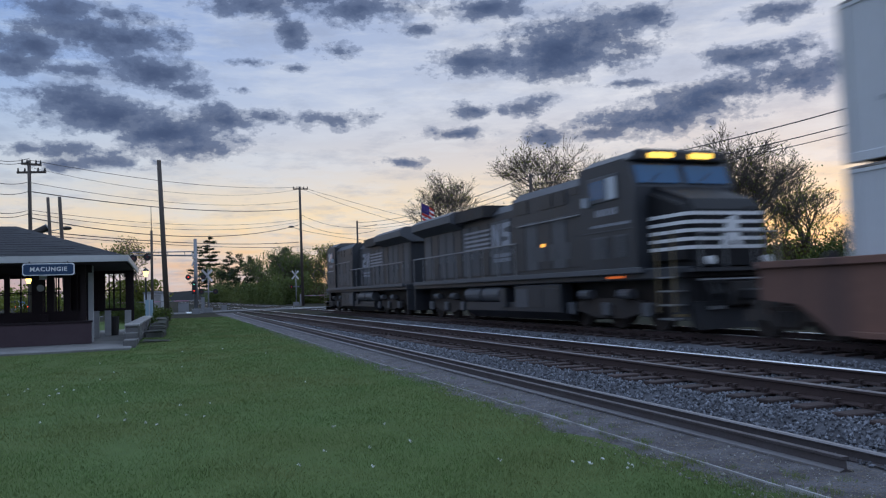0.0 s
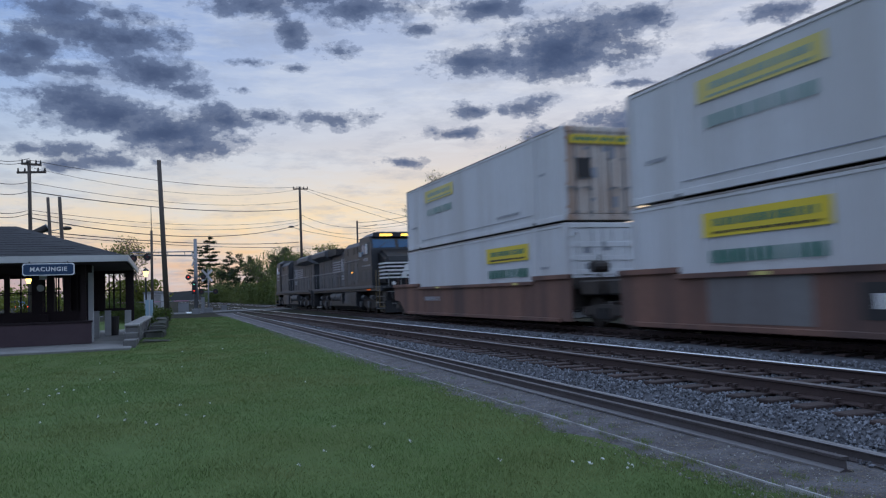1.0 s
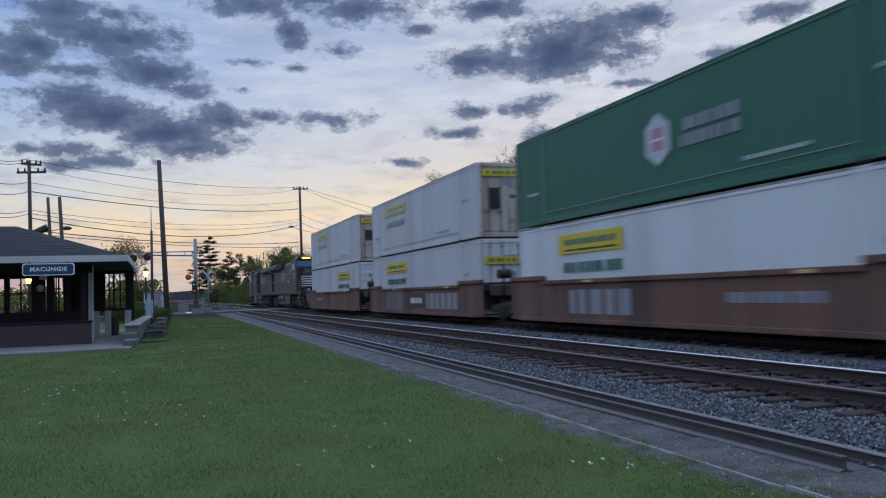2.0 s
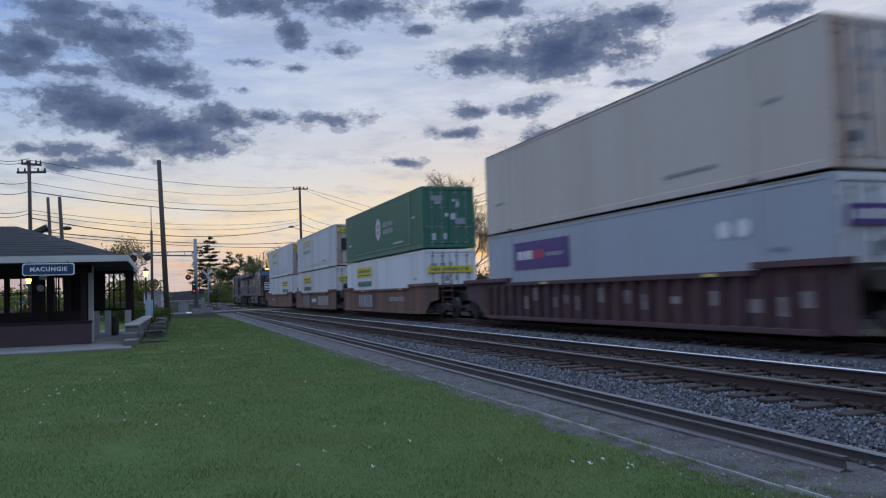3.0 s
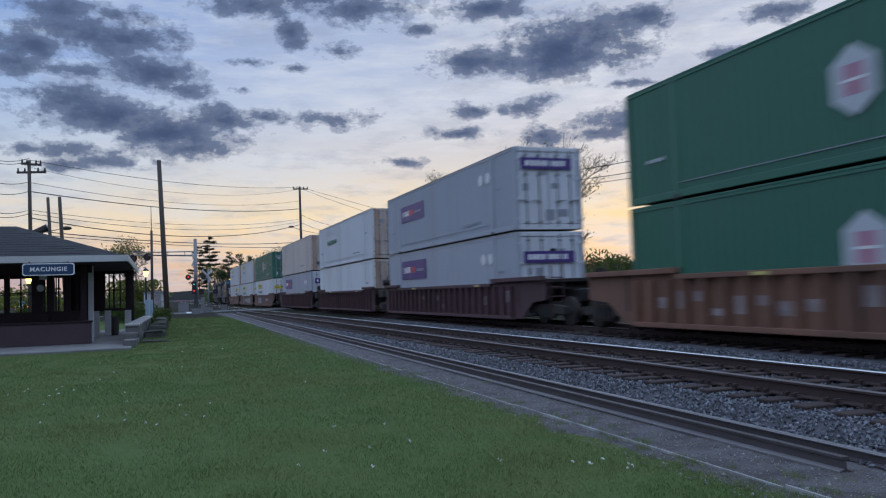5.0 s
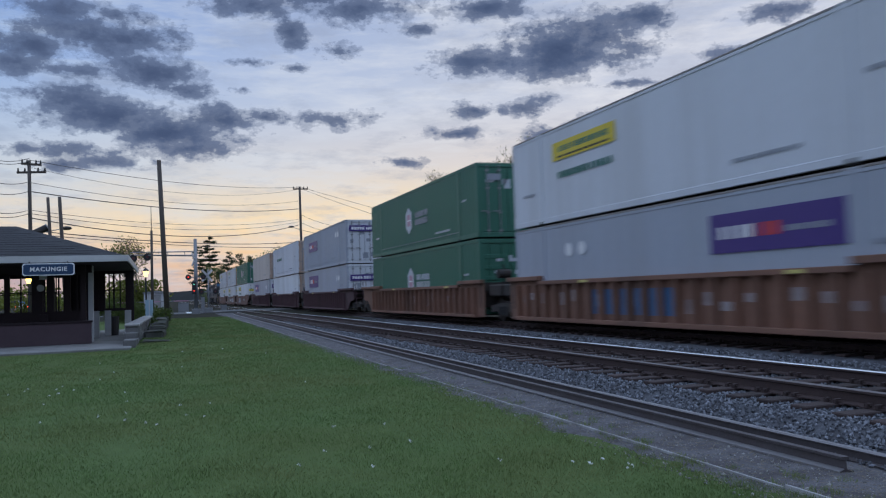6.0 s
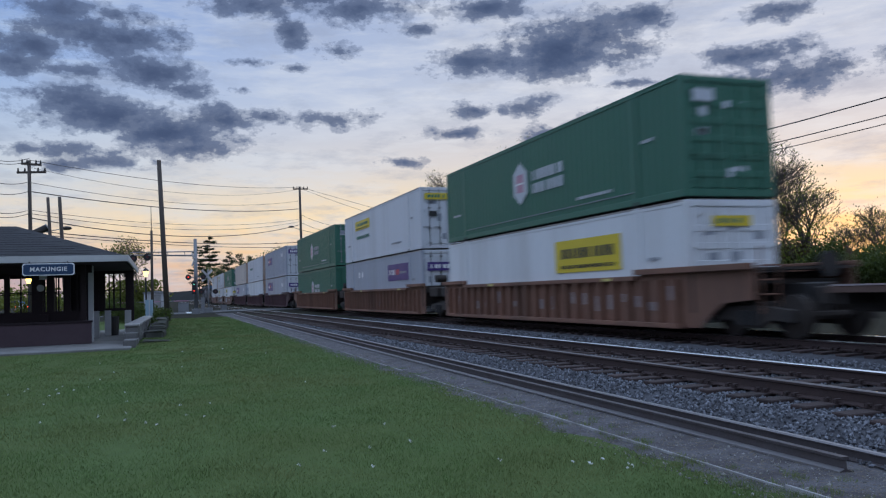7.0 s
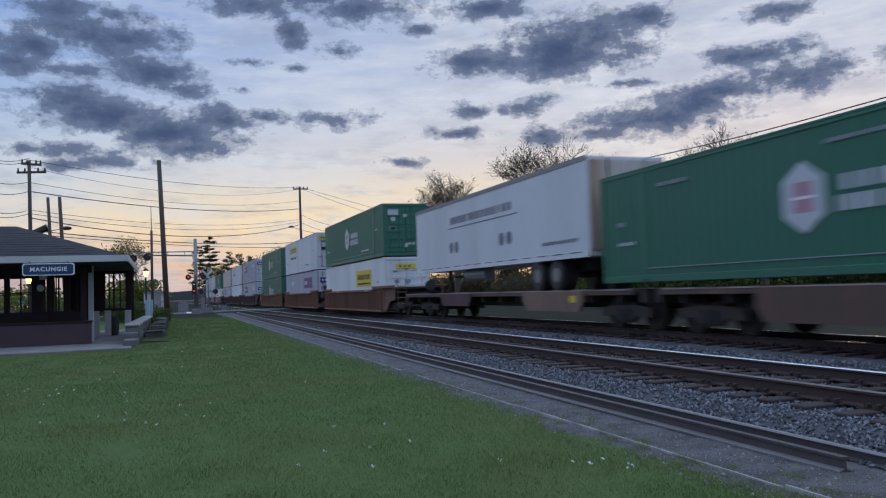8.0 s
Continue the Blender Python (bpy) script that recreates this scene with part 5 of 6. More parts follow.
def grow(wood, tips, rng, p, d, length, r, depth, spread):
    """Branch recursively, each limb in two bent pieces."""
    mid = p + d * length * 0.5 + Vector((rng.uniform(-1, 1), rng.uniform(-1, 1), rng.uniform(-0.3, 0.6))) * length * 0.07
    end = p + d * length + Vector((rng.uniform(-1, 1), rng.uniform(-1, 1), rng.uniform(-0.2, 0.8))) * length * 0.10
    wood.limb(p, mid, r, r * 0.86)
    wood.limb(mid, end, r * 0.86, r * 0.68)
    if depth == 0:
        tips.append(end)
        return
    if depth < 3:
        tips.append(mid)
    n = 3 if depth > 1 and rng.random() < 0.6 else 2
    for i in range(n + 1):
        a = rng.random() * 6.283
        side = Vector((math.cos(a), math.sin(a), rng.uniform(-0.1, 0.35)))
        nd = (d * rng.uniform(0.55, 1.0) + side * spread * rng.uniform(0.5, 1.1)).normalized()
        start = end if i < n else mid
        grow(wood, tips, rng, start, nd, length * rng.uniform(0.62, 0.82), max(r * rng.uniform(0.42, 0.60), 0.009), depth - 1, spread)


def broad_tree(x, y, z, height, spread, leaves, leaf_size, label, seed, leaf_mat=None, depth=6, low_leaves=0):
    rng = random.Random(seed)
    tree = thing("tree", label, "tree", (x, y, z), "trees behind the tracks")
    wood, tips = Sticks(), []
    trunk_h = height * 0.22
    grow(wood, tips, rng, Vector((0, 0, -0.2)), Vector((rng.uniform(-0.06, 0.06), rng.uniform(-0.06, 0.06), 1)).normalized(), trunk_h, height * 0.02, depth, spread)
    top = max(t.z for t in tips)
    s = height / top
    wood.v = [(a * s, b * s, c * s) for a, b, c in wood.v]
    part("trunk", grid_mesh("trunk", wood.v, wood.f, BARK), None, tree, "bare forked trunk and fine twigs")
    crown = Sticks()
    for _ in range(leaves):
        t = rng.choice(tips) * s
        crown.leaf(t + Vector((rng.gauss(0, 0.35), rng.gauss(0, 0.35), rng.gauss(0, 0.3))), leaf_size * rng.uniform(0.6, 1.3), rng)
    for _ in range(low_leaves):
        a, rr = rng.random() * 6.283, rng.random() ** 0.5 * height * 0.33
        crown.leaf(Vector((math.cos(a) * rr, math.sin(a) * rr, rng.random() ** 1.4 * height * 0.42)), leaf_size * rng.uniform(0.8, 1.6), rng)
    part("crown", grid_mesh("crown", crown.v, crown.f, leaf_mat or LEAF), None, tree, "sparse spring leaves")
    return tree


def conifer(x, y, z, height, label, seed):
    """An old pine: flat tiers of boughs with gaps of sky between them."""
    rng = random.Random(seed)
    tree = thing("pine_tree", label, "tree", (x, y, z), "pine trees beyond the crossing")
    wood = Sticks()
    wood.limb(Vector((0, 0, -0.3)), Vector((0.1, 0, height)), height * 0.018, 0.03)
    crown = Sticks()
    h = height * 0.22
    while h < height * 0.99:
        k = h / height
        for _ in range(rng.choice((3, 4, 5)) if k < 0.9 else 3):
            reach = height * 0.22 * min(1.0, 0.45 + 1.4 * (k - 0.2)) * (1.10 - k ** 2.2) * rng.uniform(0.45, 1.15) + 0.35
            a = rng.random() * 6.283
            rise = rng.uniform(-0.05, 0.28)
            out = Vector((math.cos(a), math.sin(a), rise))
            root = Vector((0, 0, h + rng.uniform(-0.25, 0.25)))
            wood.limb(root, root + out * reach, 0.07, 0.02)
            for _ in range(int(26 + reach * 34)):
                f = 0.25 + 0.75 * rng.random() ** 0.8
                wide = 0.12 + 0.26 * f * reach * 0.55
                p = root + out * reach * f + Vector((rng.gauss(0, wide), rng.gauss(0, wide), rng.gauss(0.03, 0.17)))
                crown.leaf(p, rng.uniform(0.18, 0.38) * max(1.0, height / 14), rng)
        h += height * rng.uniform(0.035, 0.075)
    part("trunk", grid_mesh("trunk", wood.v, wood.f, BARK), None, tree)
    part("crown", grid_mesh("crown", crown.v, crown.f, NEEDLE), None, tree, "ragged tiers of dark needles")
    return tree


def scrub(name, spots, label, material, seed, leaf, count):
    """A belt of bushes of many leaves. spots: x, y, radius, height."""
    rng = random.Random(seed)
    s = Sticks()
    for x, y, r, h in spots:
        base = ground_z(x, y) - 0.05 if x < 6 else -0.45
        blobs = [(rng.gauss(0, 0.4) * r, rng.gauss(0, 0.4) * r, rng.uniform(0.15, 0.75) * h, rng.uniform(0.3, 0.6)) for _ in range(9)]
        for _ in range(int(count * r * h)):
            bx, by, bz, br = rng.choice(blobs)
            u = Vector((rng.gauss(0, 1), rng.gauss(0, 1), rng.gauss(0, 1))).normalized() * rng.random() ** 0.4
            p = Vector((x + bx + u.x * br * r, y + by + u.y * br * r, base + max(0.05, bz + u.z * br * h * 0.55)))
            s.leaf(p, leaf * rng.uniform(0.6, 1.4), rng)
    return tagged(new(name, grid_mesh(name, s.v, s.f, material)), label, "bushes", kind="stuff")


broad_tree(*spot(20.4, 92), -0.4, 15.4, 0.66, 1500, 0.20, "wide bare tree with small spring buds", 11, depth=7)
broad_tree(*spot(28.3, 78), -0.4, 16.2, 0.62, 2600, 0.19, "tall rounded tree just coming into leaf", 12, depth=7)
broad_tree(*spot(24.9, 95), -0.4, 11.0, 0.60, 900, 0.22, "smaller budding tree beside the line", 21)
broad_tree(*spot(41.6, 56), -0.4, 12.6, 0.70, 1500, 0.15, "large old tree with bare twisted limbs and green lower leaves", 13, depth=7, low_leaves=2600)
broad_tree(*spot(44.4, 66), -0.4, 10.0, 0.70, 2600, 0.16, "tree hung with fresh leaves against the sunset", 14, low_leaves=1800)
broad_tree(*spot(38.6, 62), -0.4, 11.4, 0.62, 500, 0.14, "slender bare tree with fine twigs", 15, low_leaves=500)
broad_tree(*spot(47.6, 78), -0.4, 8.0, 0.66, 1500, 0.18, "low leafy tree on the skyline", 16, low_leaves=1400)
broad_tree(*spot(-1.6, 96), -0.2, 8.8, 0.60, 1800, 0.24, "bushy tree with green lower branches behind the station", 17, low_leaves=5000)
broad_tree(*spot(11.4, 128), -0.3, 9.8, 0.60, 1500, 0.34, "thin bare tree beyond the crossing", 18)
def clear(bearing, dist):
    """How much further off a tree on this bearing must stand to be clear of the tracks."""
    return max(1.0, 18.5 / (math.sin(radians(bearing)) * dist))


def far_pine(bearing, dist, height, label, seed):
    k = clear(bearing, dist)
    return conifer(*spot(bearing, dist * k), -0.4, height * k, label, seed)


far_pine(3.2, 150, 12.2, "tall ragged dark pine", 31)
far_pine(2.5, 168, 11.2, "broad dark pine behind the crossing", 35)
far_pine(4.5, 155, 9.6, "dark pine with a broken top", 32)
far_pine(5.2, 165, 10.0, "slender dark pine beyond the road", 33)
far_pine(5.9, 158, 9.4, "dark pine among bushes", 34)
far_pine(8.3, 160, 11.4, "dark pine standing over the shrubs", 36)
for i, (b, d, hh) in enumerate(((6.6, 140, 8.6), (7.4, 136, 9.4), (8.2, 134, 10.0), (9.0, 137, 9.6), (9.8, 140, 8.6), (10.5, 133, 8.2), (3.9, 142, 6.6))):
    k = clear(b, d)
    broad_tree(*spot(b, d * k), -0.4, hh * k, 0.60, 2600, 0.26 * k, "spring-green tree in the belt beyond the road", 61 + i, HAZYLEAF, 5, 3200)

rng = random.Random(77)
belt = []
for i in range(16):
    b, d = 3.6 + i * 0.52, 128 + rng.uniform(-8, 8)
    k = clear(b, d)
    belt.append((*spot(b, d * k), rng.uniform(2.4, 3.8) * k, (4.2 + 2.4 * math.exp(-((i - 8.0) / 3.0) ** 2)) * rng.uniform(0.75, 1.1) * k))
scrub("far_hedge", belt, "dense belt of green trees and shrubs beyond the road", HAZYLEAF, 41, 0.32, 85)
scrub("hedge_by_the_line", [(*spot(12.5 + i * 1.0, 118 - i * 1.7 + rng.uniform(-3, 3)), rng.uniform(2.8, 3.8), rng.uniform(4.2, 5.6)) for i in range(34)],
      "brown and green brush along the far side of the tracks", BRUSH, 42, 0.26, 150)
scrub("undergrowth", [(*spot(30.5 + i * 0.7, 60 + rng.uniform(-5, 6)), rng.uniform(1.8, 2.8), rng.uniform(3.2, 4.8)) for i in range(29)],
      "green undergrowth at the foot of the trees", LEAF2, 43, 0.24, 170)
scrub("thicket", [(*spot(24.0 + i * 0.9, 70 + rng.uniform(-4, 4)), rng.uniform(2.2, 3.0), rng.uniform(3.0, 4.4)) for i in range(30)],
      "grey-brown twiggy thicket behind the tracks", BRUSH, 46, 0.22, 130)
scrub("shrubs", [(*spot(-14 + i * 1.2, 100 + rng.uniform(-6, 6)), rng.uniform(2.5, 3.6), rng.uniform(2.4, 4.4)) for i in range(12)],
      "green shrubs behind the station", LEAF, 44, 0.36, 60)


scrub("wall_shrubs", [(-0.5, 38.5, 0.22, 0.55), (-0.45, 41.0, 0.25, 0.7), (-0.4, 43.5, 0.28, 0.8), (-0.4, 46.0, 0.3, 0.9), (-0.35, 50.0, 0.55, 1.0), (-0.1, 53.0, 0.6, 1.1), (-2.4, 54.0, 1.2, 1.7), (-1.5, 56.0, 1.2, 1.9), (-3.6, 57.0, 1.4, 1.8)], "dark green shrubs by the wall and shelter", LEAF2, 45, 0.12, 900)


def guard_rail():
    """A low steel guard rail along the lane beyond the tracks."""
    g = thing("guard_rail", "low grey steel guard rail on posts beyond the tracks", "guard rail", (33.0, 0, -0.45))
    part("beam", prism(bmesh.new(), [(0.0, 0.62), (-0.07, 0.68), (0.0, 0.74), (-0.07, 0.82), (0.0, 0.88), (0.03, 0.88), (0.03, 0.62)], "y", 20, 52), STEEL, g)
    for i in range(17):
        part("post", B(0.03, 0.15, 20.2 + i * 1.95, 20.32 + i * 1.95, -0.2, 0.84), POLEWOOD, g)


guard_rail()


def make_distance():
    """Low wooded rise that closes the horizon all round."""
    bm = bmesh.new()
    n = 240
    lo, hi = [], []
    for i in range(n):
        a = i / n * 6.28319
        d = 620
        h = 6.5 + 3.5 * noise.noise((math.cos(a) * 6, math.sin(a) * 6, 0)) + 4 * noise.noise((math.cos(a) * 40, math.sin(a) * 40, 3))
        lo.append(bm.verts.new((math.sin(a) * d, math.cos(a) * d, -2)))
        hi.append(bm.verts.new((math.sin(a) * (d + 25), math.cos(a) * (d + 25), h)))
    for i in range(n):
        bm.faces.new((lo[i], lo[(i + 1) % n], hi[(i + 1) % n], hi[i]))
    tagged(new("backdrop", finish(bm, "backdrop", FARWOODS)), "low wooded hills on the horizon", "hills", kind="structure")


make_distance()

# ---- poles and wires -------------------------------------------------------


def wire(points, sag, r=0.012, name="overhead_wire", label="black overhead wire hanging between poles"):
    """One sagging tube of four sides."""
    a, b = Vector(points[0]), Vector(points[1])
    n = 16
    side = (b - a).cross(Vector((0, 0, 1))).normalized()
    verts, faces = [], []
    for i in range(n + 1):
        f = i / n
        p = a.lerp(b, f) - Vector((0, 0, 4 * sag * f * (1 - f)))
        verts += [tuple(p + side * r), tuple(p + Vector((0, 0, r))), tuple(p - side * r), tuple(p - Vector((0, 0, r)))]
        if i:
            k = i * 4
            faces += [(k - 4 + c, k - 4 + (c + 1) % 4, k + (c + 1) % 4, k + c) for c in range(4)]
    return tagged(new(name, grid_mesh(name, verts, faces, WIRE)), label, "cable", "overhead wires")


def pole(x, y, z, top, r, label, lean=(0, 0), arms=(), material=None, name="utility_pole"):
    """A tapered pole with cross-arms and insulators. arms: height, half length, turn."""
    p = thing(name, label, "utility pole", (x, y, z), "poles")
    h = top - z
    part("shaft", rod(bmesh.new(), (0, 0, -0.3), (lean[0], lean[1], h), r, r * 0.72, 10), material or POLEWOOD, p, smooth=True)
    for az, half, turn in arms:
        c, s = math.cos(radians(turn)), math.sin(radians(turn))
        bm = bmesh.new()
        box(bm, -half, half, -0.06, 0.06, az - 0.07, az + 0.07)
        bmesh.ops.rotate(bm, verts=bm.verts, cent=(0, 0, az), matrix=Matrix.Rotation(radians(turn), 3, "Z"))
        arm = part("cross_arm", bm, POLEWOOD, p)
        for k in (-0.92, -0.45, 0.45, 0.92):
            part("insulator", rod(bmesh.new(), (c * half * k, s * half * k, az + 0.06), (c * half * k, s * half * k, az + 0.30), 0.07, 0.04, 8), DARKMETAL, arm)
    return p


pole(0.40, 55.0, -0.22, 10.34, 0.185, "tall bare wooden pole leaning slightly, nothing attached", lean=(-0.42, 0))
pole(-8.2, 60.0, -0.2, 10.95, 0.15, "wooden power pole with two cross-arms and a streetlight", arms=((10.9, 0.62, 20), (10.35, 0.95, -14)), lean=(-0.15, 0))
pole(-6.55, 58.0, -0.2, 8.2, 0.13, "weathered pale wooden pole stub", lean=(-0.42, 0))
pole(-5.85, 58.0, -0.2, 8.25, 0.15, "dark wooden pole leaning slightly", lean=(-0.42, 0))
pole(-0.60, 62.0, -0.2, 6.3, 0.12, "slim dark pole with a thin rod on top", lean=(0, 0))
tagged(new("aerial_rod", finish(rod(bmesh.new(), (-0.6, 62, 6.05), (-0.62, 62, 8.1), 0.03, 0.02, 6), "aerial_rod", WIRE)), "thin metal rod atop a slim pole", "aerial")
pole(16.75, 100.0, -0.1, 14.9, 0.19, "wooden power pole with a cross-arm and a streetlight", arms=((14.7, 0.95, -5),), lean=(-0.1, 0))
pole(22.0, 91.9, -0.4, 9.8, 0.14, "short wooden line pole beyond the tracks")
pole(22.0, 45.0, -0.4, 8.35, 0.15, "brown wooden line pole beside the far track")
pole(22.0, -6.0, -0.4, 8.6, 0.15, "wooden line pole beside the far track, carrying wires")


def street_light(x, y, z, dx, dy, label):
    lamp = thing("street_light", label, "streetlight", (x, y, z), "streetlights on poles")
    part("arm", rod(bmesh.new(), (0, 0, 0), (dx, dy, 0.35), 0.035, 0.03, 6), STEEL, lamp)
    bm = bmesh.new()
    bmesh.ops.create_uvsphere(bm, u_segments=10, v_segments=6, radius=0.3, matrix=Matrix.Translation((dx * 1.15, dy * 1.15, 0.38)) @ Matrix.Diagonal((1.2, 0.6, 0.45, 1)))
    part("lamp_head", bm, DARKMETAL, lamp)


street_light(-8.2, 60, 5.9, 1.9, -0.4, "unlit streetlight on a curved steel arm")
street_light(16.7, 100, 9.4, -1.1, -0.4, "unlit streetlight on the power pole")
street_light(-5.9, 58, 4.4, -1.4, -0.3, "small unlit streetlight on a pole")


def transformer(x, y, z):
    t = thing("transformer", "grey can transformer hung on a pole, tilted in view", "transformer", (x, y, z, 0, 62, 12))
    part("tank", rod(bmesh.new(), (0, 0, -0.55), (0, 0, 0.55), 0.24, n=14), DARKMETAL, t)
    part("lid", rod(bmesh.new(), (0, 0, 0.55), (0, 0, 0.62), 0.27, n=14), STEEL, t)


transformer(-7.75, 59.8, 6.1)

A_TOP, C_TOP = (-8.35, 60.0), (16.65, 100.0)
for za, zc, sag, rr in ((11.0, 14.85, 0.75, 0.02), (10.5, 14.6, 1.3, 0.014), (9.46, 13.1, 1.0, 0.016), (8.85, 12.1, 0.75, 0.034), (7.57, 10.8, 0.9, 0.016), (7.34, 10.5, 1.1, 0.018), (7.05, 10.1, 1.4, 0.034), (6.2, 7.9, 0.55, 0.034), (5.95, 7.3, 0.4, 0.024)):
    wire(((A_TOP[0], A_TOP[1], za), (C_TOP[0], C_TOP[1], zc)), sag, rr)
for za, zb in ((11.1, 9.55), (10.9, 9.4), (9.5, 8.37), (8.85, 7.75), (7.57, 6.72), (7.34, 6.45)):
    wire(((A_TOP[0], A_TOP[1], za), (-9.1, 48.0, zb - 0.35)), 0.25, 0.02)
for zc, e in ((11.4, (24.2, 91, 9.3)), (10.4, (24.0, 91, 8.6)), (9.4, (44, 116, 9.0)), (14.9, (70, 128, 8.0)), (14.7, (52, 118, 8.4)), (7.2, (46, 112, 7.6))):
    wire(((C_TOP[0], C_TOP[1], zc), e), 0.9, 0.022)
for z0, z1, z2, rr in ((8.25, 8.5, 9.6, 0.022), (7.7, 7.9, 9.2, 0.018), (7.4, 7.65, 8.9, 0.015)):
    wire(((22.0, -6.0, z1), (22.0, 45.0, z0)), 1.45, rr)
    wire(((22.0, 45.0, z0), (22.0, 91.9, z2)), 0.7, rr)


def flag():
    f = thing("flag", "red, white and blue striped flag hanging on a pole", "flag", (24.5, 75.0, -0.4))
    part("flagpole", rod(bmesh.new(), (0, 0, 0), (0, 0, 10.9), 0.06, 0.035, 8), STEEL, f)
    for k in range(7):
        bm = bmesh.new()
        z = 8.75 + k * 0.24
        pts = [(0.05 + i * 0.19, 0.10 * math.sin(i * 1.3)) for i in range(8)]
        for i in range(7):
            drop0, drop1 = -0.11 * i * 0.9, -0.11 * (i + 1) * 0.9
            vs = [bm.verts.new(v) for v in ((pts[i][0], pts[i][1], z + drop0), (pts[i + 1][0], pts[i + 1][1], z + drop1), (pts[i + 1][0], pts[i + 1][1], z + 0.24 + drop1), (pts[i][0], pts[i][1], z + 0.24 + drop0))]
            bm.faces.new(vs)
        part("stripe", bm, REDMARK if k % 2 == 0 else WHITEMARK, f)
    bm = bmesh.new()
    for i in range(4):
        x0, x1 = 0.05 + i * 0.19, 0.05 + (i + 1) * 0.19
        y0, y1 = 0.10 * math.sin(i * 1.3) - 0.02, 0.10 * math.sin((i + 1) * 1.3) - 0.02
        d0, d1 = -0.1 * i, -0.1 * (i + 1)
        bm.faces.new([bm.verts.new(v) for v in ((x0, y0, 9.5 + d0), (x1, y1, 9.5 + d1), (x1, y1, 10.43 + d1), (x0, y0, 10.43 + d0))])
    part("canton", bm, PURPLE, f)


flag()

# ---- level crossing --------------------------------------------------------
RED_LIT = glow("lit_red_lamp", (1.0, 0.06, 0.04), 1.0)
GREEN_LIT = glow("lit_green_lamp", (0.25, 1.0, 0.65), 0.8)
TAIL_LIT = glow("lit_tail_lamp", (1.0, 0.05, 0.03), 6.0)
RED_DARK = mat("dark_red_lens", (0.10, 0.02, 0.02), 0.3, bump=0)


def crossing_signal(x, y, z, height, label, cantilever=False, lit=True):
    """A mast with crossbuck boards, round flashers and a box at its foot."""
    s = thing("crossing_signal", label, "crossing signal", (x, y, z), "level crossing signals")
    r = 0.17 if cantilever else 0.07
    part("mast", rod(bmesh.new(), (0, 0, -0.2), (0, 0, height), r, r * 0.85, 12), STEEL, s, smooth=True)
    part("base_box", B(-0.35, 0.35, -0.3, 0.3, -0.1, 0.45, bevel=0.03), STEEL, s)
    hx = height * (0.72 if cantilever else 0.86)
    for a in (45, -45):
        bm = B(-0.75, 0.75, -0.03, 0.0, -0.10, 0.10)
        bmesh.ops.rotate(bm, verts=bm.verts, cent=(0, 0, 0), matrix=Matrix.Rotation(radians(a), 3, "Y"))
        bmesh.ops.rotate(bm, verts=bm.verts, cent=(0, 0, 0), matrix=Matrix.Rotation(radians(62 if cantilever else 30), 3, "Z"))
        bmesh.ops.translate(bm, verts=bm.verts, vec=(-0.1, -r - 0.03, hx))
        part("crossbuck_board", bm, WHITE_EDGE, s, "white crossbuck board")
    zl = hx - 1.5
    part("flasher_bar", B(-0.75, 0.75, -r - 0.08, -r, zl - 0.05, zl + 0.05), STEEL, s)
    for k, on in ((-0.62, lit), (0.62, False)):
        f = part("flasher", rod(bmesh.new(), (k, -r - 0.15, zl), (k, -r - 0.09, zl), 0.24, n=16), BLACKINK, s)
        part("lens", rod(bmesh.new(), (k, -r - 0.19, zl), (k, -r - 0.15, zl), 0.07, n=12), RED_LIT if on else RED_DARK, f)
    return s


m = crossing_signal(2.85, 72.0, -0.12, 6.5, "grey crossing signal mast with white crossbuck and one red flasher lit", True)
part("cantilever_arm", rod(bmesh.new(), (0, 0, 5.05), (-5.6, 10.0, 5.70), 0.075, 0.06, 8), STEEL, m)
part("cantilever_arm", rod(bmesh.new(), (0, 0, 5.40), (-5.6, 10.0, 5.95), 0.05, 0.05, 8), STEEL, m)
for k in (0.15, 0.4, 0.65, 0.9):
    part("arm_strut", rod(bmesh.new(), (-5.6 * k, 10 * k, 5.05 + 0.65 * k), (-5.6 * k, 10 * k, 5.40 + 0.55 * k), 0.03, n=6), STEEL, m)
for k in (-5.3, -4.0):
    fl = part("arm_flasher", rod(bmesh.new(), (k, -k * 1.78 - 0.2, 5.35), (k, -k * 1.78 - 0.1, 5.35), 0.36, n=16), BLACKINK, m)
    part("lens", rod(bmesh.new(), (k, -k * 1.78 - 0.24, 5.35), (k, -k * 1.78 - 0.2, 5.35), 0.13, n=12), RED_DARK, fl)
crossing_signal(4.15, 77.0, -0.12, 4.0, "thin crossing mast with dark flashers beside the road", False, False)
crossing_signal(16.4, 103.0, -0.1, 4.6, "crossing mast with flashers on the far side of the tracks", False, True)


def gate_arm(x0, x1, y, z, label):
    g = thing("gate_arm", label, "crossing gate", (0, y, z), "crossing gates")
    n = 9
    for i in range(n):
        a, b = x0 + (x1 - x0) * i / n, x0 + (x1 - x0) * (i + 1) / n
        part("gate_section", B(min(a, b), max(a, b), -0.03, 0.03, -0.045, 0.045), PINKMARK if i % 2 else EDGING, g)
    part("gate_post", B(x0 - 0.15, x0 + 0.15, -0.15, 0.15, -z - 0.2, 0.25), STEEL, g)


gate_arm(3.6, -7.5, 76.0, 1.05, "lowered red and white crossing gate")
gate_arm(17.2, 24.0, 104.0, 1.15, "lowered striped gate across the far lane")


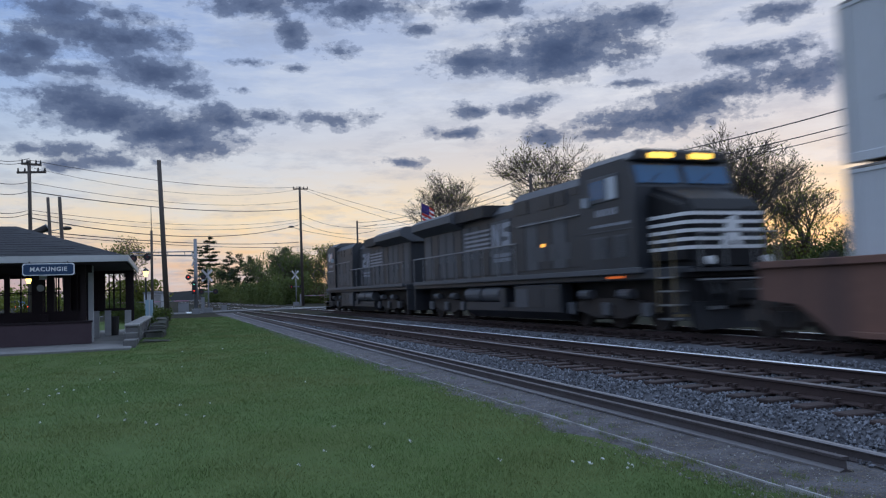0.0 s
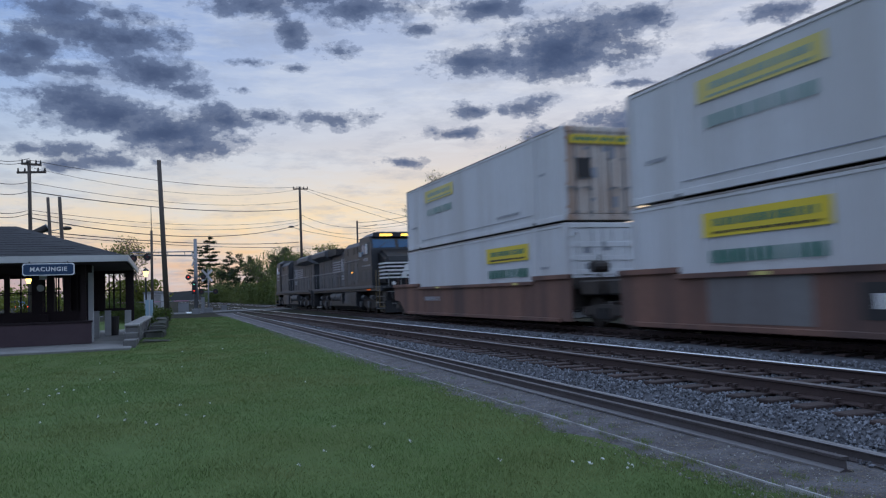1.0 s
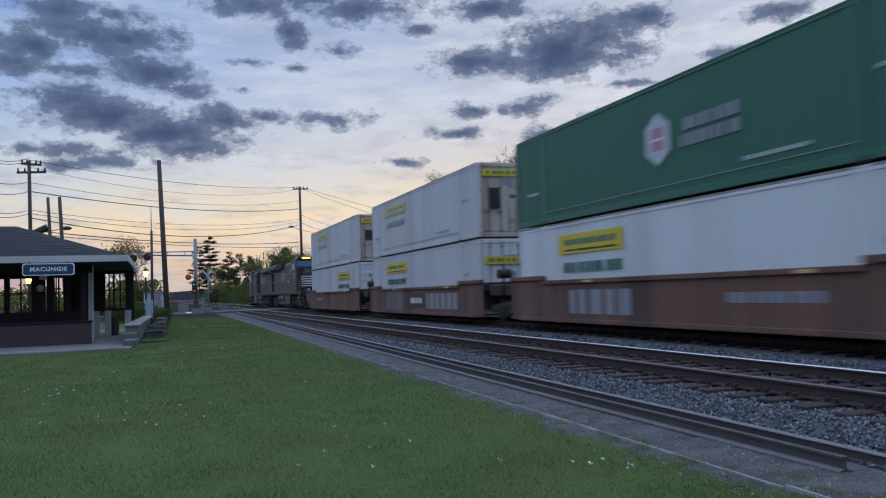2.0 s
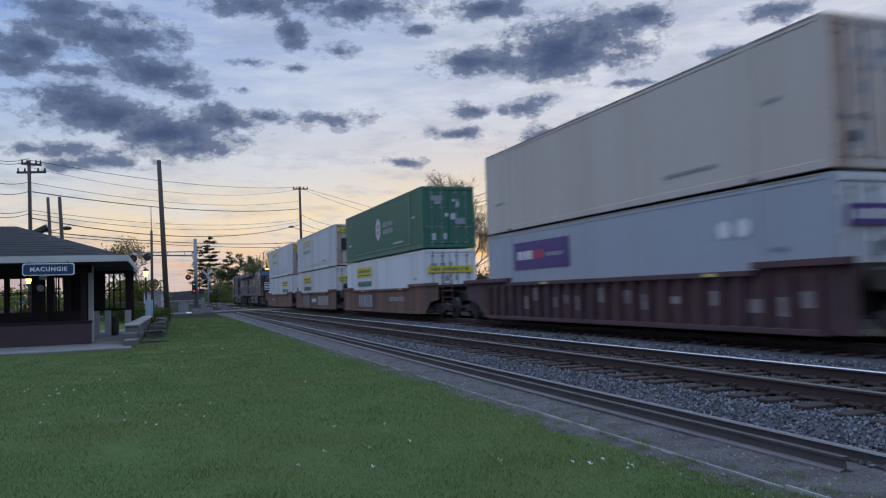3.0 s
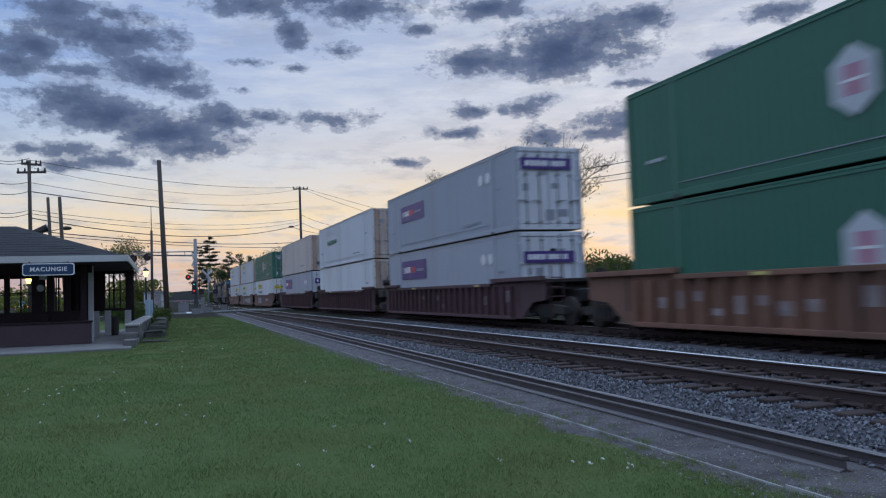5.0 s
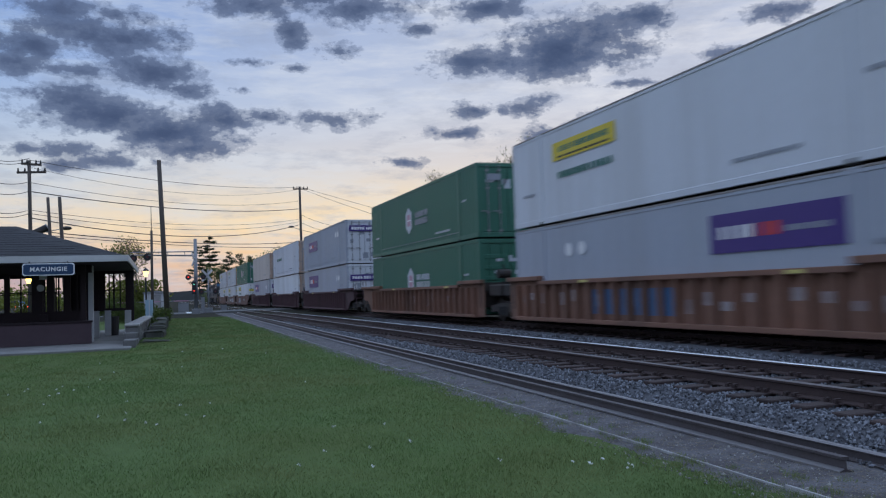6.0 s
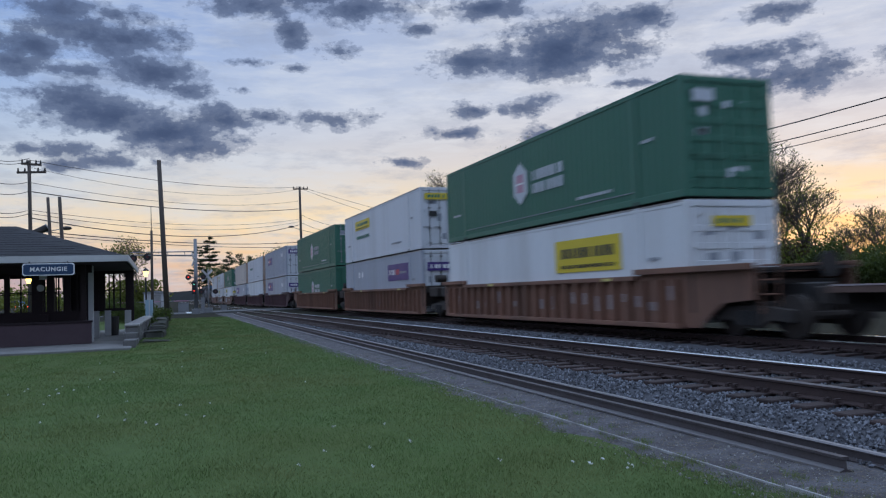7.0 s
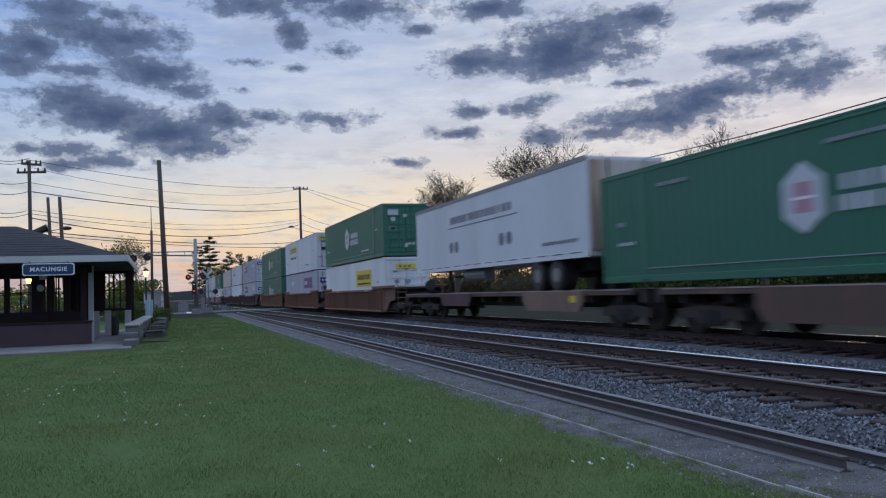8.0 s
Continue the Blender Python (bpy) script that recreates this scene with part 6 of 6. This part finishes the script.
def traffic_light(x, y, z, label):
    t = thing("traffic_light", label, "traffic light", (x, y, z), "signals down the line")
    part("housing", B(-0.17, 0.17, -0.1, 0.1, -0.55, 0.55, bevel=0.02), BLACKINK, t)
    part("green_lens", rod(bmesh.new(), (0, -0.12, 0.28), (0, -0.1, 0.28), 0.06, n=12), GREEN_LIT, t)
    part("red_lens", rod(bmesh.new(), (0, -0.12, -0.28), (0, -0.1, -0.28), 0.07, n=12), RED_LIT, t)
    part("bracket", B(-0.05, 0.05, 0.0, 0.4, -0.05, 0.05), STEEL, t)


traffic_light(2.68, 71.6, 2.15, "small signal head with green and red lamps lit")

# ---- station shelter --------------------------------------------------------
BROWN = mat("dark_brown_boards", (0.024, 0.015, 0.017), 0.75, grain=6, vary=0.3, bump=0.15, dirt=(0.042, 0.030, 0.031), streaks=True, spec=0.25)
BROWN_WALL = mat("brown_painted_wall", (0.056, 0.032, 0.039), 0.75, grain=6, vary=0.2, bump=0.15, dirt=(0.085, 0.060, 0.066), dirt_amount=0.4)
SHINGLE = mat("dark_shingle", (0.018, 0.018, 0.022), 0.9, grain=18, vary=0.35, bump=0.5, island=0.3)
TRIM = mat("white_trim_paint", (0.50, 0.50, 0.50), 0.6, grain=6, vary=0.1, bump=0.05, dirt=(0.33, 0.32, 0.30))
SIGNBLUE = mat("blue_sign_enamel", (0.012, 0.045, 0.115), 0.4, grain=6, vary=0.1, bump=0)
LAMPGLOW = glow("lantern_glow", (1.0, 0.66, 0.16), 4.0)
CARWHITE = mat("white_car_paint", (0.60, 0.60, 0.60), 0.3, grain=3, vary=0.05, bump=0)
SLAB = mat("worn_concrete_slab", (0.19, 0.185, 0.18), 0.9, grain=8, vary=0.2, bump=0.2, dirt=(0.11, 0.105, 0.10), dirt_amount=0.6)
GZ = -0.32


def station():
    st = thing("station_shelter", "dark brown open station shelter with hip roof and white fascia", "station", (0, 0, GZ))
    x0, x1, yf, yb = -15.0, -1.15, 31.0, 44.0
    e = 3.15
    # hip roof with a soffit
    bm = bmesh.new()
    rx, rz = -5.7, 4.80
    ring = [bm.verts.new(v) for v in ((x0, yf, e), (x1, yf, e), (x1, yb, e), (x0, yb, e))]
    a, b = bm.verts.new((-6.5, 37.5, rz)), bm.verts.new((rx, 37.5, rz))
    bm.faces.new((ring[0], ring[1], b, a))
    bm.faces.new((ring[1], ring[2], b))
    bm.faces.new((ring[2], ring[3], a, b))
    bm.faces.new((ring[3], ring[0], a))
    bm.faces.new(ring)
    roof = part("roof", bm, SHINGLE, st, "dark shingled hip roof")
    rng = random.Random(9)
    me = finish(B(-0.45, 0.45, -0.05, 0.22, -0.006, 0.006), "shingle_course", SHINGLE)
    slope = math.atan2(rz - e, 37.5 - yf)
    for r in range(14):
        f = r / 14
        y, z = yf + (37.5 - yf) * f, e + (rz - e) * f + 0.02
        xa, xb = x0 + (-6.5 - x0) * f, x1 + (rx - x1) * f
        n = int((xb - max(xa, -8.6)) / 0.92)
        for i in range(n):
            o = new("shingle", me)
            o.parent = roof
            o.matrix_basis = pose(xb - 0.95 - i * 0.92 - (r % 2) * 0.4, y + 0.1, z + 0.012, math.degrees(slope), 0, rng.uniform(-0.5, 0.5))
    part("fascia", B(x0, x1, yf - 0.06, yf - 0.003, e - 0.20, e + 0.03), TRIM, st, "white fascia board")
    part("fascia", B(x1 + 0.003, x1 + 0.06, yf - 0.06, yb, e - 0.20, e + 0.03), TRIM, st, "white fascia board")
    part("soffit", B(x0 + 0.05, x1 - 0.05, yf + 0.02, yb - 0.02, e - 0.24, e - 0.2), BROWN, st)
    part("header_beam", B(x0, -2.45, 32.6, 32.85, 2.62, e - 0.24), BROWN, st)
    # floor slab
    part("floor_slab", B(x0, -0.95, 27.9, 46.0, -0.3, 0.0, bevel=0.02), SLAB, st)
    # low front wall
    part("low_wall", B(x0, -2.42, 31.9, 32.15, 0.0, 0.77, bevel=0.015), BROWN_WALL, st)
    part("wall_cap", B(x0, -2.38, 31.86, 32.19, 0.77, 0.84, bevel=0.01), BROWN, st)
    # screen of window openings behind it
    def screen(y, xa, xb, z0, z1, openings, sill=None):
        """Boards round openings: list of (x0, x1); the bands below and above are whole."""
        w = part("screen_wall", B(xa, xb, y, y + 0.12, z0 if sill is None else sill, z0 + 0.12), BROWN, st)
        part("screen_top", B(xa, xb, y, y + 0.12, z1, e - 0.24), BROWN, w)
        edges = [xa] + [v for o in openings for v in o] + [xb]
        for i in range(0, len(edges), 2):
            if edges[i + 1] - edges[i] > 0.02:
                part("stud", B(edges[i], edges[i + 1], y, y + 0.12, z0 + 0.12, z1), BROWN, w)
        for o in openings:
            m0 = (o[0] + o[1]) / 2
            part("mullion", B(m0 - 0.025, m0 + 0.025, y + 0.03, y + 0.09, z0 + 0.12, z1), BROWN, w)
            zm = (z0 + z1) / 2 + 0.1
            part("muntin", B(o[0], m0 - 0.025, y + 0.03, y + 0.09, zm - 0.02, zm + 0.02), BROWN, w)
            part("muntin", B(m0 + 0.025, o[1], y + 0.03, y + 0.09, zm - 0.02, zm + 0.02), BROWN, w)
        return w
    screen(33.6, -15.0, -2.6, 1.08, 2.59, [(-14, -12.8), (-12.2, -11), (-10.4, -9.2), (-8.6, -7.4), (-6.45, -5.54), (-5.35, -4.61), (-4.24, -4.10), (-3.85, -3.52), (-3.27, -2.81)], 0.62)
    screen(39.5, -2.83, -1.22, 1.08, 2.78, [(-2.40, -2.07), (-2.0, -1.54)])
    screen(43.2, -15.0, -3.2, 1.0, 2.75, [(-14, -12.5), (-12, -10.6), (-10.2, -8.7), (-8.2, -5.6), (-5.4, -4.3)])
    for x, y in ((-2.72, 32.4), (-2.55, 33.6), (-2.76, 39.56), (-1.27, 39.56), (-3.2, 43.2), (-8.5, 43.2)):
        part("post", B(x - 0.09, x + 0.09, y - 0.09, y + 0.09, 0.0, e - 0.24), BROWN if y > 39 or y == 32.4 else TRIM, st)
    for x, y in ((-2.62, 37.0), (-2.22, 38.2), (-1.35, 37.0)):
        part("pale_panel", B(x - 0.13, x + 0.13, y - 0.03, y + 0.03, 0.0, 1.12), TRIM, st, "pale panel under the screen")
    # interior details
    part("bench", B(-12.0, -3.4, 33.0, 33.4, 0.42, 0.48), BROWN, st)
    part("pillar", B(-4.32, -4.02, 33.3, 33.5, 0.0, 1.1), BROWN, st)
    part("clock", rod(bmesh.new(), (-4.30, 33.52, 2.10), (-4.30, 33.58, 2.10), 0.13, n=20), TRIM, st, "small round white notice")
    part("notice", B(-4.34, -4.08, 33.57, 33.6, 2.42, 2.60), WHITE_EDGE, st, "small pale notice")
    part("bin", rod(bmesh.new(), (-2.0, 38.6, 0.0), (-2.0, 38.6, 0.85), 0.2, 0.22, 12), DARKMETAL, st)


station()


def station_sign():
    s = thing("station_sign", "dark blue enamel sign lettered MACUNGIE with white border", "sign", (-3.70, 30.90, 2.385))
    def plate(w, h, y0, y1, c):
        return prism(bmesh.new(), [(-w + c, -h), (w - c, -h), (w, -h + c), (w, h - c), (w - c, h), (-w + c, h), (-w, h - c), (-w, -h + c)], "y", y0, y1)
    part("border", plate(0.83, 0.215, -0.02, 0.02, 0.06), WHITEMARK, s)
    part("face", plate(0.795, 0.18, -0.026, -0.02, 0.05), SIGNBLUE, s)
    cu = bpy.data.curves.new("lettering", "FONT")
    cu.body = "MACUNGIE"
    cu.size, cu.align_x, cu.align_y, cu.extrude, cu.space_character, cu.offset = 0.205, "CENTER", "CENTER", 0.004, 1.18, 0.006
    cu.materials.append(WHITEMARK)
    t = new("lettering", cu)
    t.parent = s
    t.matrix_basis = pose(0, -0.032, 0, 90, 0, 0)
    for x in (-0.6, 0.6):
        part("hanger", B(x - 0.02, x + 0.02, -0.01, 0.10, 0.2, 0.28), DARKMETAL, s)


station_sign()


def lantern(x, y, z, top, label):
    l = thing("street_lamp", label, "street lamp", (x, y, z), "lit lanterns")
    h = top - z
    part("post", rod(bmesh.new(), (0, 0, 0), (0, 0, h - 0.45), 0.06, 0.045, 10), BLACKINK, l)
    part("foot", rod(bmesh.new(), (0, 0, 0), (0, 0, 0.5), 0.13, 0.07, 10), BLACKINK, l)
    part("glass", rod(bmesh.new(), (0, 0, h - 0.40), (0, 0, h - 0.08), 0.10, 0.19, 6), LAMPGLOW, l, "glowing yellow lantern glass")
    part("cap", rod(bmesh.new(), (0, 0, h - 0.08), (0, 0, h + 0.14), 0.23, 0.03, 6), BLACKINK, l)


lantern(-0.86, 52.0, -0.25, 3.05, "black iron street lamp with a lit yellow lantern")
lantern(-7.0, 50.0, -0.25, 2.75, "black iron street lamp, lit, behind the shelter")


def stone_wall():
    w = thing("stone_wall", "low grey stone wall with a flat cap beside the platform", "wall", (0, 0, GZ))
    rng = random.Random(19)
    mats = STONEWALL

    def shift(v):
        return (v - 29.5) * 0.022

    y = 28.9
    n = 0
    while y < 46:
        ln = rng.uniform(0.55, 0.95)
        for row in range(3):
            h0, h1 = row * 0.2, row * 0.2 + 0.19
            if y < 29.6 and row > 0:
                continue
            if y < 30.4 and row > 1:
                continue
            off = 0.3 if row % 2 else 0.0
            part("block", B(-1.22 + shift(y) + rng.uniform(-0.02, 0.02), -0.80 + shift(y) + rng.uniform(-0.02, 0.02), y + off, y + off + ln - 0.025, h0 - 0.1, h1, bevel=0.018), mats, w)
        y += ln
    y = 30.4
    while y < 46:
        part("cap_stone", B(-1.26 + shift(y), -0.76 + shift(y), y, y + 1.18, 0.60, 0.68, bevel=0.015), CONCRETE, w)
        y += 1.2


STONEWALL = mat("grey_wall_stone", (0.16, 0.155, 0.15), 0.9, grain=10, vary=0.35, bump=0.5, dirt=(0.09, 0.085, 0.08), dirt_amount=0.5, island=0.3)
# Darker than the wall stone, with a greenish mottle.
DARKSTONE = mat("dark_mottled_stone", (0.075, 0.073, 0.070), 0.95, grain=9, vary=0.4, bump=0.6, dirt=(0.05, 0.055, 0.035), dirt_amount=0.7, spec=0.1)
stone_wall()


def banner(x, y, z, label, material):
    b = thing("banner", label, "banner", (x, y, z))
    part("post", rod(bmesh.new(), (0, 0, 0), (0, 0, 1.6), 0.04, n=8), TRIM, b)
    part("panel", B(-0.2, 0.2, -0.03, 0.03, 0.35, 1.5, bevel=0.02), material, b)


PALEBLUE = mat("pale_blue_vinyl", (0.30, 0.42, 0.50), 0.5, grain=6, vary=0.1, bump=0.02)
banner(-0.62, 47.0, -0.28, "pale blue upright panel on a post by the wall", PALEBLUE)


def hut(x, y, z):
    h = thing("equipment_hut", "small pale metal equipment hut beside the crossing", "hut", (x, y, z))
    part("body", B(-1.3, 1.3, -1.2, 1.2, 0, 2.1, bevel=0.03), TRIM, h)
    part("roof", prism(bmesh.new(), [(-1.4, 2.1), (1.4, 2.1), (1.4, 2.2), (0, 2.36), (-1.4, 2.2)], "y", -1.3, 1.3), STEEL, h)
    part("door", B(-0.45, 0.45, -1.23, -1.2, 0.05, 1.95), CONCRETE, h)


hut(-0.45, 93.0, -0.15)


def parked_car(x, y, z, rz, label, lit):
    c = thing("car", label, "car", (x, y, z, 0, 0, rz), "cars on the road")
    bm = prism(bmesh.new(), [(-2.2, 0.35), (-2.25, 0.75), (-2.05, 0.98), (-1.75, 1.02), (-1.35, 1.45), (0.45, 1.47), (1.05, 1.02), (1.95, 0.88), (2.2, 0.65), (2.2, 0.35)], "x", -0.88, 0.88)
    bmesh.ops.bevel(bm, geom=[e for e in bm.edges if abs(e.verts[0].co.x - e.verts[1].co.x) < 0.01], offset=0.05, segments=2, affect="EDGES")
    part("body", bm, CARWHITE, c)
    part("rear_window", prism(bmesh.new(), [(-1.72, 1.06), (-1.74, 1.06), (-1.40, 1.41), (-1.38, 1.41)], "x", -0.7, 0.7), WINDSHIELD, c)
    for s in (-1, 1):
        part("side_window", prism(bmesh.new(), [(-1.5, 1.04), (-1.2, 1.38), (0.35, 1.40), (0.8, 1.04)], "x", s * 0.88, s * 0.89), WINDSHIELD, c)
        part("tail_lamp", B(s * 0.5, s * 0.88, -2.28, -2.2, 0.72, 0.92), TAIL_LIT if lit else RED_DARK, c)
        for yy in (-1.35, 1.35):
            w = part("wheel", rod(bmesh.new(), (s * 0.70, yy, 0.32), (s * 0.90, yy, 0.32), 0.32, n=18), BLACKINK, c)
            part("rim", rod(bmesh.new(), (s * 0.90, yy, 0.32), (s * 0.91, yy, 0.32), 0.19, n=12), STEEL, w)
    part("number_plate", B(-0.25, 0.25, -2.27, -2.24, 0.5, 0.62), WHITE_EDGE, c)


parked_car(-15.5, 110.0, 0.15, -8, "white car with lit red tail lamps waiting at the crossing", True)


def low_boxes():
    """Signal cabinets at the crossing's edge."""
    for x, y, h, w in ((2.1, 83.5, 0.9, 0.5), (6.0, 84.0, 0.55, 0.3)):
        b = thing("signal_cabinet", "small grey metal signal cabinet near the road", "cabinet", (x, y, -0.1), "signal cabinets")
        part("body", B(-w, w, -0.3, 0.3, 0, h, bevel=0.03), STEEL, b)
        part("lid", B(-w - 0.04, w + 0.04, -0.34, 0.34, h, h + 0.05, bevel=0.01), STEEL, b)


low_boxes()


def rubble():
    """Flat stones and rough steps beside the wall."""
    rng = random.Random(3)
    for y, x, w, d, h in ((31.2, -0.2, 0.5, 0.7, 0.035), (35.2, -0.22, 0.36, 1.0, 0.26), (37.3, -0.2, 0.34, 1.0, 0.34), (39.4, -0.18, 0.36, 1.0, 0.30), (41.6, -0.12, 0.34, 1.1, 0.38), (44, -0.1, 0.36, 1.2, 0.34), (46.5, -0.02, 0.34, 1.2, 0.42), (49, 0.05, 0.34, 1.2, 0.40)):
        bm = B(-w, w, -d, d, -0.2, h, bevel=0.06)
        for v in bm.verts:
            v.co += Vector((rng.uniform(-0.05, 0.05), rng.uniform(-0.08, 0.08), rng.uniform(-0.03, 0.03)))
        ob = tagged(new("flat_stone", finish(bm, "flat_stone", DARKSTONE)), "rough flat grey stone lying beside the wall", "stone", "flat stones")
        ob.matrix_basis = pose(x, y, ground_z(x, y), 0, 0, rng.uniform(-8, 8))


rubble()


def flowers():
    """Clover and dandelion heads in the lawn."""
    rng = random.Random(23)
    s = Sticks()
    for cx, cy, n, sp in ((-1.9, 16, 14, 1.2), (-0.6, 12, 5, 1.5), (0.6, 10, 8, 1.6), (2.2, 8.4, 6, 0.8), (3.75, 6.4, 6, 0.25), (1.5, 18, 8, 3.0), (-2.2, 9, 4, 0.8)):
        for _ in range(n):
            x, y = rng.gauss(cx, sp * 0.5), rng.gauss(cy, sp)
            if x > 4.2 or y < 5:
                continue
            p = Vector((x, y, ground_z(x, y) + 0.05))
            for _ in range(7):
                s.leaf(p + Vector((rng.gauss(0, 0.009), rng.gauss(0, 0.009), rng.gauss(0, 0.006))), 0.024, rng)
    tagged(new("clover_flowers", grid_mesh("clover_flowers", s.v, s.f, WHITEMARK)), "scattered small white clover flowers in the lawn", "flowers", kind="stuff")


flowers()


def straw():
    """Dry stalks and sparse tufts on the dirt strip."""
    rng = random.Random(29)
    s = Sticks()
    for _ in range(5200):
        y = 4.2 + 16 * rng.random() ** 1.8
        x = rng.uniform(4.15, 5.7)
        a, ln = rng.random() * 6.283, rng.uniform(0.02, 0.07)
        p = Vector((x, y, ground_z(x, y) + 0.022))
        s.limb(p, p + Vector((math.cos(a) * ln, math.sin(a) * ln, rng.uniform(-0.004, 0.012))), 0.0011, 0.0007)
    tagged(new("straw", grid_mesh("straw", s.v, s.f, STRAW)), "dry pale straw strewn over the dirt strip", "straw", kind="stuff")
    t = Sticks()
    for _ in range(90):
        y = 4.4 + 12 * rng.random() ** 1.5
        x = 4.55 + rng.gauss(0, 0.22)
        for _ in range(26):
            a = rng.random() * 6.283
            p = Vector((x + rng.gauss(0, 0.035), y + rng.gauss(0, 0.05), ground_z(x, y) + 0.01))
            t.limb(p, p + Vector((math.cos(a) * 0.02, math.sin(a) * 0.02, rng.uniform(0.02, 0.055))), 0.002, 0.0006)
    tagged(new("grass_tufts", grid_mesh("grass_tufts", t.v, t.f, BLADE)), "sparse yellowish grass tufts along the edging", "grass", kind="stuff")


STRAW = mat("dry_straw", (0.26, 0.22, 0.15), 0.9, grain=6, vary=0.3, bump=0, island=0.4, spec=0.1)
straw()


def motions():
    """The train runs at an even pace along its straight track."""
    for ob, q, lift, turned in MOVING:
        walk(ob, [(k * 0.5, pose(TRACK_X, q + SPEED * k * 0.5, lift, 0, 0, turned)) for k in range(17)])


motions()
